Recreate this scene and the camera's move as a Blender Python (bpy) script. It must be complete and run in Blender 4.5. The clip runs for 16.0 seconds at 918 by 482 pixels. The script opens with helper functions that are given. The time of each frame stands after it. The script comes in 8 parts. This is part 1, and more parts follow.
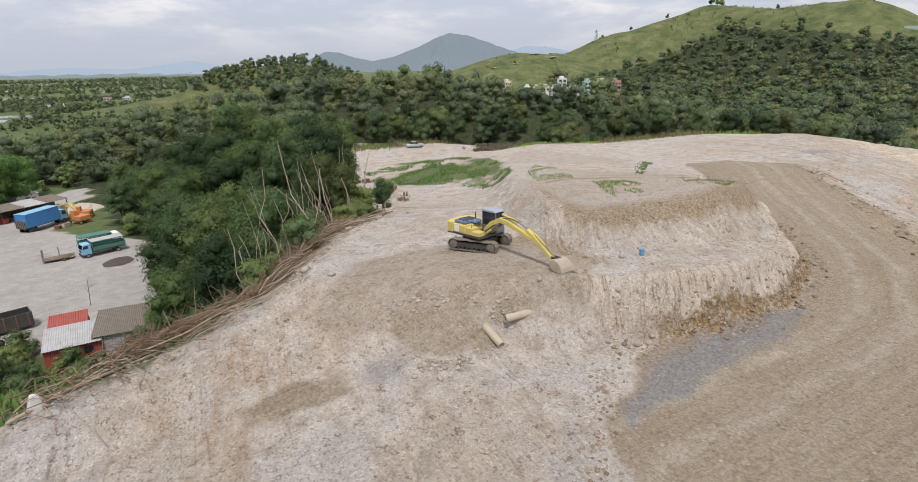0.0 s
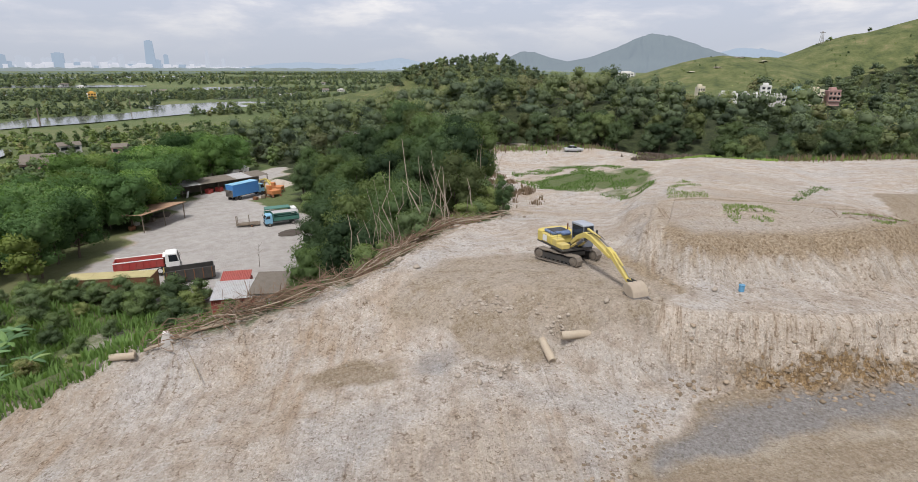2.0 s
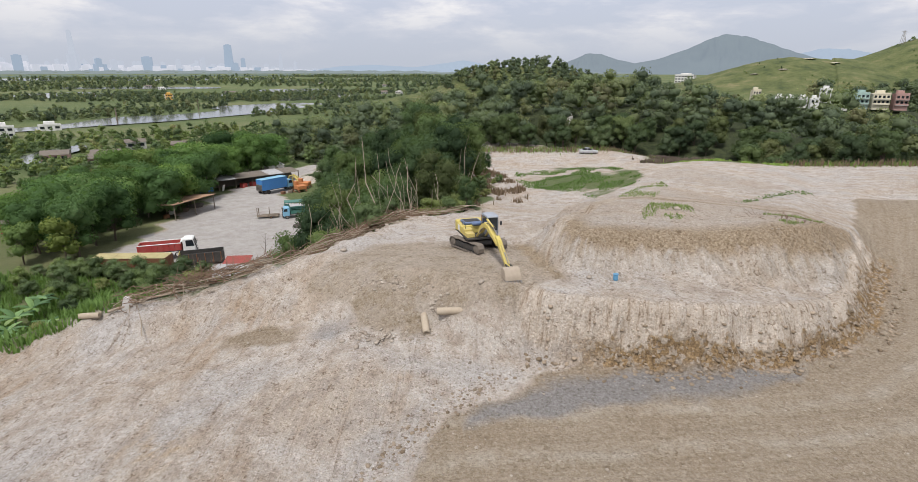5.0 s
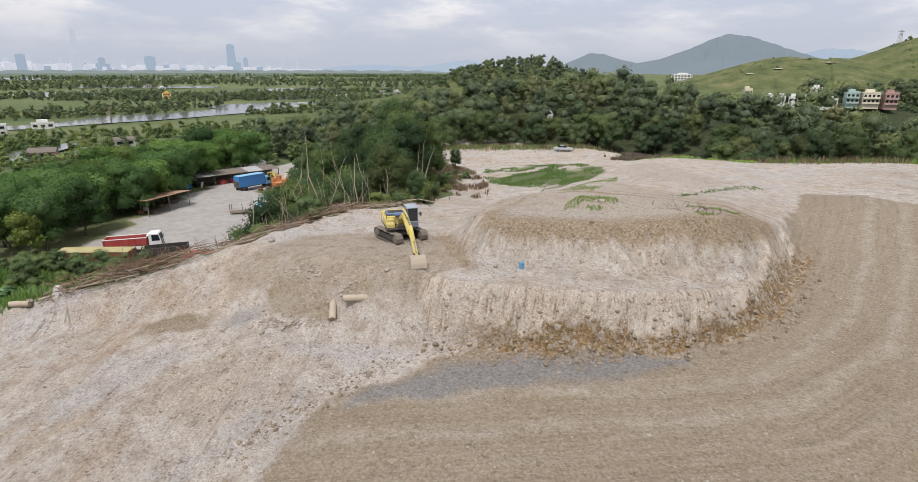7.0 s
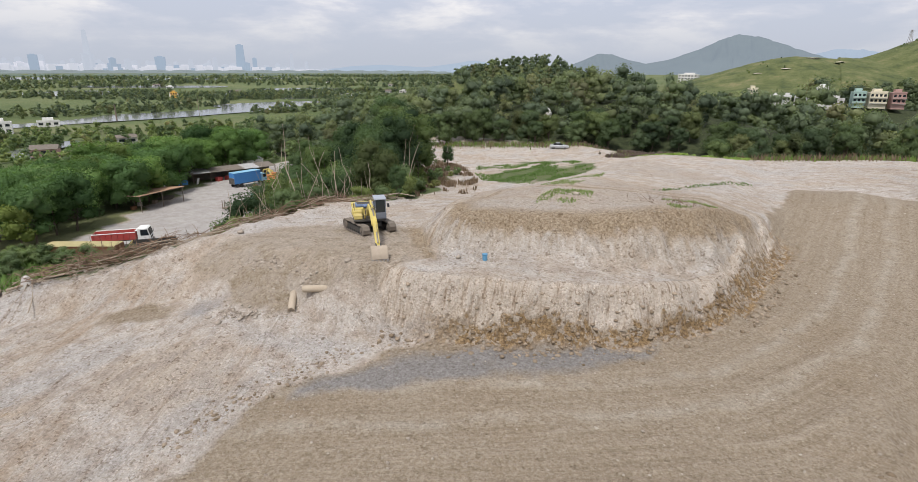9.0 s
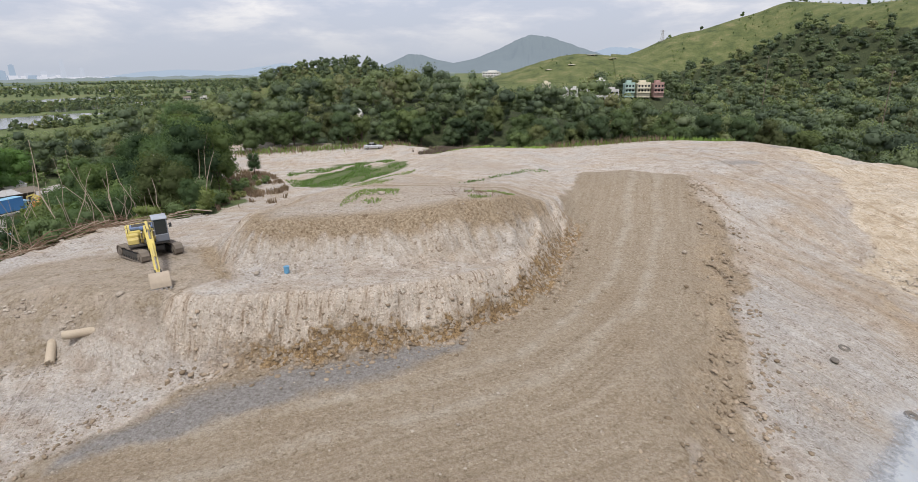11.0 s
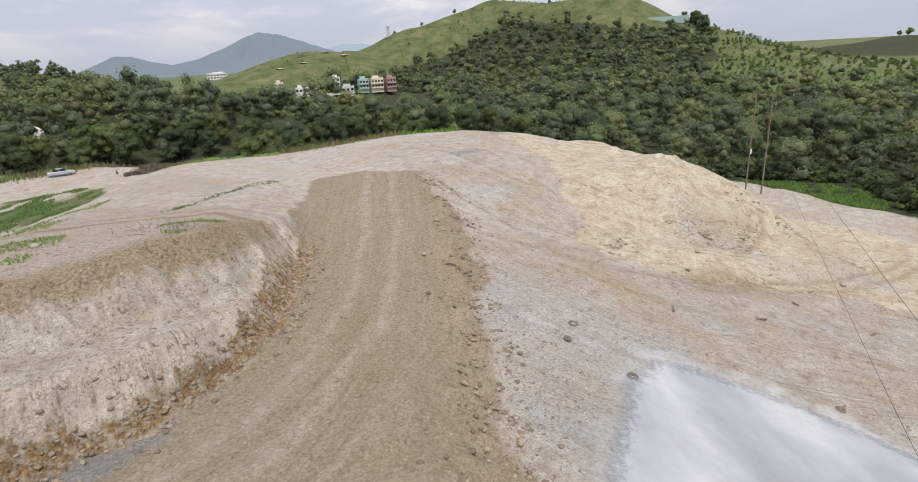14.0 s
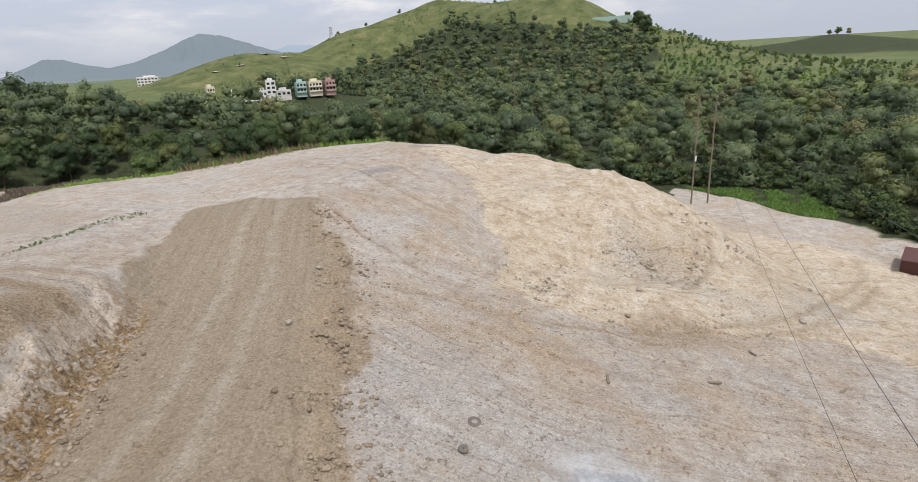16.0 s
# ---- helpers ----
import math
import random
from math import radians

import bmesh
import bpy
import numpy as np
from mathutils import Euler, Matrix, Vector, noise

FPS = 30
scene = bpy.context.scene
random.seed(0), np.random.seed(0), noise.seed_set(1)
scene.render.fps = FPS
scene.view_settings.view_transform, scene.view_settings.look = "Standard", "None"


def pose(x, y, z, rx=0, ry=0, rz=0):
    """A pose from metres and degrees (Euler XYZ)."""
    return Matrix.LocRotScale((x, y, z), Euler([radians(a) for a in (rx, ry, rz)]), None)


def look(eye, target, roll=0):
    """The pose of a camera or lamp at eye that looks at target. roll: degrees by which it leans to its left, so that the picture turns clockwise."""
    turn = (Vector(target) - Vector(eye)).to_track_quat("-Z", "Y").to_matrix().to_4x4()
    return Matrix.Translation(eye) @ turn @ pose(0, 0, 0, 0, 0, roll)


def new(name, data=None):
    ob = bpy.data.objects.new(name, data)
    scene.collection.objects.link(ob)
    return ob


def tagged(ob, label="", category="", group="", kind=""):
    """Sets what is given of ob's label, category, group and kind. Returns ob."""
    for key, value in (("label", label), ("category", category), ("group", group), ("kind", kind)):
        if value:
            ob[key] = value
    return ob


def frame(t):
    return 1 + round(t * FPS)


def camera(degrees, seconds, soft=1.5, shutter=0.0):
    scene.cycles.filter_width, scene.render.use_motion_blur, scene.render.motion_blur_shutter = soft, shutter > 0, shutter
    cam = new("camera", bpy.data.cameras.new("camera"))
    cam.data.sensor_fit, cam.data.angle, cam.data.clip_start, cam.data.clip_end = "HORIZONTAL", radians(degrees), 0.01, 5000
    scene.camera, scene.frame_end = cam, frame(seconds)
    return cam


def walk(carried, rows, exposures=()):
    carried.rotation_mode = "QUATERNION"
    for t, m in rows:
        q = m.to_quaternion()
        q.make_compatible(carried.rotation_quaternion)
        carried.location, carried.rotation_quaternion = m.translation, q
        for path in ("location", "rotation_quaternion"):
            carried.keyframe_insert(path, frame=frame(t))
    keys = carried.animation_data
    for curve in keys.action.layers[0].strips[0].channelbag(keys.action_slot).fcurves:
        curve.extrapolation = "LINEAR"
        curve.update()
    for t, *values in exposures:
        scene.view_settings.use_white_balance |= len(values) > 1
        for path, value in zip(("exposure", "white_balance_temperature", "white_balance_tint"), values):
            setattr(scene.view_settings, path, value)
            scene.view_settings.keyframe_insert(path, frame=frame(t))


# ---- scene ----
cam = camera(79.0, 16.0, 0.7)
PATH = [
    (0, (2.706, 0.352, 19.429), (2.5764, 2.2542, 18.8240), -1.02),
    (0.5, (3.420, 0.106, 19.786), (3.1022, 1.9867, 19.1850), -0.57),
    (1, (4.936, 0.402, 19.835), (4.3249, 2.2092, 19.2342), 0.00),
    (1.5, (6.854, 0.954, 19.873), (6.1557, 2.7288, 19.2708), 0.12),
    (2, (9.067, 1.325, 19.904), (8.3375, 3.0878, 19.3029), 0.23),
    (2.5, (11.489, 1.476, 19.970), (10.7396, 3.2303, 19.3695), 0.23),
    (3, (13.793, 1.413, 20.124), (13.0196, 3.1572, 19.5234), 0.34),
    (3.2, (14.582, 1.412, 20.160), (13.7921, 3.1485, 19.5590), 0.44),
    (5.3, (21.762, 2.362, 20.142), (20.8316, 4.0289, 19.5469), 0.16),
    (5.5, (22.291, 2.537, 20.122), (21.3608, 4.2043, 19.5253), 0.26),
    (6, (24.192, 3.187, 20.041), (23.2617, 4.8532, 19.4429), 0.16),
    (6.5, (25.752, 3.793, 19.897), (24.8194, 5.4583, 19.2991), 0.06),
    (7, (27.154, 4.427, 19.696), (26.2221, 6.0936, 19.1010), 0.16),
    (7.5, (27.681, 4.648, 19.584), (26.7179, 6.2971, 18.9893), 0.17),
    (8, (28.253, 5.013, 19.334), (27.2583, 6.6425, 18.7387), 0.27),
    (8.2, (28.482, 5.186, 19.179), (27.4854, 6.8155, 18.5853), 0.17),
    (10.3, (31.068, 8.006, 18.770), (30.3843, 9.7889, 18.1762), -0.38),
    (10.5, (31.088, 8.057, 18.748), (30.4776, 9.8668, 18.1550), -0.70),
    (11, (30.918, 8.154, 18.613), (30.5156, 10.0212, 18.0185), -1.05),
    (11.5, (30.943, 8.220, 18.539), (30.7244, 10.1168, 17.9437), -1.50),
    (12, (30.940, 8.325, 18.453), (30.9632, 10.2323, 17.8518), -2.07),
    (12.5, (30.927, 8.793, 18.495), (31.0709, 10.6923, 17.8863), -2.31),
    (13, (31.356, 9.952, 18.490), (31.5850, 11.8410, 17.8747), -2.64),
    (13.5, (32.147, 11.256, 18.587), (32.4454, 13.1330, 17.9642), -2.76),
    (14, (33.546, 13.198, 18.652), (33.9638, 15.0487, 18.0204), -3.01),
    (14.5, (35.122, 15.232, 18.588), (35.6216, 17.0611, 17.9503), -3.24),
    (15, (37.238, 17.832, 18.564), (37.7859, 19.6459, 17.9237), -3.26),
    (15.5, (39.136, 19.992, 18.599), (39.6975, 21.8024, 17.9617), -3.36),
    (16, (41.220, 22.325, 18.743), (41.7855, 24.1339, 18.1047), -3.37),
]
walk(cam, [(t, look(eye, target, roll)) for t, eye, target, roll in PATH])

# ---- sky, sun, exposure ----
SUN_UP, SUN_TURN = 62.0, 172.0
world = bpy.data.worlds.new("hazy sky")
world.use_nodes = True
scene.world = world
wt = world.node_tree
wt.nodes.clear()
w_out = wt.nodes.new("ShaderNodeOutputWorld")
w_bg = wt.nodes.new("ShaderNodeBackground")
w_sky = wt.nodes.new("ShaderNodeTexSky")
w_sky.sky_type = "NISHITA"
w_sky.sun_disc = False
w_sky.sun_elevation, w_sky.sun_rotation = radians(SUN_UP), radians(SUN_TURN)
w_sky.dust_density, w_sky.air_density, w_sky.ozone_density = 3.0, 1.2, 1.5
w_dim = wt.nodes.new("ShaderNodeVectorMath")
w_dim.operation = "SCALE"
w_dim.inputs["Scale"].default_value = 0.10
w_co = wt.nodes.new("ShaderNodeTexCoord")
w_sep = wt.nodes.new("ShaderNodeSeparateXYZ")
w_map = wt.nodes.new("ShaderNodeMapping")
w_map.inputs["Scale"].default_value = (1.0, 1.0, 3.4)
w_map.inputs["Location"].default_value = (0.35, 0.2, 0.0)
w_noise = wt.nodes.new("ShaderNodeTexNoise")
w_noise.inputs["Scale"].default_value = 4.6
w_noise.inputs["Detail"].default_value = 7.0
w_noise.inputs["Roughness"].default_value = 0.58
w_noise.inputs["Distortion"].default_value = 0.15
w_ramp = wt.nodes.new("ShaderNodeValToRGB")
w_ramp.color_ramp.elements[0].position, w_ramp.color_ramp.elements[0].color = 0.42, (0.57, 0.61, 0.73, 1)
w_ramp.color_ramp.elements[1].position, w_ramp.color_ramp.elements[1].color = 0.60, (0.95, 0.92, 0.93, 1)
mid = w_ramp.color_ramp.elements.new(0.50)
mid.color = (0.68, 0.695, 0.79, 1)
w_high = wt.nodes.new("ShaderNodeMapRange")
w_high.inputs["From Min"].default_value, w_high.inputs["From Max"].default_value = 0.30, 0.75
w_top = wt.nodes.new("ShaderNodeMixRGB")
w_top.inputs[2].default_value = (0.78, 0.79, 0.88, 1)
w_low = wt.nodes.new("ShaderNodeMapRange")
w_low.inputs["From Min"].default_value, w_low.inputs["From Max"].default_value = 0.01, 0.11
w_haze = wt.nodes.new("ShaderNodeMixRGB")
w_haze.inputs[1].default_value = (0.53, 0.57, 0.66, 1)
w_mix = wt.nodes.new("ShaderNodeMixRGB")
w_mix.inputs[0].default_value = 0.90
for a, b in ((w_co.outputs["Generated"], w_sep.inputs[0]), (w_co.outputs["Generated"], w_map.inputs[0]), (w_map.outputs[0], w_noise.inputs["Vector"]), (w_noise.outputs["Fac"], w_ramp.inputs[0]),
             (w_sep.outputs[2], w_low.inputs["Value"]), (w_low.outputs[0], w_haze.inputs[0]), (w_sep.outputs[2], w_high.inputs["Value"]), (w_high.outputs[0], w_top.inputs[0]),
             (w_ramp.outputs[0], w_top.inputs[1]), (w_top.outputs[0], w_haze.inputs[2]),
             (w_sky.outputs[0], w_dim.inputs[0]), (w_dim.outputs[0], w_mix.inputs[1]), (w_haze.outputs[0], w_mix.inputs[2]),
             (w_mix.outputs[0], w_bg.inputs["Color"]), (w_bg.outputs[0], w_out.inputs["Surface"])):
    wt.links.new(a, b)
w_bg.inputs["Strength"].default_value = 1.0

sun = new("sun", bpy.data.lights.new("sun", "SUN"))
sun.data.energy, sun.data.angle, sun.data.color = 3.0, radians(9), (1.0, 0.97, 0.935)
scene.view_settings.exposure = 0.09
sun.matrix_world = pose(0, 0, 60, 90 - SUN_UP, 0, 180 - SUN_TURN)

# ---- materials ----
def nodes_of(name):
    m = bpy.data.materials.new(name)
    m.use_nodes = True
    t = m.node_tree
    return m, t, t.nodes["Principled BSDF"]


def link(t, a, b):
    t.links.new(a, b)


def noise_node(t, scale, detail=4.0, rough_=0.55, coord="Object", stretch=None):
    co = t.nodes.new("ShaderNodeTexCoord")
    n = t.nodes.new("ShaderNodeTexNoise")
    n.inputs["Scale"].default_value, n.inputs["Detail"].default_value, n.inputs["Roughness"].default_value = scale, detail, rough_
    src = co.outputs[coord]
    if stretch:
        mp = t.nodes.new("ShaderNodeMapping")
        mp.inputs["Scale"].default_value = stretch
        link(t, src, mp.inputs[0])
        src = mp.outputs[0]
    link(t, src, n.inputs["Vector"])
    return n.outputs["Fac"]


def ramp(t, fac, stops):
    r = t.nodes.new("ShaderNodeValToRGB")
    els = r.color_ramp.elements
    els[0].position, els[0].color = stops[0][0], (*stops[0][1], 1)
    els[1].position, els[1].color = stops[-1][0], (*stops[-1][1], 1)
    for p, c in stops[1:-1]:
        els.new(p).color = (*c, 1)
    link(t, fac, r.inputs[0])
    return r.outputs[0]


def mixed(t, fac, a, b, mode="MIX"):
    m = t.nodes.new("ShaderNodeMixRGB")
    m.blend_type = mode
    for sock, v in zip(m.inputs, (fac, a, b)):
        if hasattr(v, "is_output"):
            link(t, v, sock)
        elif isinstance(v, (int, float)):
            sock.default_value = v if sock.type == "VALUE" else (v, v, v, 1)
        else:
            sock.default_value = (*v, 1)
    return m.outputs[0]


def maths(t, op, a, b=0.0, clamp=False):
    m = t.nodes.new("ShaderNodeMath")
    m.operation, m.use_clamp = op, clamp
    for sock, v in zip(m.inputs, (a, b)):
        if hasattr(v, "is_output"):
            link(t, v, sock)
        else:
            sock.default_value = v
    return m.outputs[0]


def bump(t, bsdf, height, strength, distance):
    b = t.nodes.new("ShaderNodeBump")
    b.inputs["Strength"].default_value, b.inputs["Distance"].default_value = strength, distance
    link(t, height, b.inputs["Height"])
    link(t, b.outputs[0], bsdf.inputs["Normal"])


def worn(name, colour, dirt=(0.30, 0.25, 0.19), rough_=0.5, metal=0.0, amount=0.35, grain=30.0, streak=False, relief=0.004):
    """Paint, metal, concrete or wood with dirt in patches and a fine grain."""
    m, t, b = nodes_of(name)
    big = noise_node(t, 1.3, 5, 0.6, stretch=(1, 1, 0.25) if streak else None)
    small = noise_node(t, grain, 3, 0.6)
    mask = maths(t, "MULTIPLY", maths(t, "SUBTRACT", big, 0.42, True), 4.0 * amount, True)
    c = mixed(t, mask, colour, dirt)
    c = mixed(t, 0.35, c, mixed(t, small, tuple(v * 0.6 for v in colour), tuple(min(1, v * 1.35) for v in colour)))
    link(t, c, b.inputs["Base Color"])
    b.inputs["Metallic"].default_value = metal
    r = maths(t, "ADD", rough_ - 0.1, maths(t, "MULTIPLY", big, 0.3))
    link(t, r, b.inputs["Roughness"])
    bump(t, b, small, 0.35, relief)
    return m


def leaves(name, dark, light, yellow=None, share=0.0):
    m, t, b = nodes_of(name)
    geo = t.nodes.new("ShaderNodeNewGeometry")
    info = t.nodes.new("ShaderNodeObjectInfo")
    stops = [(0.0, dark), (0.75, light)]
    stops += [(1.0, yellow if yellow else tuple(min(1, v * 1.3) for v in light))]
    own = t.nodes.new("ShaderNodeAttribute")
    own.attribute_name = "tint"
    which = maths(t, "FRACT", maths(t, "ADD", own.outputs["Fac"], info.outputs["Random"]))
    apart = maths(t, "FRACT", maths(t, "MULTIPLY", which, 7.31))
    c = ramp(t, maths(t, "ADD", maths(t, "MULTIPLY", geo.outputs["Random Per Island"], 0.32), maths(t, "MULTIPLY", apart, 0.62)), stops)
    hue = ramp(t, which, [(0.0, (0.70, 0.74, 0.72)), (0.3, (0.95, 0.98, 0.92)), (0.6, (1.10, 1.12, 0.95)), (0.85, (1.35, 1.30, 0.95)), (1.0, (1.25, 1.02, 0.85))])
    c = mixed(t, 1.0, mixed(t, 1.0, c, (1.20, 1.08, 1.70), "MULTIPLY"), hue, "MULTIPLY")
    link(t, c, b.inputs["Base Color"])
    b.inputs["Roughness"].default_value = 0.75
    b.inputs["Specular IOR Level"].default_value = 0.05
    tr = t.nodes.new("ShaderNodeBsdfTranslucent")
    link(t, mixed(t, 1.0, c, (1.3, 1.35, 0.7), "MULTIPLY"), tr.inputs["Color"])
    mx = t.nodes.new("ShaderNodeMixShader")
    mx.inputs[0].default_value = 0.40
    link(t, b.outputs[0], mx.inputs[1])
    link(t, tr.outputs[0], mx.inputs[2])
    link(t, mx.outputs[0], t.nodes["Material Output"].inputs["Surface"])
    return m


def soil_material():
    m, t, b = nodes_of("bare soil, gravel and turf")

    def layer(name):
        a = t.nodes.new("ShaderNodeAttribute")
        a.attribute_name = name
        return a.outputs["Fac"]

    def edged(fac, fuzz, soft=6.0, wide=0.7):
        v = maths(t, "ADD", fac, maths(t, "MULTIPLY", maths(t, "SUBTRACT", fuzz, 0.5), wide))
        return maths(t, "MULTIPLY", maths(t, "SUBTRACT", v, 0.42), soft, True)

    def turned(scale, angle, stretch, detail=5, rough_=0.6):
        co = t.nodes.new("ShaderNodeTexCoord")
        mp = t.nodes.new("ShaderNodeMapping")
        mp.inputs["Rotation"].default_value = (0, 0, radians(angle))
        mp2 = t.nodes.new("ShaderNodeMapping")
        mp2.inputs["Scale"].default_value = stretch
        n = t.nodes.new("ShaderNodeTexNoise")
        n.inputs["Scale"].default_value, n.inputs["Detail"].default_value, n.inputs["Roughness"].default_value = scale, detail, rough_
        n.inputs["Distortion"].default_value = 0.6
        link(t, co.outputs["Object"], mp.inputs[0])
        link(t, mp.outputs[0], mp2.inputs[0])
        link(t, mp2.outputs[0], n.inputs["Vector"])
        return n.outputs["Fac"]

    def on_axes(a, b_, scale, detail=4, rough_=0.65):
        cx_ = t.nodes.new("ShaderNodeCombineXYZ")
        link(t, a, cx_.inputs[0])
        link(t, b_, cx_.inputs[1])
        n = t.nodes.new("ShaderNodeTexNoise")
        n.inputs["Scale"].default_value, n.inputs["Detail"].default_value, n.inputs["Roughness"].default_value = scale, detail, rough_
        link(t, cx_.outputs[0], n.inputs["Vector"])
        return n.outputs["Fac"]

    def cells(scale, warp):
        co = t.nodes.new("ShaderNodeTexCoord")
        n = t.nodes.new("ShaderNodeTexNoise")
        n.inputs["Scale"].default_value, n.inputs["Detail"].default_value = scale * 1.3, 3
        add = t.nodes.new("ShaderNodeVectorMath")
        add.operation = "MULTIPLY_ADD"
        add.inputs[1].default_value = (warp / scale,) * 3
        v = t.nodes.new("ShaderNodeTexVoronoi")
        v.inputs["Scale"].default_value = scale
        link(t, co.outputs["Object"], n.inputs["Vector"])
        link(t, n.outputs["Color"], add.inputs[0])
        link(t, co.outputs["Object"], add.inputs[2])
        link(t, add.outputs[0], v.inputs["Vector"])
        s = t.nodes.new("ShaderNodeSeparateColor")
        link(t, v.outputs["Color"], s.inputs[0])
        return v.outputs["Distance"], s.outputs[0], s.outputs[1]

    def over(fac, lo, gain):
        return maths(t, "MULTIPLY", maths(t, "SUBTRACT", fac, lo, True), gain, True)

    def under(fac, hi, gain):
        return maths(t, "MULTIPLY", maths(t, "SUBTRACT", hi, fac, True), gain, True)

    def times(a, b_):
        return maths(t, "MULTIPLY", a, b_, True)

    def shade(c_, fac, k):
        return mixed(t, fac, c_, mixed(t, 1.0, c_, k if isinstance(k, tuple) else (k, k, k), "MULTIPLY"))

    co = t.nodes.new("ShaderNodeTexCoord")
    sp = t.nodes.new("ShaderNodeSeparateXYZ")
    link(t, co.outputs["Object"], sp.inputs[0])
    px_, py_, pz_ = sp.outputs[0], sp.outputs[1], sp.outputs[2]
    big = noise_node(t, 0.10, 6, 0.62)
    mid_ = noise_node(t, 0.7, 8, 0.72)
    fine_ = noise_node(t, 5.5, 7, 0.70)
    grit = noise_node(t, 24.0, 3, 0.75)
    lump_d, lump_a, lump_b = cells(3.6, 0.8)
    chip_d, chip_a, chip_b = cells(10.0, 0.7)
    wide_ruts = on_axes(maths(t, "MULTIPLY", layer("sweep"), 0.8), maths(t, "MULTIPLY", px_, 0.03), 1.0, 5, 0.66)
    drag = turned(1.0, 65, (0.085, 0.85, 0.3), 6, 0.66)
    scrape = turned(1.0, 62, (0.10, 3.4, 0.3), 4, 0.7)
    drag2 = turned(1.0, 57, (0.07, 0.9, 0.3), 6, 0.66)
    ruts = on_axes(maths(t, "MULTIPLY", layer("sweep"), 2.6), maths(t, "MULTIPLY", px_, 0.05), 1.0, 5, 0.72)
    flank = layer("flank")

    # pale decomposed rock with brown and ochre bands dragged down the slope
    pale = ramp(t, mid_, [(0.36, (0.475, 0.39, 0.305)), (0.488, (0.63, 0.545, 0.455)), (0.628, (0.75, 0.685, 0.60))])
    pale = mixed(t, times(over(big, 0.46, 4.5), 0.70), pale, ramp(t, fine_, [(0.36, (0.46, 0.345, 0.23)), (0.63, (0.63, 0.50, 0.365))]))
    cool = noise_node(t, 0.21, 6, 0.62, stretch=(1.0, 0.7, 1))
    pale = mixed(t, times(over(cool, 0.49, 6.0), 0.62), pale, ramp(t, fine_, [(0.36, (0.51, 0.475, 0.43)), (0.63, (0.685, 0.65, 0.605))]))
    peach = noise_node(t, 0.13, 5, 0.6, stretch=(0.8, 1.1, 1))
    pale = mixed(t, times(over(peach, 0.545, 8.0), 0.42), pale, ramp(t, fine_, [(0.36, (0.52, 0.395, 0.265)), (0.63, (0.72, 0.58, 0.43))]))
    front = layer("front")
    band = times(front, over(drag, 0.50, 6.0))
    pale = mixed(t, times(band, 0.45), pale, ramp(t, mid_, [(0.37, (0.40, 0.29, 0.19)), (0.63, (0.60, 0.475, 0.345))]))
    pale = mixed(t, times(times(band, over(big, 0.50, 8)), 0.45), pale, ramp(t, fine_, [(0.37, (0.36, 0.23, 0.13)), (0.63, (0.55, 0.385, 0.24))]))
    pale = mixed(t, times(over(maths(t, "SUBTRACT", 1.0, drag), 0.55, 5), over(mid_, 0.38, 3)), pale, (0.74, 0.685, 0.63))
    pale = shade(pale, times(front, over(scrape, 0.60, 7)), (0.66, 0.60, 0.54))
    grey = ramp(t, fine_, [(0.37, (0.50, 0.465, 0.42)), (0.63, (0.68, 0.64, 0.59))])
    c = mixed(t, times(edged(layer("grey"), big, 1.0), 0.8), pale, grey)
    sand = ramp(t, mid_, [(0.36, (0.585, 0.455, 0.305)), (0.50, (0.76, 0.63, 0.465)), (0.64, (0.875, 0.775, 0.625))])
    sand = mixed(t, times(over(wide_ruts, 0.54, 4.5), 0.6), sand, ramp(t, fine_, [(0.37, (0.45, 0.34, 0.215)), (0.63, (0.60, 0.475, 0.335))]))
    sand = mixed(t, over(big, 0.54, 6), sand, ramp(t, fine_, [(0.37, (0.62, 0.54, 0.435)), (0.63, (0.74, 0.67, 0.565))]))
    c = mixed(t, edged(layer("sand"), mid_, 2.2, 1.1), c, sand)
    # ochre stain and thin dark drag lines across the flank
    ochre = ramp(t, fine_, [(0.37, (0.47, 0.33, 0.19)), (0.63, (0.63, 0.475, 0.30))])
    c = mixed(t, times(times(flank, over(mid_, 0.50, 5)), over(noise_node(t, 0.16, 3, 0.5), 0.545, 9)), c, ochre)
    c = shade(c, times(flank, over(wide_ruts, 0.50, 3.0)), (0.92, 0.89, 0.85))
    c = shade(c, times(flank, over(ruts, 0.57, 8.0)), (0.68, 0.62, 0.56))
    c = shade(c, times(flank, over(wide_ruts, 0.55, 6.0)), (0.80, 0.75, 0.69))
    c = mixed(t, times(flank, times(over(maths(t, "SUBTRACT", 1.0, ruts), 0.58, 8.0), 0.7)), c, (0.72, 0.665, 0.59))
    # the brown upper cut, running pale downwards, and the gouged lower wall
    run, high, low = layer("run"), layer("cut_high"), layer("cut_low")
    rake = on_axes(maths(t, "MULTIPLY", run, 2.1), maths(t, "MULTIPLY", pz_, 0.42), 1.0, 5, 0.7)
    tear = on_axes(maths(t, "MULTIPLY", run, 1.0), maths(t, "MULTIPLY", pz_, 0.9), 1.4, 4, 0.6)
    brown = ramp(t, fine_, [(0.36, (0.29, 0.205, 0.12)), (0.50, (0.42, 0.315, 0.20)), (0.64, (0.55, 0.44, 0.305))])
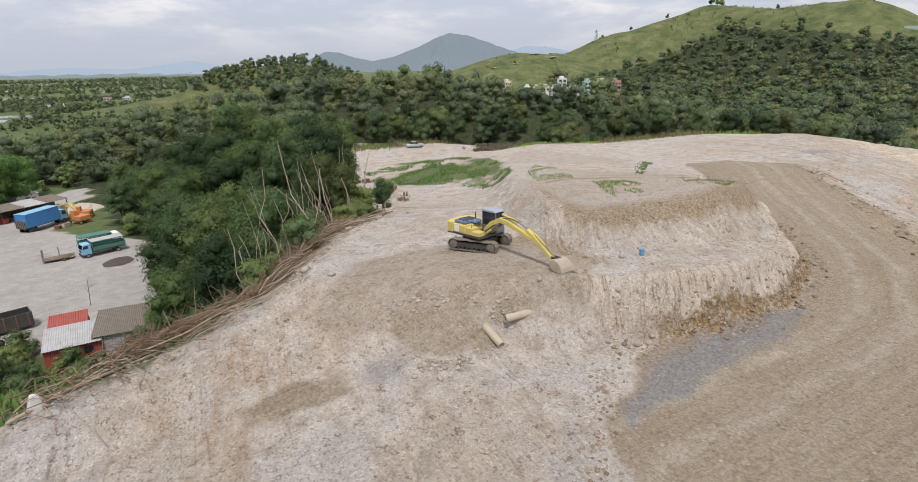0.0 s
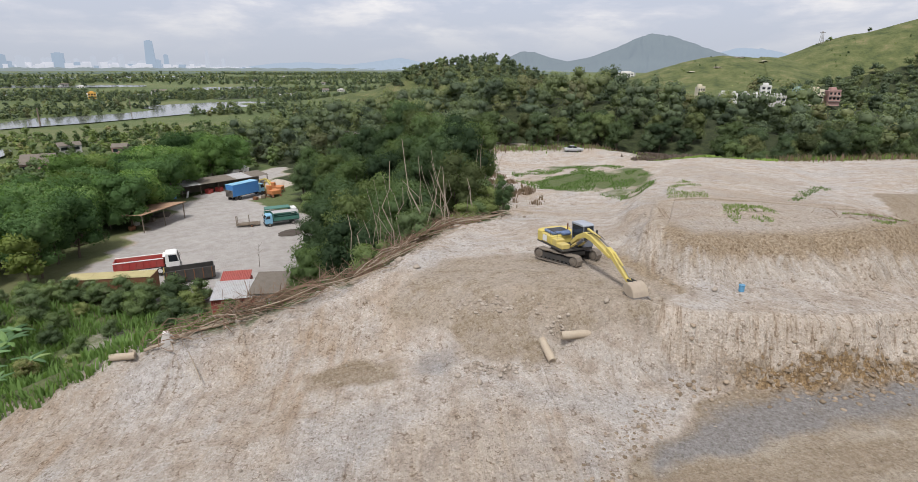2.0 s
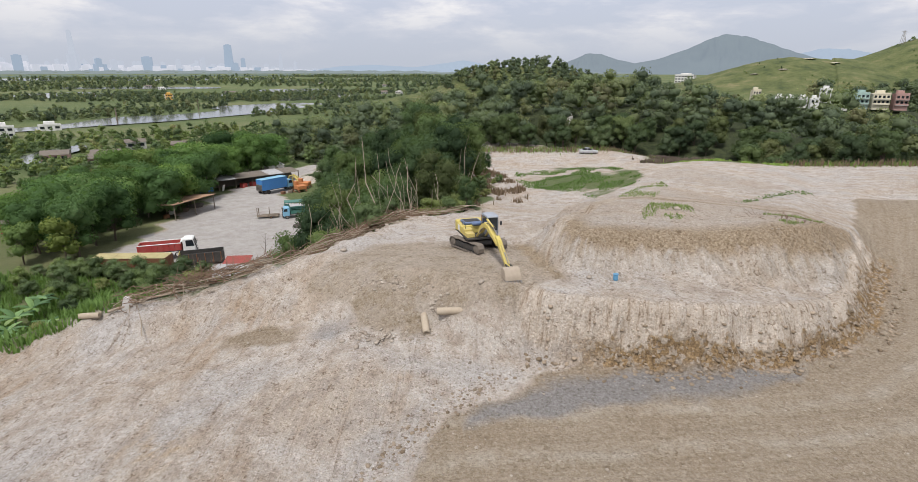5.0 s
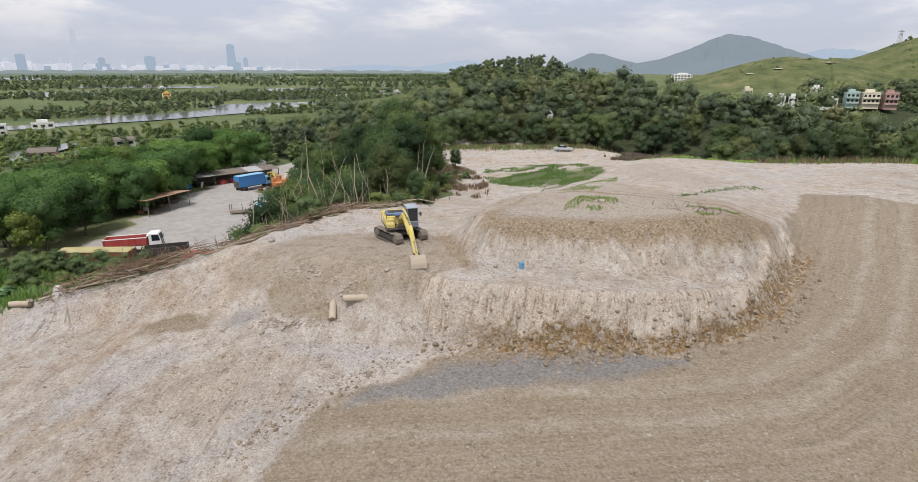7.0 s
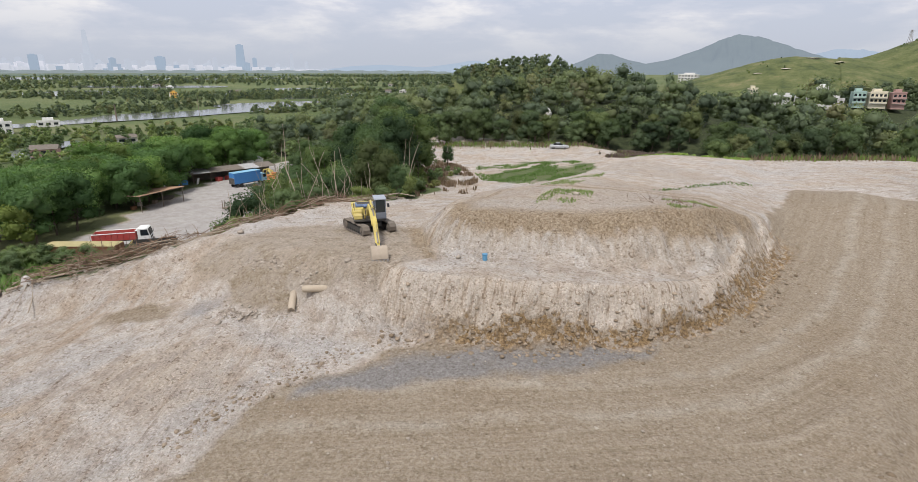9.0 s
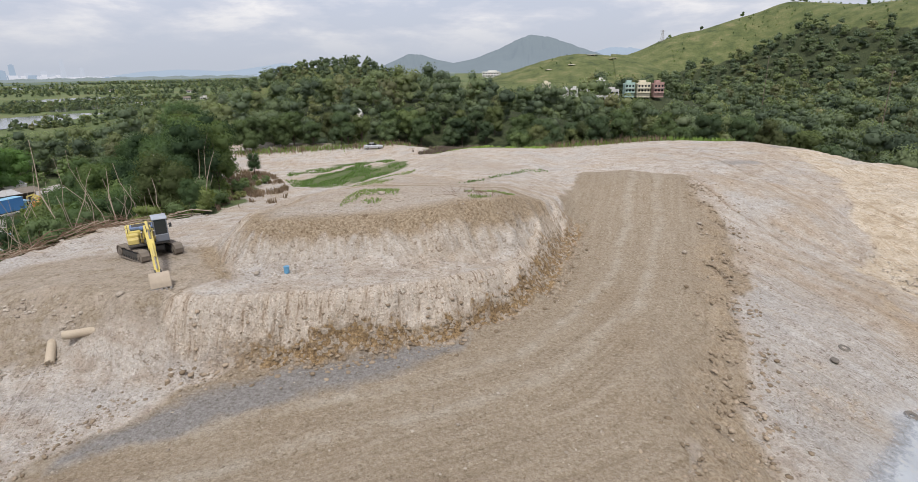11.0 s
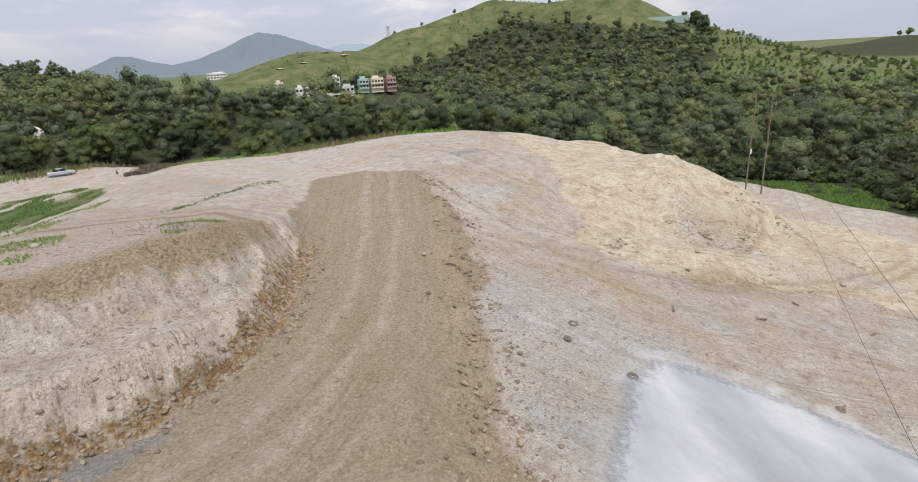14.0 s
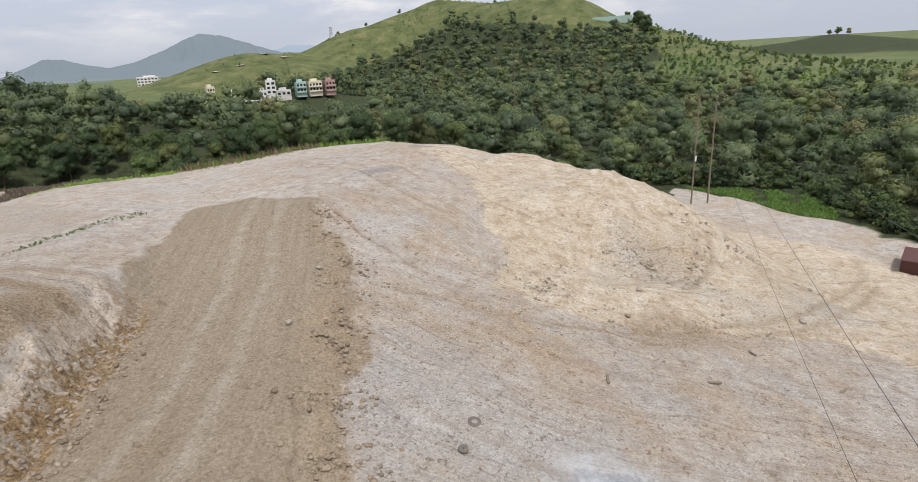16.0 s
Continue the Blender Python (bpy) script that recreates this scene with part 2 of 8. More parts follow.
    up = maths(t, "ADD", high, maths(t, "MULTIPLY", maths(t, "SUBTRACT", tear, 0.5), 1.1))
    c = mixed(t, times(times(over(up, 0.34, 4.0), under(high, 1.5, 2.0)), 0.92), c, brown)
    face2 = times(over(high, 0.04, 8), under(high, 0.62, 5))
    c = mixed(t, times(face2, 0.6), c, ramp(t, rake, [(0.36, (0.52, 0.42, 0.31)), (0.5, (0.66, 0.57, 0.465)), (0.64, (0.74, 0.665, 0.57))]))
    face1 = times(over(low, 0.10, 6), under(low, 1.05, 6))
    c = mixed(t, times(face1, 0.75), c, ramp(t, rake, [(0.34, (0.46, 0.35, 0.24)), (0.46, (0.69, 0.57, 0.44)), (0.64, (0.84, 0.735, 0.605))]))
    c = shade(c, times(face1, over(maths(t, "SUBTRACT", 1.0, rake), 0.57, 8)), (0.68, 0.61, 0.54))
    # brown haul road
    clay = ramp(t, fine_, [(0.35, (0.385, 0.305, 0.21)), (0.50, (0.48, 0.39, 0.285)), (0.645, (0.57, 0.48, 0.37))])
    lane = layer("lane")
    tread = on_axes(lane, maths(t, "MULTIPLY", py_, 0.05), 1.9, 6, 0.72)
    clay = mixed(t, over(tread, 0.50, 5.0), clay, ramp(t, fine_, [(0.36, (0.46, 0.375, 0.27)), (0.63, (0.64, 0.545, 0.43))]))
    clay = shade(clay, over(maths(t, "SUBTRACT", 1.0, tread), 0.55, 4.5), (0.70, 0.66, 0.61))
    clay = shade(clay, over(big, 0.52, 3.0), (0.86, 0.80, 0.73))
    wheel_ = maths(t, "ABSOLUTE", maths(t, "SUBTRACT", maths(t, "ABSOLUTE", maths(t, "ADD", lane, maths(t, "MULTIPLY", maths(t, "SUBTRACT", big, 0.5), 3.0))), 1.5))
    clay = mixed(t, times(under(wheel_, 0.75, 1.6), over(mid_, 0.36, 4)), clay, ramp(t, fine_, [(0.36, (0.52, 0.445, 0.345)), (0.63, (0.68, 0.60, 0.49))]))
    clay = mixed(t, 1.0, clay, (0.80, 0.785, 0.755), "MULTIPLY")
    c = mixed(t, edged(layer("clay"), mid_, 3.2, 1.0), c, clay)
    # crumbled dark band at the wall's foot
    foot = maths(t, "ADD", low, maths(t, "MULTIPLY", maths(t, "SUBTRACT", tear, 0.5), 0.9))
    rust = ramp(t, fine_, [(0.36, (0.165, 0.105, 0.055)), (0.47, (0.29, 0.195, 0.105)), (0.56, (0.42, 0.275, 0.13)), (0.66, (0.52, 0.40, 0.26))])
    rust = mixed(t, over(lump_b, 0.62, 6), rust, ramp(t, fine_, [(0.37, (0.40, 0.32, 0.23)), (0.63, (0.58, 0.49, 0.385))]))
    c = mixed(t, times(times(over(low, -0.12, 8), under(foot, 0.36, 9)), layer("rust")), c, rust)
    wet = ramp(t, fine_, [(0.36, (0.20, 0.185, 0.17)), (0.63, (0.36, 0.345, 0.33))])
    wet = shade(wet, over(tread, 0.5, 4.0), 0.75)
    wetness = edged(layer("wet"), mid_, 1.8)
    c = mixed(t, times(wetness, 0.85), c, wet)
    c = mixed(t, times(layer("stain_and_shade"), over(mid_, 0.36, 5)), c, ramp(t, fine_, [(0.36, (0.34, 0.245, 0.15)), (0.63, (0.53, 0.42, 0.29))]))
    c = mixed(t, times(layer("ochre"), over(mid_, 0.40, 5)), c, ochre)
    c = mixed(t, 1.0, c, (0.69, 0.705, 0.735), "MULTIPLY")
    # clods, chips and crumbs
    bare = maths(t, "SUBTRACT", maths(t, "SUBTRACT", 1.0, times(layer("film"), 0.9), True), times(layer("clay"), 0.45), True)
    c = mixed(t, 1.0, c, ramp(t, lump_a, [(0.0, (0.94, 0.93, 0.92)), (0.5, (1.0, 1.0, 1.0)), (1.0, (1.05, 1.05, 1.05))]), "MULTIPLY")
    c = mixed(t, bare, c, mixed(t, 1.0, c, ramp(t, chip_a, [(0.0, (0.70, 0.67, 0.64)), (0.2, (0.94, 0.935, 0.93)), (0.8, (1.05, 1.05, 1.05)), (1.0, (1.22, 1.22, 1.22))]), "MULTIPLY"))
    c = shade(c, times(bare, times(over(chip_b, 0.92, 30), under(chip_d, 0.42, 9))), 1.28)
    c = shade(c, times(bare, times(over(lump_b, 0.90, 30), over(lump_d, 0.48, 9))), (0.62, 0.57, 0.52))
    c = shade(c, times(bare, over(grit, 0.58, 8)), 1.28)
    c = shade(c, times(bare, under(fine_, 0.41, 8)), (0.62, 0.58, 0.53))
    c = shade(c, times(bare, under(grit, 0.41, 8)), (0.62, 0.59, 0.56))
    # pale bluish blotches: a cloudy sheen put into the ground's colour round the sheet
    cloud_sheen = noise_node(t, 0.28, 4, 0.5, stretch=(1, 0.6, 1))
    film = edged(layer("film"), noise_node(t, 0.35, 4, 0.55), 1.2, 1.4)
    c = mixed(t, times(film, 0.93), c, ramp(t, cloud_sheen, [(0.34, (0.39, 0.42, 0.46)), (0.50, (0.47, 0.505, 0.55)), (0.66, (0.56, 0.595, 0.635))]))
    turf = ramp(t, mid_, [(0.355, (0.050, 0.085, 0.025)), (0.500, (0.095, 0.135, 0.042)), (0.645, (0.16, 0.185, 0.075))])
    patches = noise_node(t, 0.010, 6, 0.65)
    strips = turned(0.006, 62, (0.5, 2.2, 1), 4)
    dry = ramp(t, patches, [(0.35, (0.06, 0.092, 0.032)), (0.50, (0.12, 0.15, 0.058)), (0.62, (0.20, 0.20, 0.095)), (0.70, (0.11, 0.15, 0.05))])
    dry = mixed(t, over(strips, 0.52, 6), dry, ramp(t, mid_, [(0.384, (0.065, 0.10, 0.036)), (0.616, (0.15, 0.18, 0.07))]))
    turf = mixed(t, 1.0, mixed(t, 0.62, turf, dry), (0.95, 0.92, 1.0), "MULTIPLY")
    turf = mixed(t, layer("moor"), turf, ramp(t, noise_node(t, 0.06, 8, 0.75), [(0.36, (0.050, 0.068, 0.027)), (0.48, (0.092, 0.110, 0.040)), (0.58, (0.132, 0.140, 0.058)), (0.68, (0.20, 0.175, 0.09))]))
    c = mixed(t, edged(layer("turf"), mid_, 3, 1.1), c, turf)
    # near-black: shade between the crowns put into the colour; NEXT_HILL's scrub uses it too
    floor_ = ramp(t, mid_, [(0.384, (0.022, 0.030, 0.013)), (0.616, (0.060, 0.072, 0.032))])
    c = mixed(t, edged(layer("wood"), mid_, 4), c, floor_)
    yard = ramp(t, mid_, [(0.30, (0.31, 0.288, 0.268)), (0.50, (0.38, 0.355, 0.33)), (0.70, (0.44, 0.415, 0.39))])
    yard = shade(yard, over(turned(1.0, -60, (0.08, 1.2, 1.0), 5), 0.54, 5), (0.86, 0.84, 0.82))
    yard = shade(yard, over(noise_node(t, 0.16, 4, 0.6), 0.60, 6), (0.82, 0.80, 0.78))
    c = mixed(t, edged(layer("yard"), mid_, 4), c, yard)
    link(t, c, b.inputs["Base Color"])
    link(t, maths(t, "SUBTRACT", maths(t, "SUBTRACT", 0.94, maths(t, "MULTIPLY", wetness, 0.30)), maths(t, "MULTIPLY", film, 0.45), True), b.inputs["Roughness"])
    b.inputs["Specular IOR Level"].default_value = 0.22
    h = maths(t, "ADD", maths(t, "MULTIPLY", mid_, 0.75), maths(t, "MULTIPLY", fine_, 0.30))
    h = maths(t, "ADD", h, maths(t, "MULTIPLY", grit, 0.10))
    h = maths(t, "ADD", h, maths(t, "MULTIPLY", times(over(lump_b, 0.6, 3), under(lump_d, 0.5, 2.0)), 0.16))
    h = maths(t, "ADD", h, maths(t, "MULTIPLY", times(over(chip_b, 0.5, 3), under(chip_d, 0.5, 2.0)), 0.08))
    h = maths(t, "ADD", h, maths(t, "MULTIPLY", times(layer("clay"), tread), 0.5))
    h = maths(t, "ADD", h, maths(t, "MULTIPLY", times(flank, maths(t, "ADD", ruts, wide_ruts)), 0.8))
    h = maths(t, "ADD", h, maths(t, "MULTIPLY", times(front, scrape), 0.4))
    h = maths(t, "ADD", h, maths(t, "MULTIPLY", times(maths(t, "ADD", face1, face2, True), rake), 0.55))
    bump(t, b, maths(t, "MULTIPLY", h, maths(t, "SUBTRACT", 1.0, maths(t, "MAXIMUM", maths(t, "MULTIPLY", film, 0.9), maths(t, "MULTIPLY", layer("clay"), 0.4)), True)), 1.0, 0.48)
    return m


SOIL = soil_material()
BARK = worn("grey-brown bark", (0.13, 0.10, 0.075), (0.05, 0.045, 0.035), 0.9, grain=14, streak=True, relief=0.02)
TWIGS = worn("dry branches", (0.20, 0.13, 0.085), (0.12, 0.085, 0.06), 0.9, grain=10, relief=0.01)
PALE_TWIGS = worn("bleached branches", (0.34, 0.28, 0.21), (0.2, 0.15, 0.1), 0.9, grain=10, relief=0.01)
LEAF_BELT = leaves("feathery dull green leaves", (0.044, 0.078, 0.028), (0.096, 0.155, 0.052), (0.145, 0.20, 0.078))
LEAF_LUSH = leaves("lush green leaves", (0.050, 0.100, 0.028), (0.118, 0.215, 0.056), (0.20, 0.29, 0.09))
LEAF_LIGHT = leaves("yellow-green leaves", (0.10, 0.17, 0.038), (0.19, 0.28, 0.075), (0.28, 0.35, 0.12))
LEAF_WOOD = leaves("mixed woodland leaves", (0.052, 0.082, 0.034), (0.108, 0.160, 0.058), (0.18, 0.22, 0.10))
# paler and greyer than LEAF_WOOD: some distance haze is put into the colour
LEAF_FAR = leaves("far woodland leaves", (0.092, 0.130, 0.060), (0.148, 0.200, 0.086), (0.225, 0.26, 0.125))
LEAF_SCRUB = leaves("scrub leaves", (0.078, 0.122, 0.044), (0.165, 0.236, 0.078), (0.298, 0.280, 0.158))
LEAF_GRASS = leaves("grass blades", (0.088, 0.158, 0.035), (0.175, 0.289, 0.070), (0.350, 0.385, 0.140))
LEAF_DRY = leaves("dry brown scrub", (0.10, 0.085, 0.055), (0.17, 0.14, 0.092), (0.26, 0.21, 0.145))
LEAF_BANANA = leaves("broad banana leaves", (0.088, 0.175, 0.052), (0.210, 0.350, 0.123), (0.350, 0.455, 0.175))

# ---- the lie of the land ----
def smooth(a, b, v):
    t = np.clip((v - a) / (b - a), 0.0, 1.0)
    return t * t * (3 - 2 * t)


def offset(line, x, y):
    """Signed distance to a line of corners: positive to the left of its run."""
    best = np.full(np.shape(x), 1e9)
    sign = np.ones(np.shape(x))
    for (ax, ay), (bx, by) in zip(line, line[1:]):
        ux, uy = bx - ax, by - ay
        n = ux * ux + uy * uy
        t = np.clip(((x - ax) * ux + (y - ay) * uy) / n, 0, 1)
        dx, dy = x - ax - t * ux, y - ay - t * uy
        d = np.hypot(dx, dy)
        near = d < best
        best = np.where(near, d, best)
        sign = np.where(near, np.where(ux * (y - ay) - uy * (x - ax) >= 0, 1.0, -1.0), sign)
    return best * sign


def lattice(x, y, seed):
    """Smooth value noise, from -1 to 1, one cell to the metre."""
    xi, yi = np.floor(x), np.floor(y)
    fx, fy = x - xi, y - yi
    fx, fy = fx * fx * (3 - 2 * fx), fy * fy * (3 - 2 * fy)

    def r(i, j):
        v = np.sin(i * 127.1 + j * 311.7 + seed * 74.7) * 43758.5453
        return (v - np.floor(v)) * 2 - 1
    a = r(xi, yi) * (1 - fx) + r(xi + 1, yi) * fx
    b = r(xi, yi + 1) * (1 - fx) + r(xi + 1, yi + 1) * fx
    return a * (1 - fy) + b * fy


def rough(x, y, size, octaves, seed):
    out, amp = 0.0, 1.0
    for k in range(octaves):
        out = out + amp * lattice(x / size, y / size, seed + k)
        size, amp = size * 0.5, amp * 0.5
    return out


# cross sections of the graded ground: north of the place, then east and height by turns
SECTIONS = (
    (4, (-40, -5), (-22, -2), (0, 0.6), (20, 1.2), (34, 0.6), (42, -1.4), (64, -6), (95, -10)),
    (22, (-30, -1.0), (-11, 1.1), (0, 2.4), (8, 2.4), (25, 2.2), (36, 1.6), (41, -0.5), (50, -2.2), (64, -5.6), (95, -10)),
    (36, (-24, 1.4), (-10, 3.4), (3, 3.9), (10, 3.2), (20, 2.5), (36, 2.5), (40.5, 0.1), (50, -1.3), (64, -4.4), (83, -7.8), (110, -11)),
    (49, (-10, 5.0), (25, 3.0), (39.5, 2.9), (43, 1.9), (49, 0.8), (67, -3.5), (83, -7.2), (110, -11)),
    (63, (-10, 3.0), (29, 3.9), (36, 3.6), (42.5, 3.6), (47, 2.7), (58, 0.1), (70, -2.3), (80, -3.9), (88, -5.4), (97, -8.8), (115, -10.5)),
    (78, (-10, 1.0), (8, 2.6), (29, 4.6), (43.5, 5.5), (52, 5.0), (64, 4.0), (76, 3.8), (83, 2.3), (90, -1.5), (99, -8.0), (118, -10)),
    (92, (-16, 0.0), (2, 2.9), (27, 4.0), (53, 5.6), (64, 5.5), (73, 5.2), (80, 2.8), (90, -2.5), (102, -8.6), (122, -10)),
    (105, (-16, 0.2), (3, 3.4), (28, 3.2), (47, 5.4), (58, 6.5), (68, 5.2), (82, -1.5), (98, -8), (122, -10)),
    (121, (-16, 0.3), (10, 2.2), (28, 3.0), (47, 4.5), (60, 4.6), (76, 0.0), (96, -8.0), (122, -10)),
    (150, (-16, 1.0), (10, 2.2), (40, 1.5), (60, -1), (76, -4), (96, -8.0), (122, -10.5)),
)
WALL_FOOT = ((-30, 15), (-16, 24), (-6, 28.7), (3, 30.3), (9.5, 31.2), (13.5, 32.6), (17, 34.2), (20.8, 36.4), (24.2, 38.9), (27.4, 43.0), (29.4, 47), (30.2, 51.5), (31.5, 59), (32.6, 66), (34, 140))
UPPER_FOOT = ((2, 140), (1.5, 62), (3, 48), (4.6, 42.6), (7.2, 39.6), (9.4, 38.0), (12, 38.8), (15.6, 41.4), (19, 42.8), (23.2, 45.2), (27.2, 48.2), (29.4, 53), (31.2, 60), (32.6, 67), (34, 140))
RIM = ((-60, -10), (-34, 12), (-24.5, 24), (-15.5, 30.5), (-12.3, 35.5), (-12, 42), (-12.5, 46), (-10.5, 54), (-11, 66), (-19, 76), (-26, 88), (-34, 100), (-52, 116), (-60, 128), (-80, 140))
EAST_FOOT = ((70, -30), (92, 10), (104, 40), (113, 60), (114, 84), (103, 104), (88, 118), (70, 140), (46, 128), (20, 122), (0, 128), (-14, 139), (-50, 142), (-90, 146))


def graded(x, y):
    """Height by the cross sections."""
    ys = np.array([s[0] for s in SECTIONS], float)
    rows = [np.interp(x, [p[0] for p in s[1:]], [p[1] for p in s[1:]]) for s in SECTIONS]
    out = np.zeros(np.shape(x))
    k = np.clip(np.searchsorted(ys, y) - 1, 0, len(ys) - 2)
    t = np.clip((y - ys[k]) / (ys[k + 1] - ys[k]), 0, 1)
    t = 0.5 * t + 0.5 * t * t * (3 - 2 * t)
    for i in range(len(ys) - 1):
        out = np.where(k == i, rows[i] * (1 - t) + rows[i + 1] * t, out)
    return out


def bench_level(x, y):
    z = 6.42 - 0.060 * np.clip(x - 10, 0, 30) - 0.003 * np.clip(y - 38, 0, None) ** 2
    return z - 0.030 * np.clip(3 - x, 0, None) ** 1.45 - 0.02 * np.clip(y - 46, 0, 60)


def hump_level(x, y):
    z = 8.45 - 0.140 * np.clip(y - 53, 0, 100) ** 0.98 + 0.0009 * np.clip(y - 53, 0, 60) ** 2
    z = z + 0.35 * np.exp(-(((x - 22) / 4) ** 2 + ((y - 50) / 3) ** 2)) + 0.25 * np.exp(-(((x - 10) / 3) ** 2 + ((y - 43) / 3) ** 2))
    z = z - 0.15 * np.clip(11 - x, 0, 60) * smooth(42, 52, y) - 0.24 * np.clip(x - 24, 0, 7) * smooth(51, 59, y)
    return z


# ridge lines: east, north, height
LONG_HILL = ((-60, 545, -12), (28, 609, 30), (78, 647, 27), (147, 669, 49), (235, 668, 75), (278, 610, 65), (323, 556, 67), (342, 474, 34), (333, 407, 17), (318, 340, 0), (318, 253, -10))
NEXT_HILL = ((520, 800, -8), (648, 687, 0), (712, 623, 7), (741, 589, 14), (760, 563, 5), (770, 494, 4), (840, 420, 8), (900, 300, 0))
LEFT_KNOLL = ((-235, 410, 0), (-193, 432, 18), (-167, 444, 22), (-149, 451, 21), (-115, 465, 10))


def ridge_height(line, wide, x, y):
    out = np.zeros(np.shape(x))
    for (ax, ay, az), (bx, by, bz) in zip(line, line[1:]):
        ux, uy = bx - ax, by - ay
        t = np.clip(((x - ax) * ux + (y - ay) * uy) / (ux * ux + uy * uy), 0, 1)
        d = np.hypot(x - ax - t * ux, y - ay - t * uy)
        out = np.maximum(out, (az + (bz - az) * t + 11.5) * np.exp(-(d / wide) ** 1.7))
    return out


def plain(x, y):
    """The land all round the site: yard, wet plain, wooded knolls and the long hill."""
    z = -10.2 + 0.9 * smooth(75, 45, np.hypot((x + 58) * 1.0, (y - 72) * 0.8)) - 1.6 * smooth(90, 170, np.hypot(x + 40, y - 60)) * (x < 60)
    # knoll behind the parked car
    k = np.exp(-(((x + 40) / 75) ** 2 + ((y - 195) / 42) ** 2))
    z = z + 18.5 * k
    z = z + 8.0 * np.exp(-(((x - 30) / 70) ** 2 + ((y - 165) / 38) ** 2))
    z = z + 12.5 * np.exp(-(((x - 48) / 60) ** 2 + ((y - 365) / 40) ** 2))
    for ridge, wide in ((LONG_HILL, 105), (NEXT_HILL, 110), (LEFT_KNOLL, 52)):
        z = np.maximum(z, z + ridge_height(ridge, wide, x, y))
    return z


def ground(x, y, fine=True):
    x, y = np.asarray(x, float), np.asarray(y, float)
    low = graded(x, y)
    d1, d2 = offset(WALL_FOOT, x, y), offset(UPPER_FOOT, x, y)
    if fine:
        d1 = d1 + 0.45 * rough(x, y, 3.0, 4, 5) + 0.22 * np.abs(lattice(x / 0.7, y / 5, 17)) * np.clip(x / 8, 0, 1)
        d2 = d2 + 0.45 * rough(x, y, 2.4, 4, 9) + 0.18 * np.abs(lattice(x / 0.6, y / 5, 19))
    w1 = 2.5 + 0.30 * np.clip(8.5 - x, 0, 26)
    t1, t2 = d1 / w1, d2 / 3.5
    s1 = 0.3 * smooth(0.0, 1.0, t1) + 0.7 * smooth(0.0, 1.0, np.clip(t1 * 1.25, 0, 1)) * 0.35 + 0.7 * 0.65 * np.clip(t1 * 1.18, 0, 1)
    s2 = 0.45 * smooth(0.0, 1.0, t2) + 0.55 * np.clip(t2 * 1.12, 0, 1)
    top = np.maximum(hump_level(x, y), low)
    bench = np.minimum(np.maximum(bench_level(x, y), low), top)
    site = low * (1 - s1) + s1 * (bench * (1 - s2) + top * s2)
    # tipped sand: heaps, a scooped hollow and the step of a low berm
    for hx, hy, hr, hz in ((73, 70, 4.5, 1.3), (80, 67.5, 4.0, 1.5), (76, 76, 5.0, 0.9), (69, 64.5, 3.0, -0.9), (66, 72, 4.0, 0.7), (85, 71, 3.5, 1.2), (62.5, 60, 3.0, 0.5), (0.0, 30.6, 2.0, 0.30), (75.5, 65.0, 2.2, -0.9), (72, 67.5, 2.0, 0.8), (87, 64, 2.2, 0.7), (84.5, 61, 1.6, 0.6), (70, 57.5, 1.8, 0.5), (81, 73, 3.0, 0.8), (78, 79, 3.5, 0.6)):
        site = site + hz * np.exp(-(((x - hx) ** 2 + (y - hy) ** 2) / hr ** 2))
    berm = offset(((50, 69), (58, 64.3), (64, 60), (71, 58.8), (80, 55.5)), x, y)
    site = site + 0.55 * smooth(-0.6, 1.2, berm) * smooth(9.0, 2.0, berm) * np.clip((x - 49) / 4, 0, 1) * np.clip((84 - x) / 6, 0, 1)
    # the site's west rim falls to the yard, its east and north sides to the land around
    r = offset(RIM, x, y)
    e = offset(EAST_FOOT, x, y)
    land = plain(x, y)
    rim_drop = smooth(0.0, 15.0, r)
    site = site - 0.12 * np.clip(r + 3, 0, 3) + 0.6 * np.exp(-((r + 2.4) / 1.3) ** 2) * (y > 20) * np.clip((60 - y) / 10, 0, 1)
    z = site * (1 - rim_drop) + land * rim_drop
    k = smooth(0.0, 14.0, -e)
    z = z * (1 - k) + land * k
    if fine:
        bare = (r < 2) & (e > -2)
        z = z + np.where(bare, 0.06 * rough(x, y, 2.2, 4, 3) + 0.12 * rough(x, y, 9.0, 2, 8), 0.35 * rough(x, y, 9.0, 3, 4))
        # the walls are raked by the bucket and crumble at the foot
        chew = np.clip(np.exp(-((d1 - w1 * 0.5) / (w1 * 0.5)) ** 2) * np.clip((x - 2) / 6, 0, 1) * (y < 64) + np.exp(-((d2 - 1.8) / 1.6) ** 2) * (x > 3) * (y < 64), 0, 1)
        z = z + chew * (0.17 * rough(x, y, 1.0, 3, 21) + 0.15 * lattice(x / 0.55, y / 3.0, 23))
        foot = np.exp(-((d1 - 0.1) / 0.7) ** 2) * np.clip((x - 5) / 5, 0, 1) * (y < 66)
        z = z + foot * 0.42 * np.clip(rough(x, y, 0.8, 3, 27), -0.3, 1)
        # crumbling west rim, gullied towards the trees
        edge = np.exp(-((r + 1.0) / 1.6) ** 2) * (y < 70)
        z = z + edge * 0.30 * rough(x, y, 1.3, 4, 33)
    return z

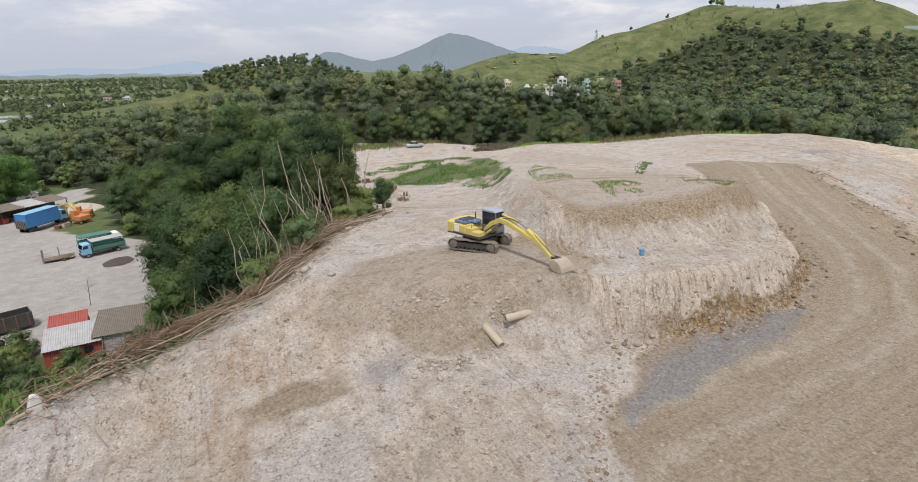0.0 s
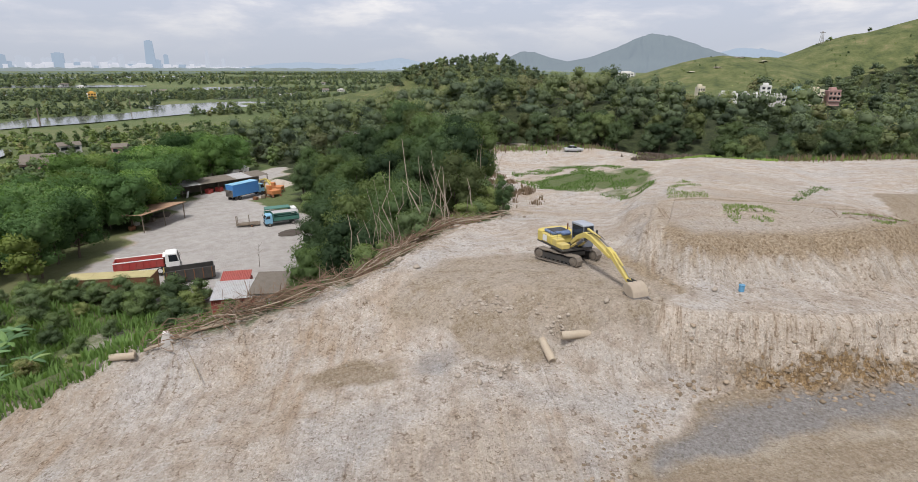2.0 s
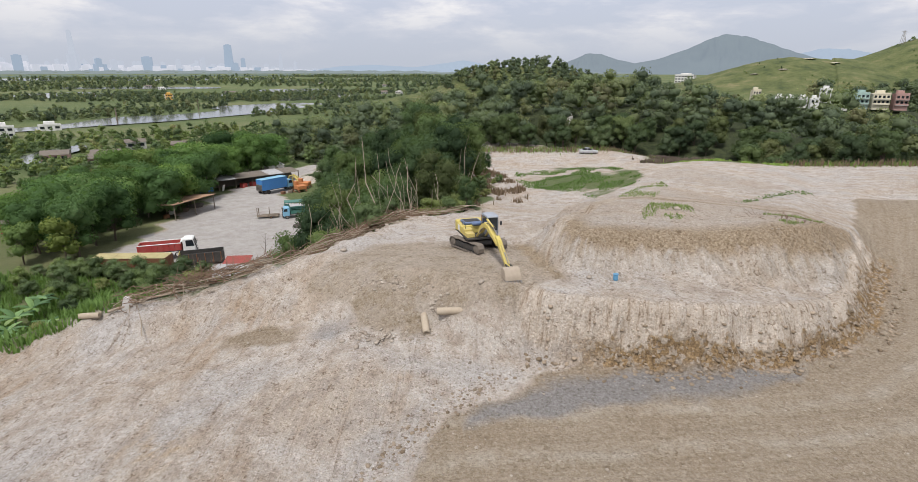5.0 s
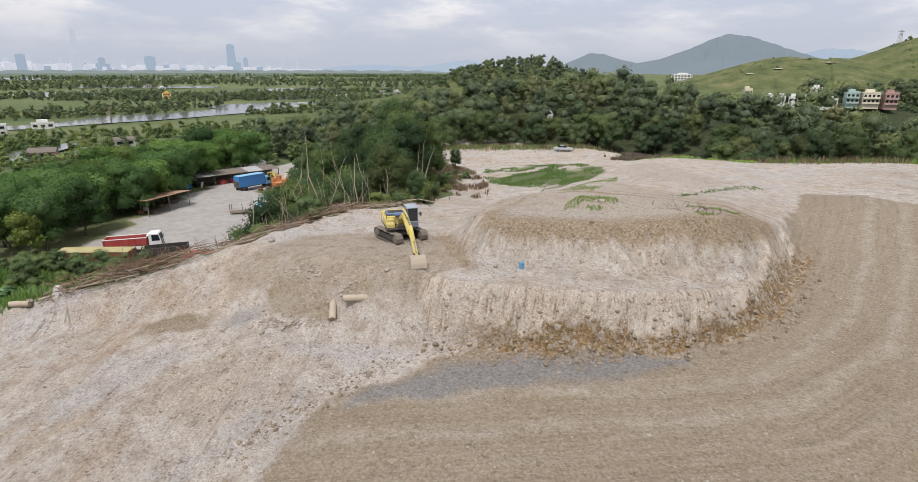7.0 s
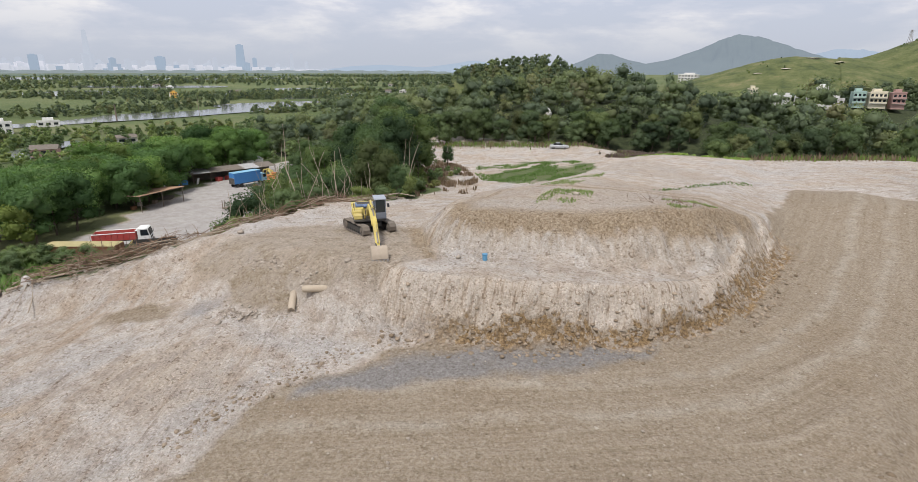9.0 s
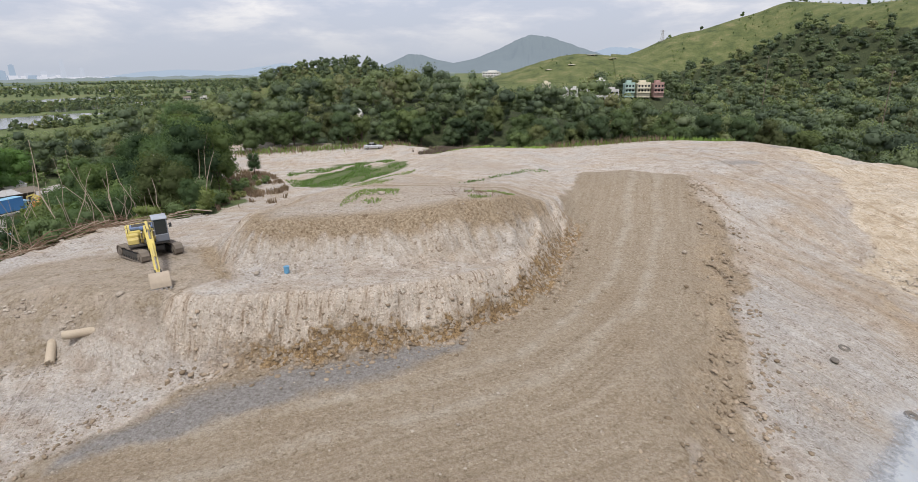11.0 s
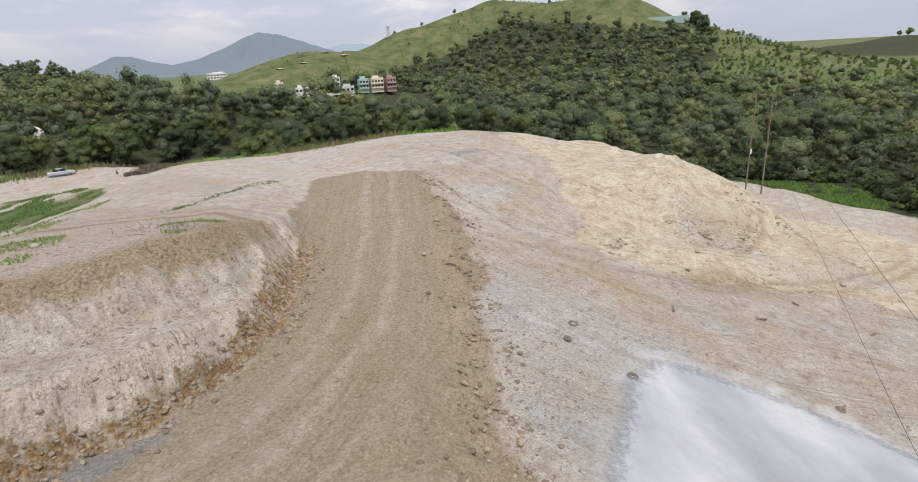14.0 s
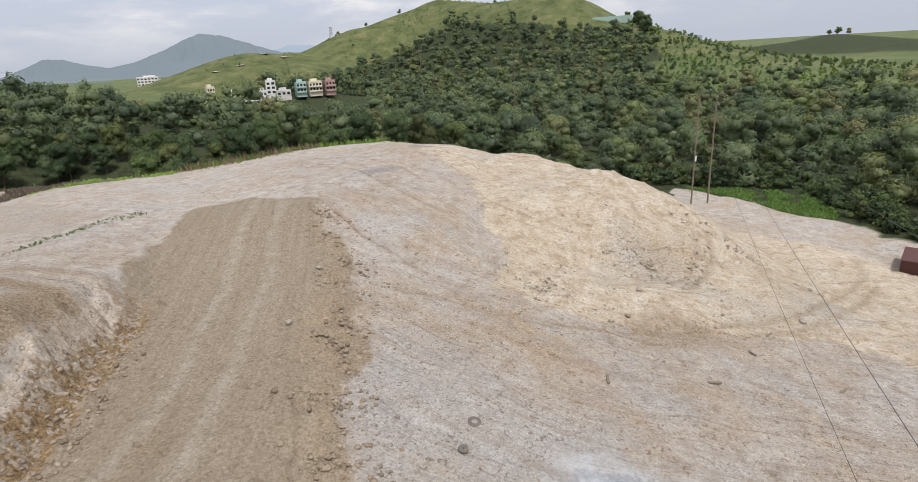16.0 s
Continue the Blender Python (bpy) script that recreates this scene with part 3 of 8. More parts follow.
# ---- the ground: one sheet out to the horizon ----
def inside(poly, x, y):
    """Soft cover of a polygon: 1 within, fading over a metre."""
    hit_ = np.zeros(np.shape(x), bool)
    best = np.full(np.shape(x), 1e9)
    for (ax, ay), (bx, by) in zip(poly, poly[1:] + poly[:1]):
        cross = ((ay > y) != (by > y)) & (x < (bx - ax) * (y - ay) / (by - ay + 1e-12) + ax)
        hit_ ^= cross
        ux, uy = bx - ax, by - ay
        t = np.clip(((x - ax) * ux + (y - ay) * uy) / (ux * ux + uy * uy), 0, 1)
        best = np.minimum(best, np.hypot(x - ax - t * ux, y - ay - t * uy))
    return np.clip(0.5 + np.where(hit_, best, -best) / 1.6, 0, 1)


HAUL_ROAD = [(9.6, 5), (9.4, 18), (7.9, 21.7), (7.7, 23.8), (9.0, 26.6), (9.8, 29.8), (13.5, 32.8), (17.2, 34.6), (20.9, 36.8), (24.3, 39.3), (27.2, 43.4), (29.0, 47.6), (29.6, 52), (30.4, 59.5), (29.2, 64), (29.4, 72), (31, 81), (32.3, 87),
             (38, 87.4), (44.2, 79), (44.6, 68), (44.2, 58), (41.6, 49), (40.6, 42), (39.4, 36), (36, 29), (33.5, 22), (33, 5)]
ROAD_SHOULDER = [(44.4, 79), (45.6, 67), (45.6, 58.5), (44.4, 53.5), (42.2, 46.2), (41.6, 41), (41.4, 35), (39, 28), (34.5, 20), (33, 5), (31, 5), (33, 22), (36, 30), (39, 42), (39.4, 49), (42, 60)]
SEEP = [(10.0, 29.4), (12.4, 31.0), (16.3, 33.6), (20.8, 36.6), (25.0, 39.4), (25.4, 38.0), (23.4, 35.6), (19.9, 32.5), (15.7, 29.6), (11.5, 26.0), (9.6, 23.5), (8.6, 25.0)]
CLAY_FAN = [(-0.6, 28.0), (-2.6, 29.2), (-4.4, 30.7), (-3.3, 32.2), (0.9, 32.8), (4.4, 31.8), (3.6, 30.2), (2.0, 29.0)]
DIG_SLOPE = [(-6.7, 29.6), (-8.8, 33.0), (-8.2, 38.5), (-2, 41.5), (3, 43), (5.4, 42.4), (9.5, 37.0), (8.6, 33.8), (6.0, 32.3), (4.6, 31.6), (0, 31.0), (-4.4, 30.2)]
FILM = [(52.9, 42.5), (55.3, 41.8), (58.1, 40.1), (61.0, 37.8), (64.0, 34.4), (66, 30), (60, 20), (45, 24), (42.6, 29.5), (44.6, 33.4), (47.0, 36.5), (49.6, 40.2)]
CLAY_PATCH = [(-9.7, 24.1), (-12.0, 26.1), (-10.0, 27.7), (-6.2, 28.6), (-4.7, 26.6), (-6.9, 24.8)]
DAMP_PATCH = [(-5.6, 29.4), (-3.0, 30.2), (-1.6, 28.6), (-2.6, 26.8), (-5.0, 26.6)]
GREY_WASH = [(-1.1, 26.9), (1.5, 28.3), (5.9, 30.0), (10.0, 30.6), (9.4, 28.2), (6.0, 26.9), (2.6, 26.0)]
GREY_PATCH = [(-7.9, 21.3), (-6.0, 24.0), (-2.8, 23.9), (-2.7, 20.9), (-5.4, 19.5)]
PEACH_PATCH = [(-3.0, 20.1), (-2.2, 23.1), (-0.5, 24.7), (2.7, 25.1), (5.9, 24.0), (6.4, 22.0), (2, 19)]
RUST_STAINS = [(-6.8, 14.6), (-7.0, 16.4), (-4.6, 17.4), (-2.2, 17.3), (-1.4, 16.4), (-2.4, 14.4), (-4.0, 13.6)]
SAND_BANK = [(61, 104), (62, 84), (59, 68), (56, 62), (62, 56), (70, 54.5), (84, 53), (100, 40), (118, 50), (112, 75), (96, 92), (80, 106)]
GREY_FLANK = [(42, 50), (44.5, 55.5), (48.5, 56), (52, 50), (56, 44), (60, 38), (58, 30), (46, 30), (42, 36), (41.5, 44)]
WEED_PLOT = [(-14.2, 90.5), (-20.5, 98), (-23, 106), (-16, 115), (-6, 112), (2.4, 99), (5.0, 88), (4.8, 76), (-3.5, 84)]
HUMP_WEEDS = [(13.2, 46.4), (12.2, 50.5), (12.2, 56.6), (14.0, 59.0), (16.1, 53.1), (16.8, 47.0), (15.5, 46.0)]
HUMP_WEEDS_EAST = [(20.2, 49.0), (20.4, 51.5), (21.6, 56.0), (25.6, 57.5), (25.8, 54.6), (23.4, 50.4)]
BANK_SCRUB = [(-12.5, 66), (-14.5, 76), (-18.5, 85), (-21.5, 96), (-26, 96), (-24, 84), (-20, 74), (-15, 62)]
LOW_WEEDS = [(11.4, 61), (10.8, 74), (8.6, 84), (7.0, 76), (7.2, 62)]
FAR_PLOT = [(-5, 127), (-1, 120), (8, 117), (16, 115), (24, 119), (26, 126), (10, 140), (0, 134)]
DIRT_TRACK = [(-62, 122), (-44, 113.5), (-30, 119), (-18, 126), (-8, 126), (-3, 119), (3, 113), (12, 106), (30, 116), (24, 117), (10, 114.5), (4, 118), (-2, 126), (-6, 131), (-2, 136), (1, 140), (-3, 142), (-10, 138), (-18, 133.5), (-32, 127), (-46, 120), (-60, 129)]
SIDE_TRACK = [(-20, 79), (-9, 78.5), (-2, 73), (4, 76), (0, 80), (-9, 82), (-14, 92), (-20, 100), (-24, 98), (-19, 88)]
YARD = [(-38, 58), (-41, 52), (-52, 47.5), (-64, 46), (-70, 47), (-72, 54), (-80, 66), (-84, 74), (-97, 97), (-104, 118), (-104, 132), (-99, 133), (-88, 110), (-80, 96), (-72, 92), (-60, 90), (-50, 84), (-42, 76)]
EAST_LANE = [(117, 115), (121, 103.5), (121.5, 92.3), (123.8, 84.5), (122.5, 72), (124, 60), (112, 48), (104, 54), (99, 66), (103, 80.9), (108, 94), (111, 108)]
BROWN_SPILL = [(63.6, 55.6), (69.2, 57.9), (73.4, 56.8), (73.9, 53.6), (67.5, 51.8), (64.4, 52.8)]
OCHRE_STAIN = [(57.1, 63), (58.6, 60.3), (57.4, 52.2), (55.1, 50.6), (54.2, 54.3)]
# wheel ruts over the sand and the flank
WHEEL_RUTS = (((73.3, 55.6), (79.1, 55.8), (85.8, 57.2), (98, 62.8), (105.8, 66.1), (110.7, 71.6)), ((74.7, 54.1), (80.8, 54.5), (87.1, 55.9), (97.6, 60.5), (104.5, 63.8)),
              ((81.1, 67.3), (79.6, 65.1), (76.8, 63.3), (73.8, 62)), ((83.9, 68.9), (81.8, 65.4), (78.4, 62.7), (74.4, 60.3)), ((48, 60.5), (52.3, 58.7), (58.2, 56.1), (63.2, 55), (73, 54.6)))
# the line along which the flank was dragged and driven
SWEEP = ((38, 92), (43, 74), (47.5, 64), (53, 57.5), (58, 54), (64, 51), (69.5, 49), (77, 46.5), (86, 44), (110, 42))
KNOLL = [(-140, 140), (-70, 128), (-46, 132), (-30, 144), (-8, 160), (22, 160), (44, 148), (70, 146), (95, 140), (110, 170), (90, 230), (20, 250), (-80, 250), (-150, 210)]
VALLEY = [(84, 128), (104, 122), (126, 112), (134, 92), (128, 66), (122, 52), (150, 40), (240, 90), (330, 160), (330, 300), (230, 330), (130, 300), (96, 240), (110, 170)]
HILL_WOOD = [(96, 240), (130, 300), (230, 300), (250, 350), (297, 350), (318, 400), (330, 455), (297, 480), (265, 532), (231, 589), (202, 590), (173, 584), (119, 566), (80, 506), (62, 470), (40, 420), (20, 380), (-60, 330), (-60, 250), (20, 250)]
CLEAR = [(297, 356), (225, 271), (240, 231), (263, 200), (275, 180), (330, 215), (345, 260), (330, 320), (318, 350)]
OVALS = ((53.3, 91.0, 3.6, 1.5), (62.4, 102.6, 3.0, 1.3))


def graded_axis(lo, hi, step, reach_lo, reach_hi, growth=1.07):
    mid_ = list(np.arange(lo, hi, step))
    up, s = [], step
    while (up[-1] if up else hi) < reach_hi:
        up.append((up[-1] if up else hi) + s)
        s *= growth
    down, s = [], step
    while (down[-1] if down else lo) > reach_lo:
        down.append((down[-1] if down else lo) - s)
        s *= growth
    return np.array(down[::-1] + mid_ + up)


def make_ground():
    gx = np.unique(np.r_[graded_axis(-30, 100, 0.52, -4700, 4700, 1.085), np.arange(-16, 46, 0.24), np.arange(100, 360, 5.0), np.arange(-250, -90, 8.0)].round(2))
    gy = np.unique(np.r_[graded_axis(10, 110, 0.52, -1500, 4700, 1.085), np.arange(18, 64, 0.24), np.arange(110, 720, 6.0)].round(2))
    x, y = np.meshgrid(gx, gy)
    x, y = x.ravel(), y.ravel()
    z = ground(x, y)
    # ruts of wheels and tracks on the haul road and the flank
    ruts = inside(HAUL_ROAD, x, y)
    along = x - np.interp(y, [5, 30, 45, 60, 80], [22, 26, 34.5, 37, 39])
    z = z + ruts * 0.035 * np.sin(along * 3.1 + 0.8 * lattice(x / 6, y / 6, 2)) * (0.5 + 0.5 * lattice(x / 5, y / 5, 6))
    shoulder = inside(ROAD_SHOULDER, x, y)
    z = z + shoulder * 0.20 * rough(x, y, 0.9, 3, 31)
    flank = np.clip((x - 42) / 4, 0, 1) * np.clip((104 - x) / 8, 0, 1) * np.clip((96 - y) / 10, 0, 1) * (1 - 0.9 * inside(FILM, x, y))
    ang = radians(-57)
    ua, va = x * math.cos(ang) + y * math.sin(ang), y * math.cos(ang) - x * math.sin(ang)
    va = va + 0.9 * lattice(x / 11, y / 11, 12)
    z = z + flank * (0.11 * rough(ua / 9, va, 1.6, 3, 14) + 0.10 * np.clip(rough(x, y, 3.2, 4, 15), -0.2, 1))
    front = np.clip((8 - x) / 4, 0, 1) * np.clip((34 - y) / 4, 0, 1)
    ang = radians(115)
    ua, va = x * math.cos(ang) + y * math.sin(ang), y * math.cos(ang) - x * math.sin(ang)
    z = z + front * 0.07 * rough(ua / 8, va + 0.6 * lattice(x / 6, y / 6, 3), 1.3, 3, 16)
    # raw scrape beside the digger and lumps tipped on the sand
    raw = np.exp(-(offset(((4.3, 42.6), (5.6, 41.2), (7.3, 39.3), (8.6, 38.0), (9.6, 36.9)), x, y) / 0.75) ** 2)
    z = z + raw * (0.40 * rough(x, y, 0.9, 3, 41) - 0.15)
    rut = np.zeros(len(x))
    for line in WHEEL_RUTS:
        rut = np.maximum(rut, np.exp(-(offset(line, x, y) / 0.42) ** 2))
    z = z - 0.16 * rut
    tipped = np.clip(inside(SAND_BANK, x, y) * 2 - 0.6, 0, 1)
    z = z + tipped * (0.26 * np.clip(rough(x, y, 2.2, 4, 43), -0.15, 1) + 0.05 * rough(x, y, 0.9, 2, 44))
    n, mm = len(gx), len(gy)
    mesh = bpy.data.meshes.new("ground")
    mesh.vertices.add(n * mm)
    mesh.vertices.foreach_set("co", np.c_[x, y, z].ravel())
    i = (np.arange(mm - 1)[:, None] * n + np.arange(n - 1)[None]).ravel()
    quads = np.c_[i, i + 1, i + 1 + n, i + n]
    mesh.loops.add(quads.size)
    mesh.loops.foreach_set("vertex_index", quads.ravel())
    mesh.polygons.add(len(quads))
    mesh.polygons.foreach_set("loop_start", np.arange(0, quads.size, 4))
    mesh.polygons.foreach_set("use_smooth", np.ones(len(quads), bool))
    mesh.update(calc_edges=True)
    lane = offset(((39.5, 90), (39.0, 78), (37, 60), (34.5, 46), (29, 36.5), (20, 29.5), (10, 23), (0, 15), (-20, 5)), x, y)
    d1, d2 = offset(WALL_FOOT, x, y), offset(UPPER_FOOT, x, y)
    on_low, on_high = np.clip((x - 4) / 6, 0, 1) * np.clip((66 - y) / 6, 0, 1), np.clip((x - 5) / 3, 0, 1) * np.clip((64 - y) / 6, 0, 1)
    w_low, w_high = 2.5 + 0.30 * np.clip(8.5 - x, 0, 26), 3.5
    cut_low = np.where(on_low > 0, np.clip(d1 / w_low, -1, 2), -1) * on_low - (1 - on_low)
    cut_low = np.where((cut_low > 0) & (cut_low < 1), cut_low * (1 - 0.5 * smooth(42, 48, y)), cut_low)
    cut_high = np.where(on_high > 0, np.clip(d2 / w_high, -1, 2), -1) * on_high - (1 - on_high)
    # way along the wall's foot
    run, best, gone = np.zeros(len(x)), np.full(len(x), 1e9), 0.0
    for (ax, ay), (bx, by) in zip(WALL_FOOT, WALL_FOOT[1:]):
        size = math.hypot(bx - ax, by - ay)
        u = np.clip(((x - ax) * (bx - ax) + (y - ay) * (by - ay)) / size ** 2, 0, 1)
        d = np.hypot(x - ax - u * (bx - ax), y - ay - u * (by - ay))
        run, best = np.where(d < best, gone + u * size, run), np.minimum(d, best)
        gone += size
    run = run + 0.35 * x - 0.2 * y
    sweep = offset(SWEEP, x, y) + 0.8 * rough(x, y, 7.0, 2, 57)
    # ragged borders
    near_ = np.hypot(x - 20, y - 60) < 160
    x = x + np.where(near_, 0.9 * rough(x, y, 4.0, 4, 51), 0)
    y = y + np.where(near_, 0.9 * rough(x, y, 4.0, 4, 52), 0)
    r, e = offset(RIM, x, y), offset(EAST_FOOT, x, y)
    site = np.clip(0.5 - r / 3, 0, 1) * np.clip(0.5 + (e + 1) / 4, 0, 1)
    road = np.maximum.reduce([0.42 * inside([(-50.4, 33.0), (-50.4, 38.7), (-46.5, 40.7), (-44.6, 37.3), (-45.6, 32.4)], x, y), inside(DIRT_TRACK, x, y), inside(YARD, x, y), inside(EAST_LANE, x, y), inside(SIDE_TRACK, x, y)])
    weeds = np.maximum.reduce([0.85 * inside(BANK_SCRUB, x, y), inside(WEED_PLOT, x, y) * (0.80 + 0.45 * rough(x, y, 5.0, 4, 71) - 0.8 * np.exp(-(((x + 15) / 6) ** 2 + ((y - 107) / 5) ** 2)) - 0.7 * np.exp(-(((x + 3) / 4) ** 2 + ((y - 104) / 3) ** 2))), np.maximum.reduce([inside(HUMP_WEEDS, x, y), inside(HUMP_WEEDS_EAST, x, y), inside(LOW_WEEDS, x, y)]) * np.clip(0.6 * rough(x, y, 1.3, 4, 73), 0, 0.33), 0.75 * inside(FAR_PLOT, x, y)])
    oval = np.zeros(len(x))
    for ox, oy, ra, rb in OVALS:
        oval = np.maximum(oval, np.clip(1.6 - np.hypot((x - ox) / ra, (y - oy) / rb), 0, 1))
    wall_low = np.exp(-((d1 - 0.35) / 0.75) ** 2) * np.clip((x - 9) / 5, 0, 1) * (y < 62)
    layers = {
        "clay": np.maximum.reduce([inside(HAUL_ROAD, x, y), 0.8 * inside(ROAD_SHOULDER, x, y), 0.72 * inside(CLAY_FAN, x, y), 0.64 * inside(DIG_SLOPE, x, y), 0.76 * inside(CLAY_PATCH, x, y), 0.7 * wall_low, 0.9 * raw]),
        "lane": lane,
        "film": 0.62 * inside([(54 + (u - 54) * 1.16, 32 + (v - 32) * 1.12) for u, v in FILM], x, y),
        "flank": np.clip((x - 41) / 4, 0, 1) * np.clip((108 - x) / 8, 0, 1) * np.clip((112 - y) / 10, 0, 1) * (e > 0),
        "wet": np.maximum.reduce([inside(SEEP, x, y), 0.7 * inside(DAMP_PATCH, x, y), 0.8 * oval]),
        "rust": np.maximum(np.clip((x - 10) / 5, 0, 1) * np.clip((66 - y) / 8, 0, 1), 0),
        # at (76, 65.5) the scooped hollow's brown face, darkened to stand for its shade
        "stain_and_shade": np.maximum.reduce([0.42 * inside([(3, 48), (8, 43), (16, 45), (24, 50), (30, 55), (27, 62), (22, 66), (12, 72), (6, 64)], x, y), 0.35 * inside([(4, 92), (20, 78), (24, 84), (14, 100), (6, 106)], x, y), np.clip(inside(BROWN_SPILL, x, y) * 1.0, 0, 0.9), 0.75 * rut, 0.9 * raw, 0.5 * np.maximum(inside(HUMP_WEEDS, x, y), inside(HUMP_WEEDS_EAST, x, y)), 0.55 * np.exp(-((x - 76) ** 2 + (y - 65.5) ** 2) / 6.0), 0.5 * np.exp(-((x - 86.5) ** 2 + (y - 62) ** 2) / 7.0), 0.75 * inside(ROAD_SHOULDER, x, y)]),
        "front": np.clip((10 - x) / 4, 0, 1) * np.clip((37 - y) / 5, 0, 1) * (1 - 0.9 * inside(DIG_SLOPE, x, y)),
        "ochre": np.maximum.reduce([0.6 * inside(OCHRE_STAIN, x, y), 0.42 * inside(PEACH_PATCH, x, y), 0.8 * inside(RUST_STAINS, x, y) * (rough(x * 0.5 + y, y - 0.5 * x, 1.6, 3, 75) > 0.1)]),
        "sweep": sweep, "run": run, "cut_low": cut_low, "cut_high": cut_high,
        "moor": (1 - 0.85 * inside(CLEAR, x, y)) * smooth(8, 16, ridge_height(LONG_HILL, 105, x, y)) + smooth(2, 8, ridge_height(NEXT_HILL, 110, x, y)) + smooth(2, 8, ridge_height(LEFT_KNOLL, 52, x, y)),
        "sand": inside(SAND_BANK, x, y),
        "grey": np.maximum.reduce([inside(GREY_FLANK, x, y), inside(GREY_WASH, x, y), 0.9 * inside(GREY_PATCH, x, y), 0.5 * inside([(10, 86), (26, 80), (34, 100), (60, 108), (46, 124), (16, 112)], x, y)]),
        "turf": np.clip(np.maximum(1 - site, weeds) - road, 0, 1),
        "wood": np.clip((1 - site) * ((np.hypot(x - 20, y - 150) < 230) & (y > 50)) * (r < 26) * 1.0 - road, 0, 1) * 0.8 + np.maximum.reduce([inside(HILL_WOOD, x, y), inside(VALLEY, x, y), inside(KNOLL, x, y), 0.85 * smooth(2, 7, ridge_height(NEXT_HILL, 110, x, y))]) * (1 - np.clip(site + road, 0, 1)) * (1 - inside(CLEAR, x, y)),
        "yard": np.maximum.reduce([inside(DIRT_TRACK, x, y), inside(YARD, x, y), inside(SIDE_TRACK, x, y)]) * (1 - site * 0.6),
    }
    for name, v in layers.items():
        mesh.attributes.new(name, "FLOAT", "POINT").data.foreach_set("value", v.astype(np.float32))
    mesh.materials.append(SOIL)
    ob = tagged(new("ground", mesh), "pale excavated earth, brown haul road and green land", "ground", kind="structure")
    return ob


make_ground()

# ---- plants ----
def mesh_from(name, verts, faces, mats, smooth_=False, index=None):
    """A mesh from arrays: faces all of one size."""
    me = bpy.data.meshes.new(name)
    faces = np.asarray(faces)
    k = faces.shape[1]
    me.vertices.add(len(verts))
    me.vertices.foreach_set("co", np.asarray(verts, np.float32).ravel())
    me.loops.add(faces.size)
    me.loops.foreach_set("vertex_index", faces.ravel().astype(np.int32))
    me.polygons.add(len(faces))
    me.polygons.foreach_set("loop_start", np.arange(0, faces.size, k, dtype=np.int32))
    if smooth_:
        me.polygons.foreach_set("use_smooth", np.ones(len(faces), bool))
    if index is not None:
        me.polygons.foreach_set("material_index", np.asarray(index, np.int32))
    me.update(calc_edges=True)
    for m in mats:
        me.materials.append(m)
    return me


def leaf_cards(centres, normals, size, rng, long_=1.5, loose=0.55, rounded=None):
    """A rhombic leaf or sprig at each centre, folded along its middle."""
    n = len(centres)
    nrm = normals + rng.normal(0, loose, (n, 3))
    nrm /= np.linalg.norm(nrm, axis=1)[:, None] + 1e-9
    ref = rng.normal(0, 1, (n, 3))
    a = np.cross(nrm, ref)
    a /= np.linalg.norm(a, axis=1)[:, None] + 1e-9
    b = np.cross(nrm, a)
    s = size * rng.uniform(0.6, 1.35, n)[:, None]
    fold = nrm * s * rng.uniform(-0.25, 0.35, (n, 1))
    if rounded is not None:
        rounded.append(np.repeat(normals * 0.75 + nrm * 0.25, 4, axis=0))
    v = np.stack([centres - a * s * long_ * 0.5 - fold, centres - b * s * 0.42 + fold * 0.5, centres + a * s * long_ * 0.5 - fold, centres + b * s * 0.42 + fold * 0.5], 1)
    return v.reshape(-1, 3)


def crown_points(rng, n, height, radius, base, blobs, flat=0.75, open_=0.25):
    """Points on the shells of a heap of rounded clumps, with outward normals."""
    k = np.arange(blobs)
    ang = k * 2.4 + rng.uniform(0, 6.3)
    lev = rng.uniform(0, 1, blobs)
    lev[0] = 1.0
    span = np.sqrt(np.clip(1 - (lev * 1.0 - 0.25) ** 2, 0.08, 1))
    c = np.c_[np.cos(ang) * radius * 0.62 * span * rng.uniform(0.35, 1, blobs), np.sin(ang) * radius * 0.62 * span * rng.uniform(0.35, 1, blobs), base + (height - base) * (0.14 + 0.70 * lev)]
    r = radius * rng.uniform(0.30, 0.52, blobs)
    pick = rng.choice(blobs, n, p=r ** 2 / np.sum(r ** 2))
    d = rng.normal(0, 1, (n, 3))
    d /= np.linalg.norm(d, axis=1)[:, None]
    d[:, 2] = np.where(d[:, 2] < -0.45, -d[:, 2], d[:, 2])
    depth = 1 - open_ * rng.uniform(0, 1, n) ** 1.5 + rng.normal(0, 0.05, n)
    p = c[pick] + d * (r[pick] * depth)[:, None] * np.array([1, 1, flat])
    return p, d, c, r


def unit_lump():
    """A small ball of quads, with outward faces."""
    b = bmesh.new()
    bmesh.ops.create_cube(b, size=2.0)
    bmesh.ops.subdivide_edges(b, edges=b.edges[:], cuts=2, use_grid_fill=True)
    b.verts.ensure_lookup_table()
    v = np.array([q.co.normalized() for q in b.verts])
    f = np.array([[q.index for q in g.verts] for g in b.faces])
    b.free()
    return v, f


LUMP_V, LUMP_F = unit_lump()


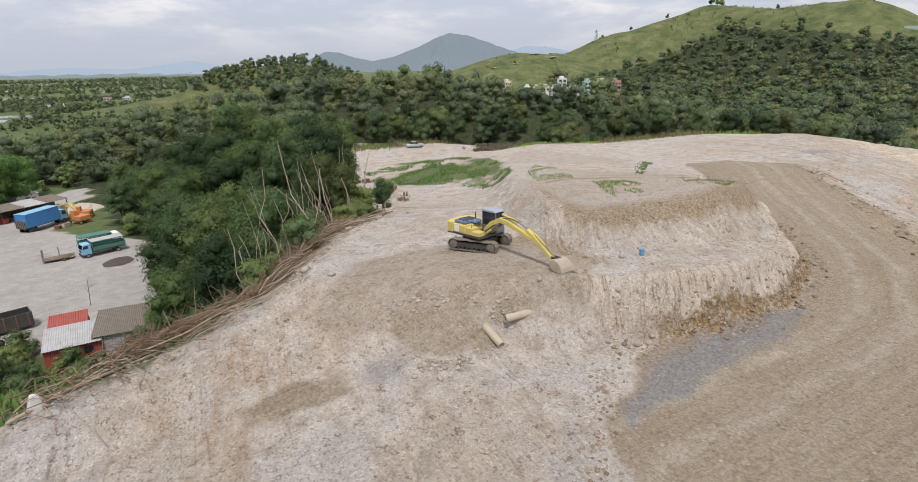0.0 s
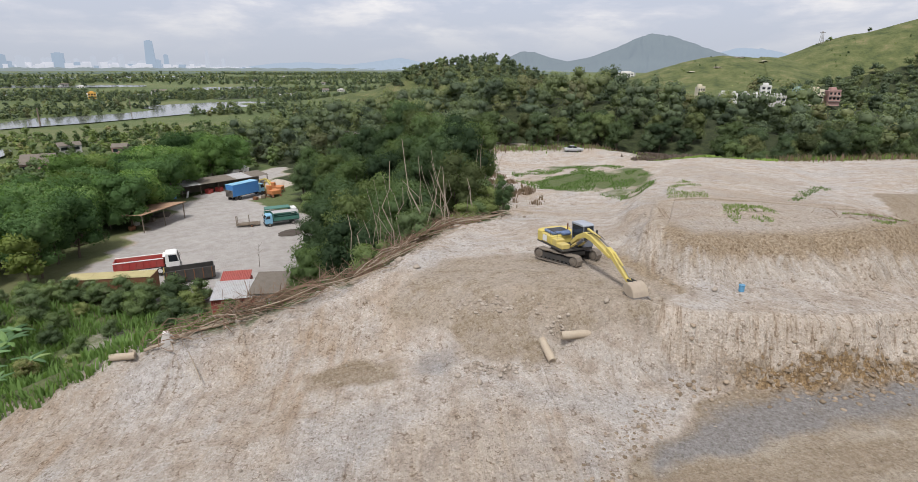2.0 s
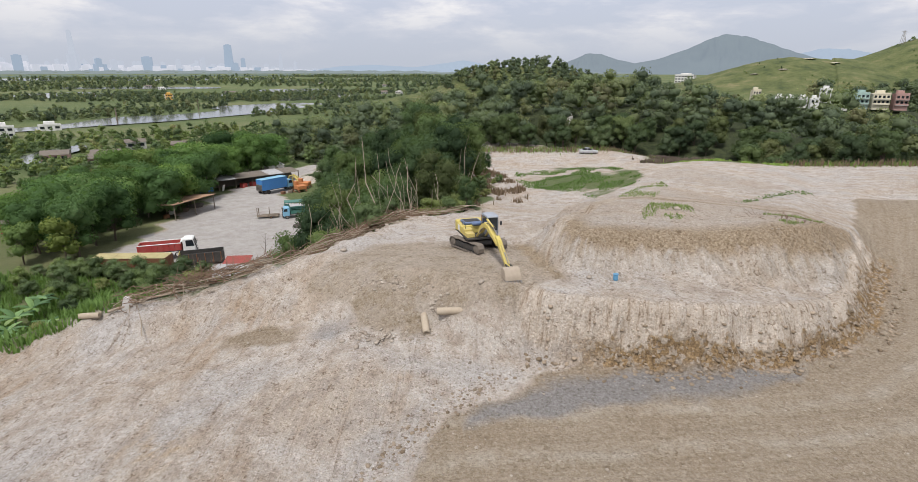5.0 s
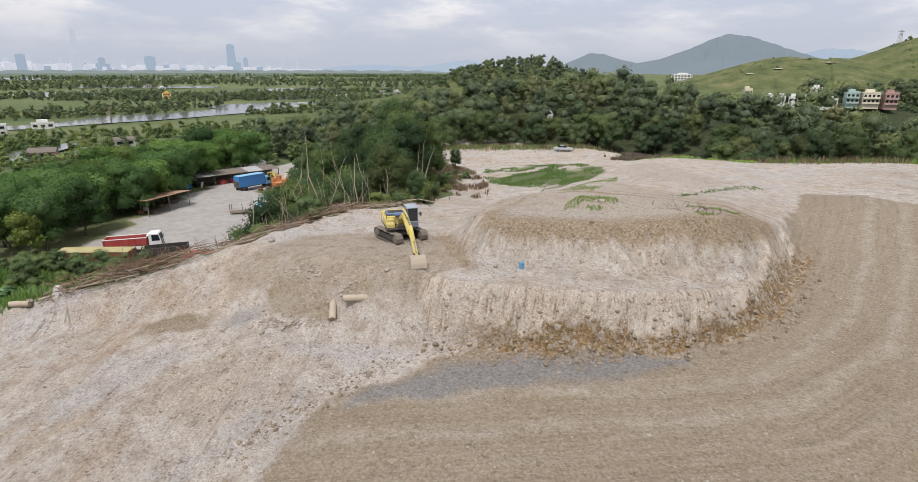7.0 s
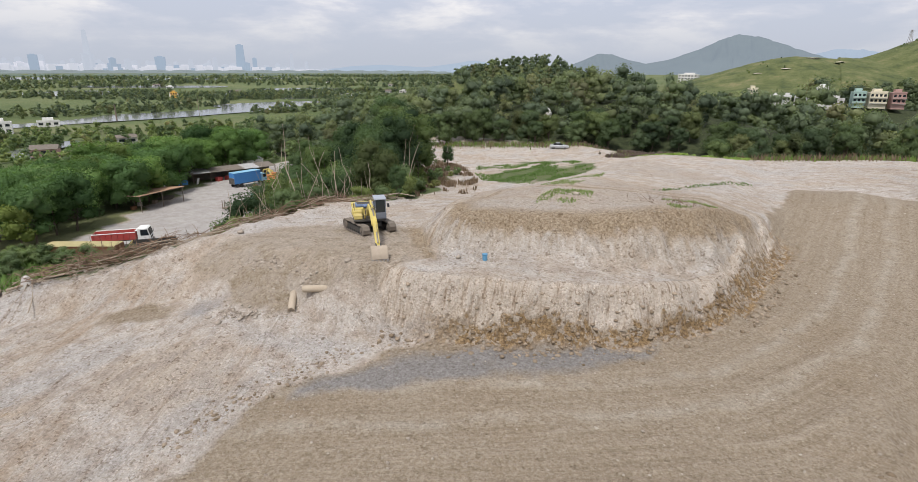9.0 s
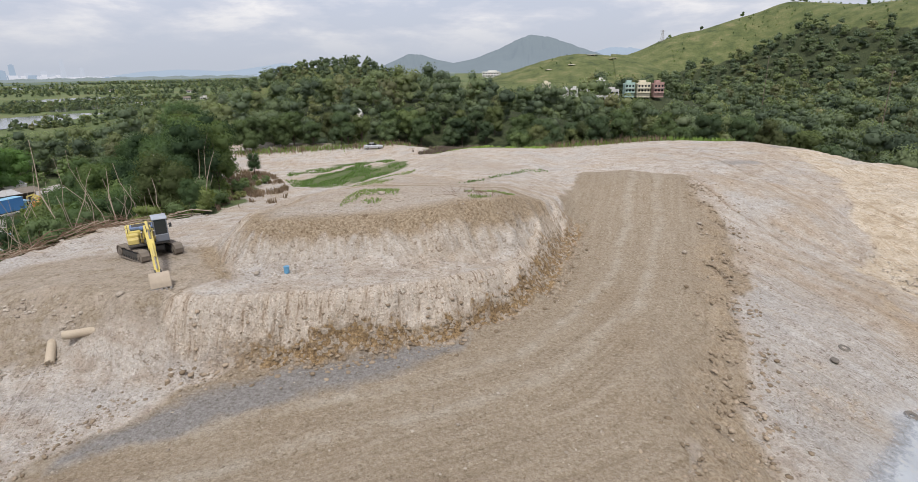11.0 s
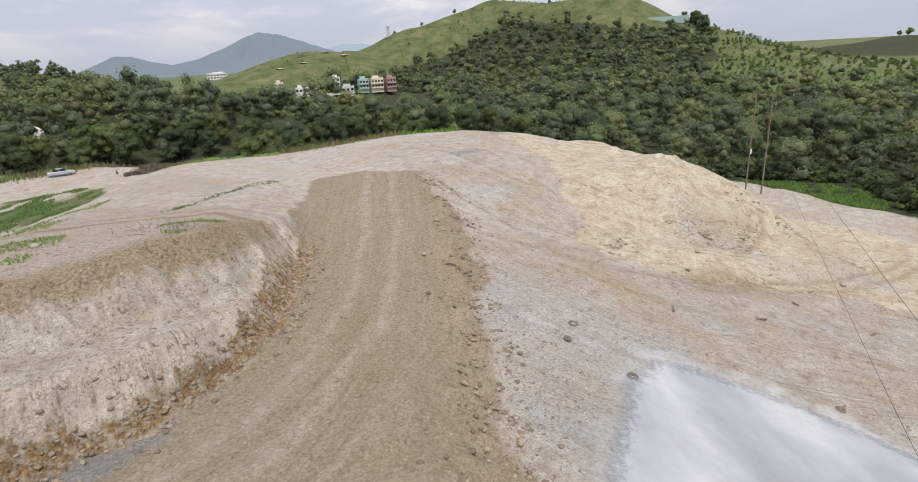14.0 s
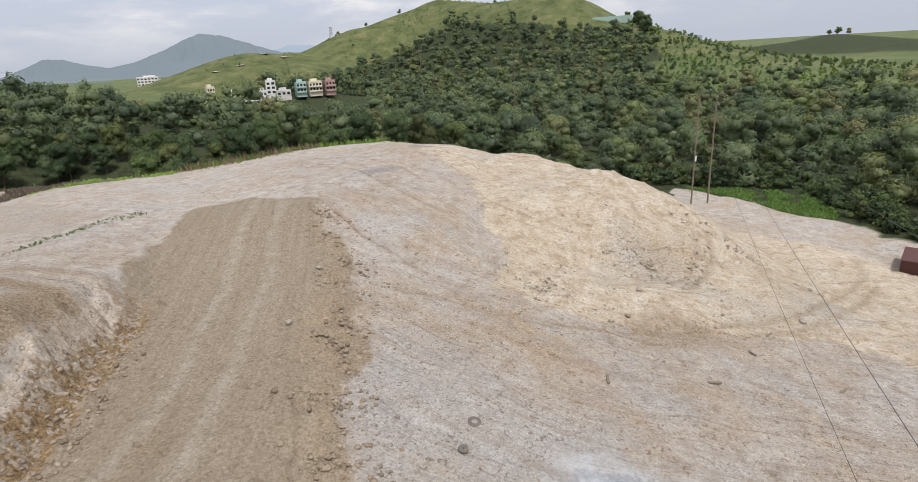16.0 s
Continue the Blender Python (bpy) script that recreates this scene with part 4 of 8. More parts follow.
def lumps(centres, radii, rng, flat=0.8, share=0.80):
    """The inner masses of a crown: uneven balls of foliage, their faces and outward normals."""
    n, k = len(centres), len(LUMP_V)
    wob = rng.uniform(0.55, 1.20, (n, k))
    v = centres[:, None] + LUMP_V[None] * (radii * share)[:, None, None] * wob[:, :, None] * np.array([1, 1, flat])
    f = LUMP_F[None] + (np.arange(n) * k)[:, None, None]
    return v.reshape(-1, 3), f.reshape(-1, 4), np.tile(LUMP_V, (n, 1))


def tube_rings(path, radii, sides=6):
    path, radii = np.asarray(path, float), np.asarray(radii, float)
    d = np.gradient(path, axis=0)
    d /= np.linalg.norm(d, axis=1)[:, None] + 1e-9
    ref = np.where(np.abs(d[:, 2:3]) > 0.9, [[1.0, 0, 0]], [[0, 0, 1.0]])
    u = np.cross(d, ref)
    u /= np.linalg.norm(u, axis=1)[:, None] + 1e-9
    w = np.cross(d, u)
    a = np.arange(sides) * 2 * np.pi / sides
    v = path[:, None] + radii[:, None, None] * (np.cos(a)[None, :, None] * u[:, None] + np.sin(a)[None, :, None] * w[:, None])
    f = []
    for i in range(len(path) - 1):
        for j in range(sides):
            f.append((i * sides + j, i * sides + (j + 1) % sides, (i + 1) * sides + (j + 1) % sides, (i + 1) * sides + j))
    return v.reshape(-1, 3), np.array(f)


def joined(pieces):
    vs, fs, k = [], [], 0
    for v, f in pieces:
        vs.append(v)
        fs.append(np.asarray(f) + k)
        k += len(v)
    return np.concatenate(vs), np.concatenate(fs)


def make_tree_kind(seed, height, radius, base, blobs, n, leaf, mat, open_=0.25, stems=1, flat=0.8, long_=1.5, core=0.60):
    rng = np.random.default_rng(seed)
    p, d, c, r = crown_points(rng, n, height, radius, base, blobs, flat, open_)
    soft = []
    cards = leaf_cards(p, d, leaf, rng, long_, rounded=soft)
    lv, lf, ln = lumps(c, r, rng, flat, core)
    crown = mesh_from("crown", np.concatenate([cards, lv]), np.concatenate([np.arange(4 * n).reshape(-1, 4), lf + 4 * n]), [mat], True)
    crown.normals_split_custom_set_from_vertices(np.concatenate([soft[0], ln]))
    bits = []
    for s in range(stems):
        lean = rng.normal(0, 0.05, 2) * height
        root = np.array([rng.normal(0, 0.25) * (stems > 1), rng.normal(0, 0.25) * (stems > 1), -0.8])
        top = np.array([lean[0], lean[1], height * 0.72])
        path = np.array([root, root * 0.6 + top * 0.25, root * 0.2 + top * 0.6 + rng.normal(0, 0.1, 3), top])
        w = height * 0.016 / stems ** 0.5
        bits.append(tube_rings(path, [w * 1.35, w, w * 0.7, w * 0.3]))
    for q in c[: min(8, blobs)]:
        t0 = np.array([0, 0, base * 0.8 + 0.2 * q[2]])
        bits.append(tube_rings([t0, (t0 + q) / 2 + rng.normal(0, 0.2, 3), q], [height * 0.008, height * 0.005, height * 0.002], 5))
    v, f = joined(bits)
    return mesh_from("trunk", v, f, [BARK], True), crown


def plant_tree(kind, x, y, scale, turn, label, category="tree", group="", name="tree", squash=1.0):
    trunk_me, crown_me = kind
    ob = new(name, None)
    ob.empty_display_size = 0.5
    ob.matrix_basis = Matrix.LocRotScale((x, y, float(ground(np.array([x]), np.array([y]))[0])), Euler((0, 0, turn)), (scale, scale, scale * squash))
    tagged(ob, label, category, group)
    a, b = new("trunk", trunk_me), new("crown", crown_me)
    a.parent = b.parent = ob
    return ob


def scatter(poly, step, rng, jitter=0.4):
    xs, ys = [p[0] for p in poly], [p[1] for p in poly]
    gx, gy = np.meshgrid(np.arange(min(xs), max(xs), step), np.arange(min(ys), max(ys), step))
    gx, gy = gx.ravel() + rng.uniform(-jitter, jitter, gx.size) * step, gy.ravel() + rng.uniform(-jitter, jitter, gy.size) * step
    k = inside(poly, gx, gy) > 0.5
    return gx[k], gy[k]


rng0 = np.random.default_rng(11)
BELT = [make_tree_kind(s, 13.0, 4.6, 1.8, 24, 6800, 0.17, LEAF_BELT, 0.5, 2, 0.9, 2.2, 0.52) for s in (1, 2, 3)]
LUSH = [make_tree_kind(s, 8.5, 4.3, 1.2, 20, 5000, 0.20, LEAF_LUSH, 0.30, 1, 0.75, 1.7) for s in (4, 5, 6)]
BUSH = [make_tree_kind(s, 3.6, 2.4, 0.1, 15, 2600, 0.125, LEAF_SCRUB, 0.5, 3, 0.75, 1.9) for s in (7, 8)]
LIGHT = [make_tree_kind(s, 7.5, 3.6, 2.0, 12, 1500, 0.30, LEAF_LIGHT, 0.6, 2, 0.8) for s in (9,)]
WOODY = [make_tree_kind(s, 9.5, 4.4, 0.6, 20, 3200, 0.26, LEAF_WOOD, 0.40, 1, 0.8, 1.6) for s in (12, 13, 14)]

BELT_AREA = [(-20, 50), (-27, 44), (-33, 50), (-36, 56), (-41, 64), (-45, 76), (-52, 88), (-60, 96), (-66, 110), (-52, 113), (-40, 104), (-28, 92), (-20, 80), (-15, 68), (-15, 56)]
for i, (x, y) in enumerate(zip(*scatter(BELT_AREA, 5.2, rng0))):
    plant_tree(BELT[i % 3], x, y, rng0.uniform(0.72, 1.12), rng0.uniform(0, 6.3), "tall feathery dull green tree on the slope below the rim", group="trees below the rim")
YARD_END = [(-49, 79), (-57, 90), (-68, 98), (-76, 110), (-68, 114), (-60, 100), (-50, 90), (-45, 84)]
for i, (x, y) in enumerate(zip(*scatter(YARD_END, 5.0, rng0))):
    plant_tree(BELT[i % 3], x, y, rng0.uniform(0.6, 0.9), rng0.uniform(0, 6.3), "tall feathery dull green tree beside the yard", group="trees beside the yard")
ROW_AREA = [(-73, 47), (-83, 66), (-99, 98), (-108, 124), (-120, 124), (-114, 96), (-106, 70), (-96, 50), (-84, 40)]
for i, (x, y) in enumerate(zip(*scatter(ROW_AREA, 5.6, rng0))):
    plant_tree(LUSH[i % 3], x, y, rng0.uniform(1.0, 1.42), rng0.uniform(0, 6.3), "round lush green tree in a row behind the yard", group="trees behind the yard")

EDGE_WOOD = [(-46, 124), (-32, 130), (-16, 139), (-4, 146), (8, 148), (14, 138), (28, 126), (44, 128), (62, 130), (76, 128), (84, 136), (60, 142), (40, 146), (20, 158), (-10, 158), (-34, 142), (-50, 134)]
for i, (x, y) in enumerate(zip(*scatter(EDGE_WOOD, 6.0, rng0))):
    plant_tree(WOODY[i % 3], x, y, rng0.uniform(0.6, 0.95), rng0.uniform(0, 6.3), "leafy dark green tree at the edge of the wood", group="trees at the wood's edge")


def far_wood(name, x, y, scale, n, leaf, mat, seed, label, height=8.5, radius=4.2):
    """Many crowns in one mesh, for woods too far off to count."""
    rng = np.random.default_rng(seed)
    z = ground(x, y, False)
    cs, ns = [], []
    tall = rng.uniform(0.75, 1.35, len(x))
    kinds = [crown_points(np.random.default_rng(seed + 50 + k), n, height, radius, 0.2, 9, 0.8, 0.2) for k in range(6)]
    mid_c, mid_r, own = [], [], rng.uniform(0, 1, len(x))
    for i in range(len(x)):
        p, d, c, r = kinds[i % 6]
        a = rng.uniform(0, 6.3)
        rot = np.array([[math.cos(a), -math.sin(a), 0], [math.sin(a), math.cos(a), 0], [0, 0, 1]])
        grow, base = scale[i] * np.array([1, 1, tall[i]]), (x[i], y[i], z[i] - 0.4)
        cs.append((p * grow) @ rot.T + base)
        ns.append(d @ rot.T)
        mid_c.append((c * grow) @ rot.T + base)
        mid_r.append(r * scale[i])
    soft = []
    v = leaf_cards(np.concatenate(cs), np.concatenate(ns), leaf, rng, 1.25, 0.38, soft)
    lv, lf, ln = lumps(np.concatenate(mid_c), np.concatenate(mid_r), rng, 0.8, 0.60)
    me = mesh_from(name, np.concatenate([v, lv]), np.concatenate([np.arange(len(v)).reshape(-1, 4), lf + len(v)]), [mat], True)
    me.normals_split_custom_set_from_vertices(np.concatenate([soft[0], ln]))
    me.attributes.new("tint", "FLOAT", "POINT").data.foreach_set("value", np.concatenate([np.repeat(own, 4 * n), np.repeat(own, 9 * len(LUMP_V))]).astype(np.float32))
    return tagged(new(name, me), label, "woodland", kind="stuff")


def wood_area(name, poly, step, n, leaf, mat, seed, label, lo=0.7, hi=1.15, height=8.5, radius=4.2, thin=None):
    rng = np.random.default_rng(seed)
    x, y = scatter(poly, step, rng, 0.5)
    if mat == LEAF_FAR:
        k = inside(CLEAR, x, y) < 0.5
        x, y = x[k], y[k]
    k = ~((x > 5) & (x < 88) & (y > 285) & (y < 352))
    x, y = x[k], y[k]
    if thin:
        k = rough(x, y, 40.0, 3, seed) > thin
        x, y = x[k], y[k]
    far_wood(name, x, y, rng.uniform(lo, hi, len(x)), n, leaf, mat, seed, label, height, radius)


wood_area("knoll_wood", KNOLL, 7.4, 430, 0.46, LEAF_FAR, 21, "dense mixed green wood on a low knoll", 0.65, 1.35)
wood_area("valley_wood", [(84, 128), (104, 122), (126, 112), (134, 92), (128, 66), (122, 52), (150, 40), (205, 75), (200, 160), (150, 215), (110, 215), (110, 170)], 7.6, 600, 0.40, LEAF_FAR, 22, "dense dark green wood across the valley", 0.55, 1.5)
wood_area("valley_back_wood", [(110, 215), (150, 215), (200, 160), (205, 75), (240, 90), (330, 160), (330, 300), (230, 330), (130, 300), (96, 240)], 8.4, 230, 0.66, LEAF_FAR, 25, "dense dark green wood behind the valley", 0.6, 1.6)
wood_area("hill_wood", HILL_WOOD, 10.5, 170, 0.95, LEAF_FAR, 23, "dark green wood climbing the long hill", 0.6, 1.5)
SCRUB_SLOPE = [(230, 300), (330, 300), (345, 230), (330, 160), (420, 200), (470, 330), (400, 480), (342, 474), (318, 400), (297, 350), (250, 350)]
wood_area("scrub_slope", SCRUB_SLOPE, 8.5, 44, 0.8, LEAF_SCRUB, 26, "light green scrub on the hill's shoulder", 0.16, 0.48)
GRASS_HILL = [(150, 480), (172, 560), (190, 600), (236, 590), (265, 532), (297, 480), (335, 480), (330, 560), (280, 640), (235, 690), (150, 690), (70, 660), (20, 620), (-10, 560), (60, 480)]
wood_area("hill_scrub", GRASS_HILL, 8, 22, 0.7, LEAF_SCRUB, 27, "low scrub on the grassy hillside", 0.08, 0.26, thin=0.15)
LEFT_WOOD = [(-230, 400), (-200, 450), (-165, 470), (-120, 480), (-100, 450), (-120, 410), (-180, 390)]
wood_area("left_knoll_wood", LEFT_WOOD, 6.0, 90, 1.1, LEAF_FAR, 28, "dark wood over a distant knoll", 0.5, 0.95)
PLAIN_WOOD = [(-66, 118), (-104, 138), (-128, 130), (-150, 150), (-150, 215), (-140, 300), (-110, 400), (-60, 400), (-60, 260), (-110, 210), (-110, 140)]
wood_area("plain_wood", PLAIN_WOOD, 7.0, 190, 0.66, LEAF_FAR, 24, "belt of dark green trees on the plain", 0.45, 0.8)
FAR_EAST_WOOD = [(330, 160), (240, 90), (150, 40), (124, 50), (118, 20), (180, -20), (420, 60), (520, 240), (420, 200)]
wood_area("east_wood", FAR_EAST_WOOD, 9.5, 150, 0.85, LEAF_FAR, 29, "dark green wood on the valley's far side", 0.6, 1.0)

# undergrowth along the front of the valley wood
edge_rng = np.random.default_rng(44)
front_line = np.array([(98, 131), (108, 126), (115, 122), (119.5, 112.5), (128, 109.5), (134, 100.5), (131, 90), (127, 80.5), (125.5, 73), (127, 63), (132, 54)], float)
front_run = np.r_[0, np.cumsum(np.linalg.norm(np.diff(front_line, axis=0), axis=1))]
spots = edge_rng.uniform(0, front_run[-1], 110)
far_wood("valley_edge_bushes", np.interp(spots, front_run, front_line[:, 0]) + edge_rng.normal(1.5, 1.4, 110), np.interp(spots, front_run, front_line[:, 1]) + edge_rng.normal(1.0, 1.4, 110),
         edge_rng.uniform(0.5, 1.15, 110), 220, 0.36, LEAF_WOOD, 45, "leafy bushes along the front of the valley wood", 3.8, 2.6)
for k, (px, py, ps) in enumerate(((236, 668, 0.9), (241, 665, 0.7), (246, 667, 0.8), (190, 668, 0.55), (152, 669, 0.45), (280, 611, 0.5), (120, 660, 0.4), (318, 560, 0.6), (741, 589, 1.0), (748, 580, 0.8), (735, 596, 0.7))):
    plant_tree(BUSH[k % 2], px, py, ps * 2.1, k * 1.3, "lone dark tree on the hill's crest", group="trees on the crest", squash=1.2)
for k, (px, py, ps) in enumerate(((352, 466, 0.9), (346, 455, 1.0), (341, 445, 1.1), (338, 434, 1.1), (334, 424, 1.0), (349, 474, 0.9), (344, 438, 1.0), (330, 412, 0.9))):
    plant_tree(WOODY[k % 3], px, py, ps, k * 1.9, "tall dark tree on the hill's shoulder", group="trees on the shoulder", squash=1.25)
wood_area("clearing_scrub", CLEAR, 5.0, 36, 0.55, LEAF_GRASS, 47, "light green scrub and tall grass on an open slope", 0.10, 0.34)

# ---- helpers for built things ----
def part(name, bm, material, parent=None, label=""):
    me = bpy.data.meshes.new(name)
    bm.to_mesh(me)
    bm.free()
    me.materials.append(material)
    ob = new(name, me)
    if parent is not None:
        ob.parent = parent
    if label:
        tagged(ob, label)
    return ob


def thing(name, m, label, category, group=""):
    ob = new(name, None)
    ob.empty_display_size = 0.3
    ob.matrix_basis = m
    return tagged(ob, label, category, group)


def box(lo, hi, bevel=0.02, m=None, bm=None):
    """A block from corner to corner with rounded edges; added to bm when one is given."""
    b = bmesh.new()
    c = [(a + d) / 2 for a, d in zip(lo, hi)]
    s = [abs(d - a) for a, d in zip(lo, hi)]
    bmesh.ops.create_cube(b, size=1.0, matrix=Matrix.Translation(c) @ Matrix.Diagonal((*s, 1)))
    if bevel:
        bmesh.ops.bevel(b, geom=b.edges[:], offset=min(bevel, min(s) * 0.4), segments=1, affect="EDGES")
    if m is not None:
        bmesh.ops.transform(b, matrix=m, verts=b.verts[:])
    return merged(bm, b)


def merged(bm, b):
    if bm is None:
        return b
    me = bpy.data.meshes.new("tmp")
    b.to_mesh(me)
    b.free()
    bm.from_mesh(me)
    bpy.data.meshes.remove(me)
    return bm


def rod(a, b_, r, sides=10, r2=None, bm=None, bevel=0.0):
    a, b_ = Vector(a), Vector(b_)
    d = b_ - a
    b = bmesh.new()
    m = Matrix.Translation((a + b_) / 2) @ d.to_track_quat("Z", "Y").to_matrix().to_4x4()
    bmesh.ops.create_cone(b, cap_ends=True, segments=sides, radius1=r, radius2=r if r2 is None else r2, depth=d.length, matrix=m)
    if bevel:
        bmesh.ops.bevel(b, geom=[e for e in b.edges if e.calc_face_angle(0) > 0.9], offset=bevel, segments=1, affect="EDGES")
    return merged(bm, b)


def prism(outline, lo, hi, axis="y", bevel=0.02, bm=None):
    """An outline in the two other axes, drawn out along one axis."""
    b = bmesh.new()
    put = {"y": lambda u, v, w: (u, w, v), "x": lambda u, v, w: (w, u, v), "z": lambda u, v, w: (u, v, w)}[axis]
    va = [b.verts.new(put(u, v, lo)) for u, v in outline]
    vb = [b.verts.new(put(u, v, hi)) for u, v in outline]
    n = len(outline)
    b.faces.new(va)
    b.faces.new(vb[::-1])
    for i in range(n):
        b.faces.new((va[i], vb[i], vb[(i + 1) % n], va[(i + 1) % n]))
    bmesh.ops.recalc_face_normals(b, faces=b.faces[:])
    if bevel:
        bmesh.ops.bevel(b, geom=b.edges[:], offset=bevel, segments=1, affect="EDGES", clamp_overlap=True)
    return merged(bm, b)


def corrugated(w, d, pitch=0.18, depth=0.035, thick=0.012, sag=0.0, seed=0):
    """A ribbed sheet, ribs along y, centred at the origin."""
    b = bmesh.new()
    n = max(4, int(w / pitch * 4))
    rng = random.Random(seed)
    top, bot = [], []
    for i in range(n + 1):
        x = -w / 2 + w * i / n
        k = i % 4
        z = depth * (0.5 if k in (1, 2) else -0.5)
        row_t, row_b = [], []
        for j in range(4):
            y = -d / 2 + d * j / 3
            zz = z + sag * (abs(y) / d * 2 - 0.5) + rng.uniform(-0.006, 0.006)
            row_t.append(b.verts.new((x, y, zz + thick)))
            row_b.append(b.verts.new((x, y, zz)))
        top.append(row_t)
        bot.append(row_b)
    for i in range(n):
        for j in range(3):
            b.faces.new((top[i][j], top[i + 1][j], top[i + 1][j + 1], top[i][j + 1]))
            b.faces.new((bot[i][j], bot[i][j + 1], bot[i + 1][j + 1], bot[i + 1][j]))
    for i in range(n):
        b.faces.new((top[i][0], bot[i][0], bot[i + 1][0], top[i + 1][0]))
        b.faces.new((top[i][3], top[i + 1][3], bot[i + 1][3], bot[i][3]))
    for j in range(3):
        b.faces.new((top[0][j], top[0][j + 1], bot[0][j + 1], bot[0][j]))
        b.faces.new((top[n][j], bot[n][j], bot[n][j + 1], top[n][j + 1]))
    return b


def moved(bm, m):
    bmesh.ops.transform(bm, matrix=m, verts=bm.verts[:])
    return bm


def height(x, y):
    return float(ground(np.array([float(x)]), np.array([float(y)]))[0])


def wheel(parent, x, y, r, w, mats, side=1, name="wheel"):
    """A wheel: tyre, rim and hub, its axle along y."""
    tyre = bmesh.new()
    prof = [(r * 0.60, -w / 2), (r * 0.90, -w / 2), (r, -w * 0.36), (r, w * 0.36), (r * 0.90, w / 2), (r * 0.60, w / 2)]
    n = 20
    rings = [[tyre.verts.new((x + math.cos(a) * q, y + o, r + math.sin(a) * q)) for q, o in prof] for a in (2 * math.pi * i / n for i in range(n))]
    for i in range(n):
        for j in range(len(prof)):
            k = (j + 1) % len(prof)
            tyre.faces.new((rings[i][j], rings[(i + 1) % n][j], rings[(i + 1) % n][k], rings[i][k]))
    bmesh.ops.recalc_face_normals(tyre, faces=tyre.faces[:])
    w_ob = new(name, None)
    w_ob.parent = parent
    part("tyre", tyre, mats[0], w_ob)
    rim = rod((x, y - w * 0.38, r), (x, y + w * 0.38, r), r * 0.62, 16)
    rod((x, y - w * 0.46, r), (x, y + w * 0.46, r), r * 0.22, 10, bm=rim)
    part("rim", rim, mats[1], w_ob)
    return w_ob


OLD_RUBBER = worn("grey sun-bleached rubber", (0.13, 0.115, 0.10), (0.24, 0.205, 0.165), 0.9, amount=0.5, grain=20)
RUBBER = worn("dusty black rubber", (0.035, 0.034, 0.033), (0.14, 0.12, 0.10), 0.85, amount=0.3, grain=20)
STEEL = worn("bare worn steel", (0.30, 0.28, 0.26), (0.16, 0.10, 0.06), 0.45, 0.7, 0.4)
RUSTY = worn("rusty steel", (0.22, 0.105, 0.055), (0.10, 0.055, 0.035), 0.85, 0.2, 0.5, 18)
DARK_STEEL = worn("dark greasy steel", (0.06, 0.058, 0.055), (0.17, 0.145, 0.115), 0.55, 0.4, 0.35)
DIRTY_TRACK = worn("mud-caked track steel", (0.17, 0.145, 0.12), (0.30, 0.25, 0.19), 0.85, 0.2, 0.5, 16)
DIGGER_YELLOW = worn("faded yellow machine paint", (0.54, 0.435, 0.115), (0.33, 0.265, 0.17), 0.65, 0, 0.75, 22, streak=True)
BLUE_HOOD = worn("dull blue metal hood", (0.10, 0.15, 0.27), (0.25, 0.24, 0.22), 0.5, 0, 0.25)
CAB_GREY = worn("blue-grey cab paint", (0.135, 0.15, 0.18), (0.22, 0.20, 0.18), 0.5, 0, 0.3)
CAB_ROOF = worn("light blue-grey roof paint", (0.30, 0.33, 0.38), (0.28, 0.26, 0.23), 0.6, 0, 0.3)
BUCKET_GREY = worn("dry mud on bucket steel", (0.40, 0.335, 0.26), (0.22, 0.18, 0.14), 0.8, 0.2, 0.4)
RED_PAINT = worn("faded red paint", (0.36, 0.045, 0.04), (0.30, 0.20, 0.15), 0.55, 0, 0.3)
WHITE_PAINT = worn("dirty white paint", (0.72, 0.72, 0.70), (0.42, 0.38, 0.33), 0.5, 0, 0.25)
BLUE_TARP = worn("bright blue sheet", (0.06, 0.22, 0.52), (0.10, 0.20, 0.38), 0.5, 0, 0.25)
BLUE_CAB = worn("sky-blue cab paint", (0.20, 0.42, 0.58), (0.30, 0.32, 0.32), 0.45, 0, 0.2)
GREEN_PAINT = worn("dark green painted boards", (0.05, 0.17, 0.135), (0.14, 0.15, 0.13), 0.6, 0, 0.3)
ORANGE = worn("orange rusty machine paint", (0.52, 0.20, 0.07), (0.30, 0.15, 0.08), 0.7, 0, 0.4)
OLIVE_SHEET = worn("yellowed corrugated sheet", (0.46, 0.40, 0.20), (0.25, 0.19, 0.10), 0.7, 0.1, 0.4, streak=True)
GREY_SHEET = worn("weathered grey corrugated sheet", (0.42, 0.42, 0.42), (0.24, 0.17, 0.12), 0.6, 0.2, 0.4, streak=True)
RED_SHEET = worn("dull red corrugated sheet", (0.33, 0.075, 0.06), (0.18, 0.08, 0.06), 0.7, 0.1, 0.35, streak=True)
MAROON = worn("dark maroon paint", (0.085, 0.03, 0.028), (0.07, 0.05, 0.04), 0.7, 0, 0.4)
BROWN_SHEET = worn("rust-brown corrugated sheet", (0.36, 0.23, 0.15), (0.22, 0.12, 0.08), 0.75, 0.1, 0.45, streak=True)
OLD_ROOF = worn("mossy old roof felt", (0.17, 0.145, 0.12), (0.09, 0.085, 0.06), 0.9, 0, 0.5)
TIMBER = worn("grey old timber", (0.20, 0.16, 0.12), (0.10, 0.08, 0.06), 0.85, 0, 0.4, streak=True)
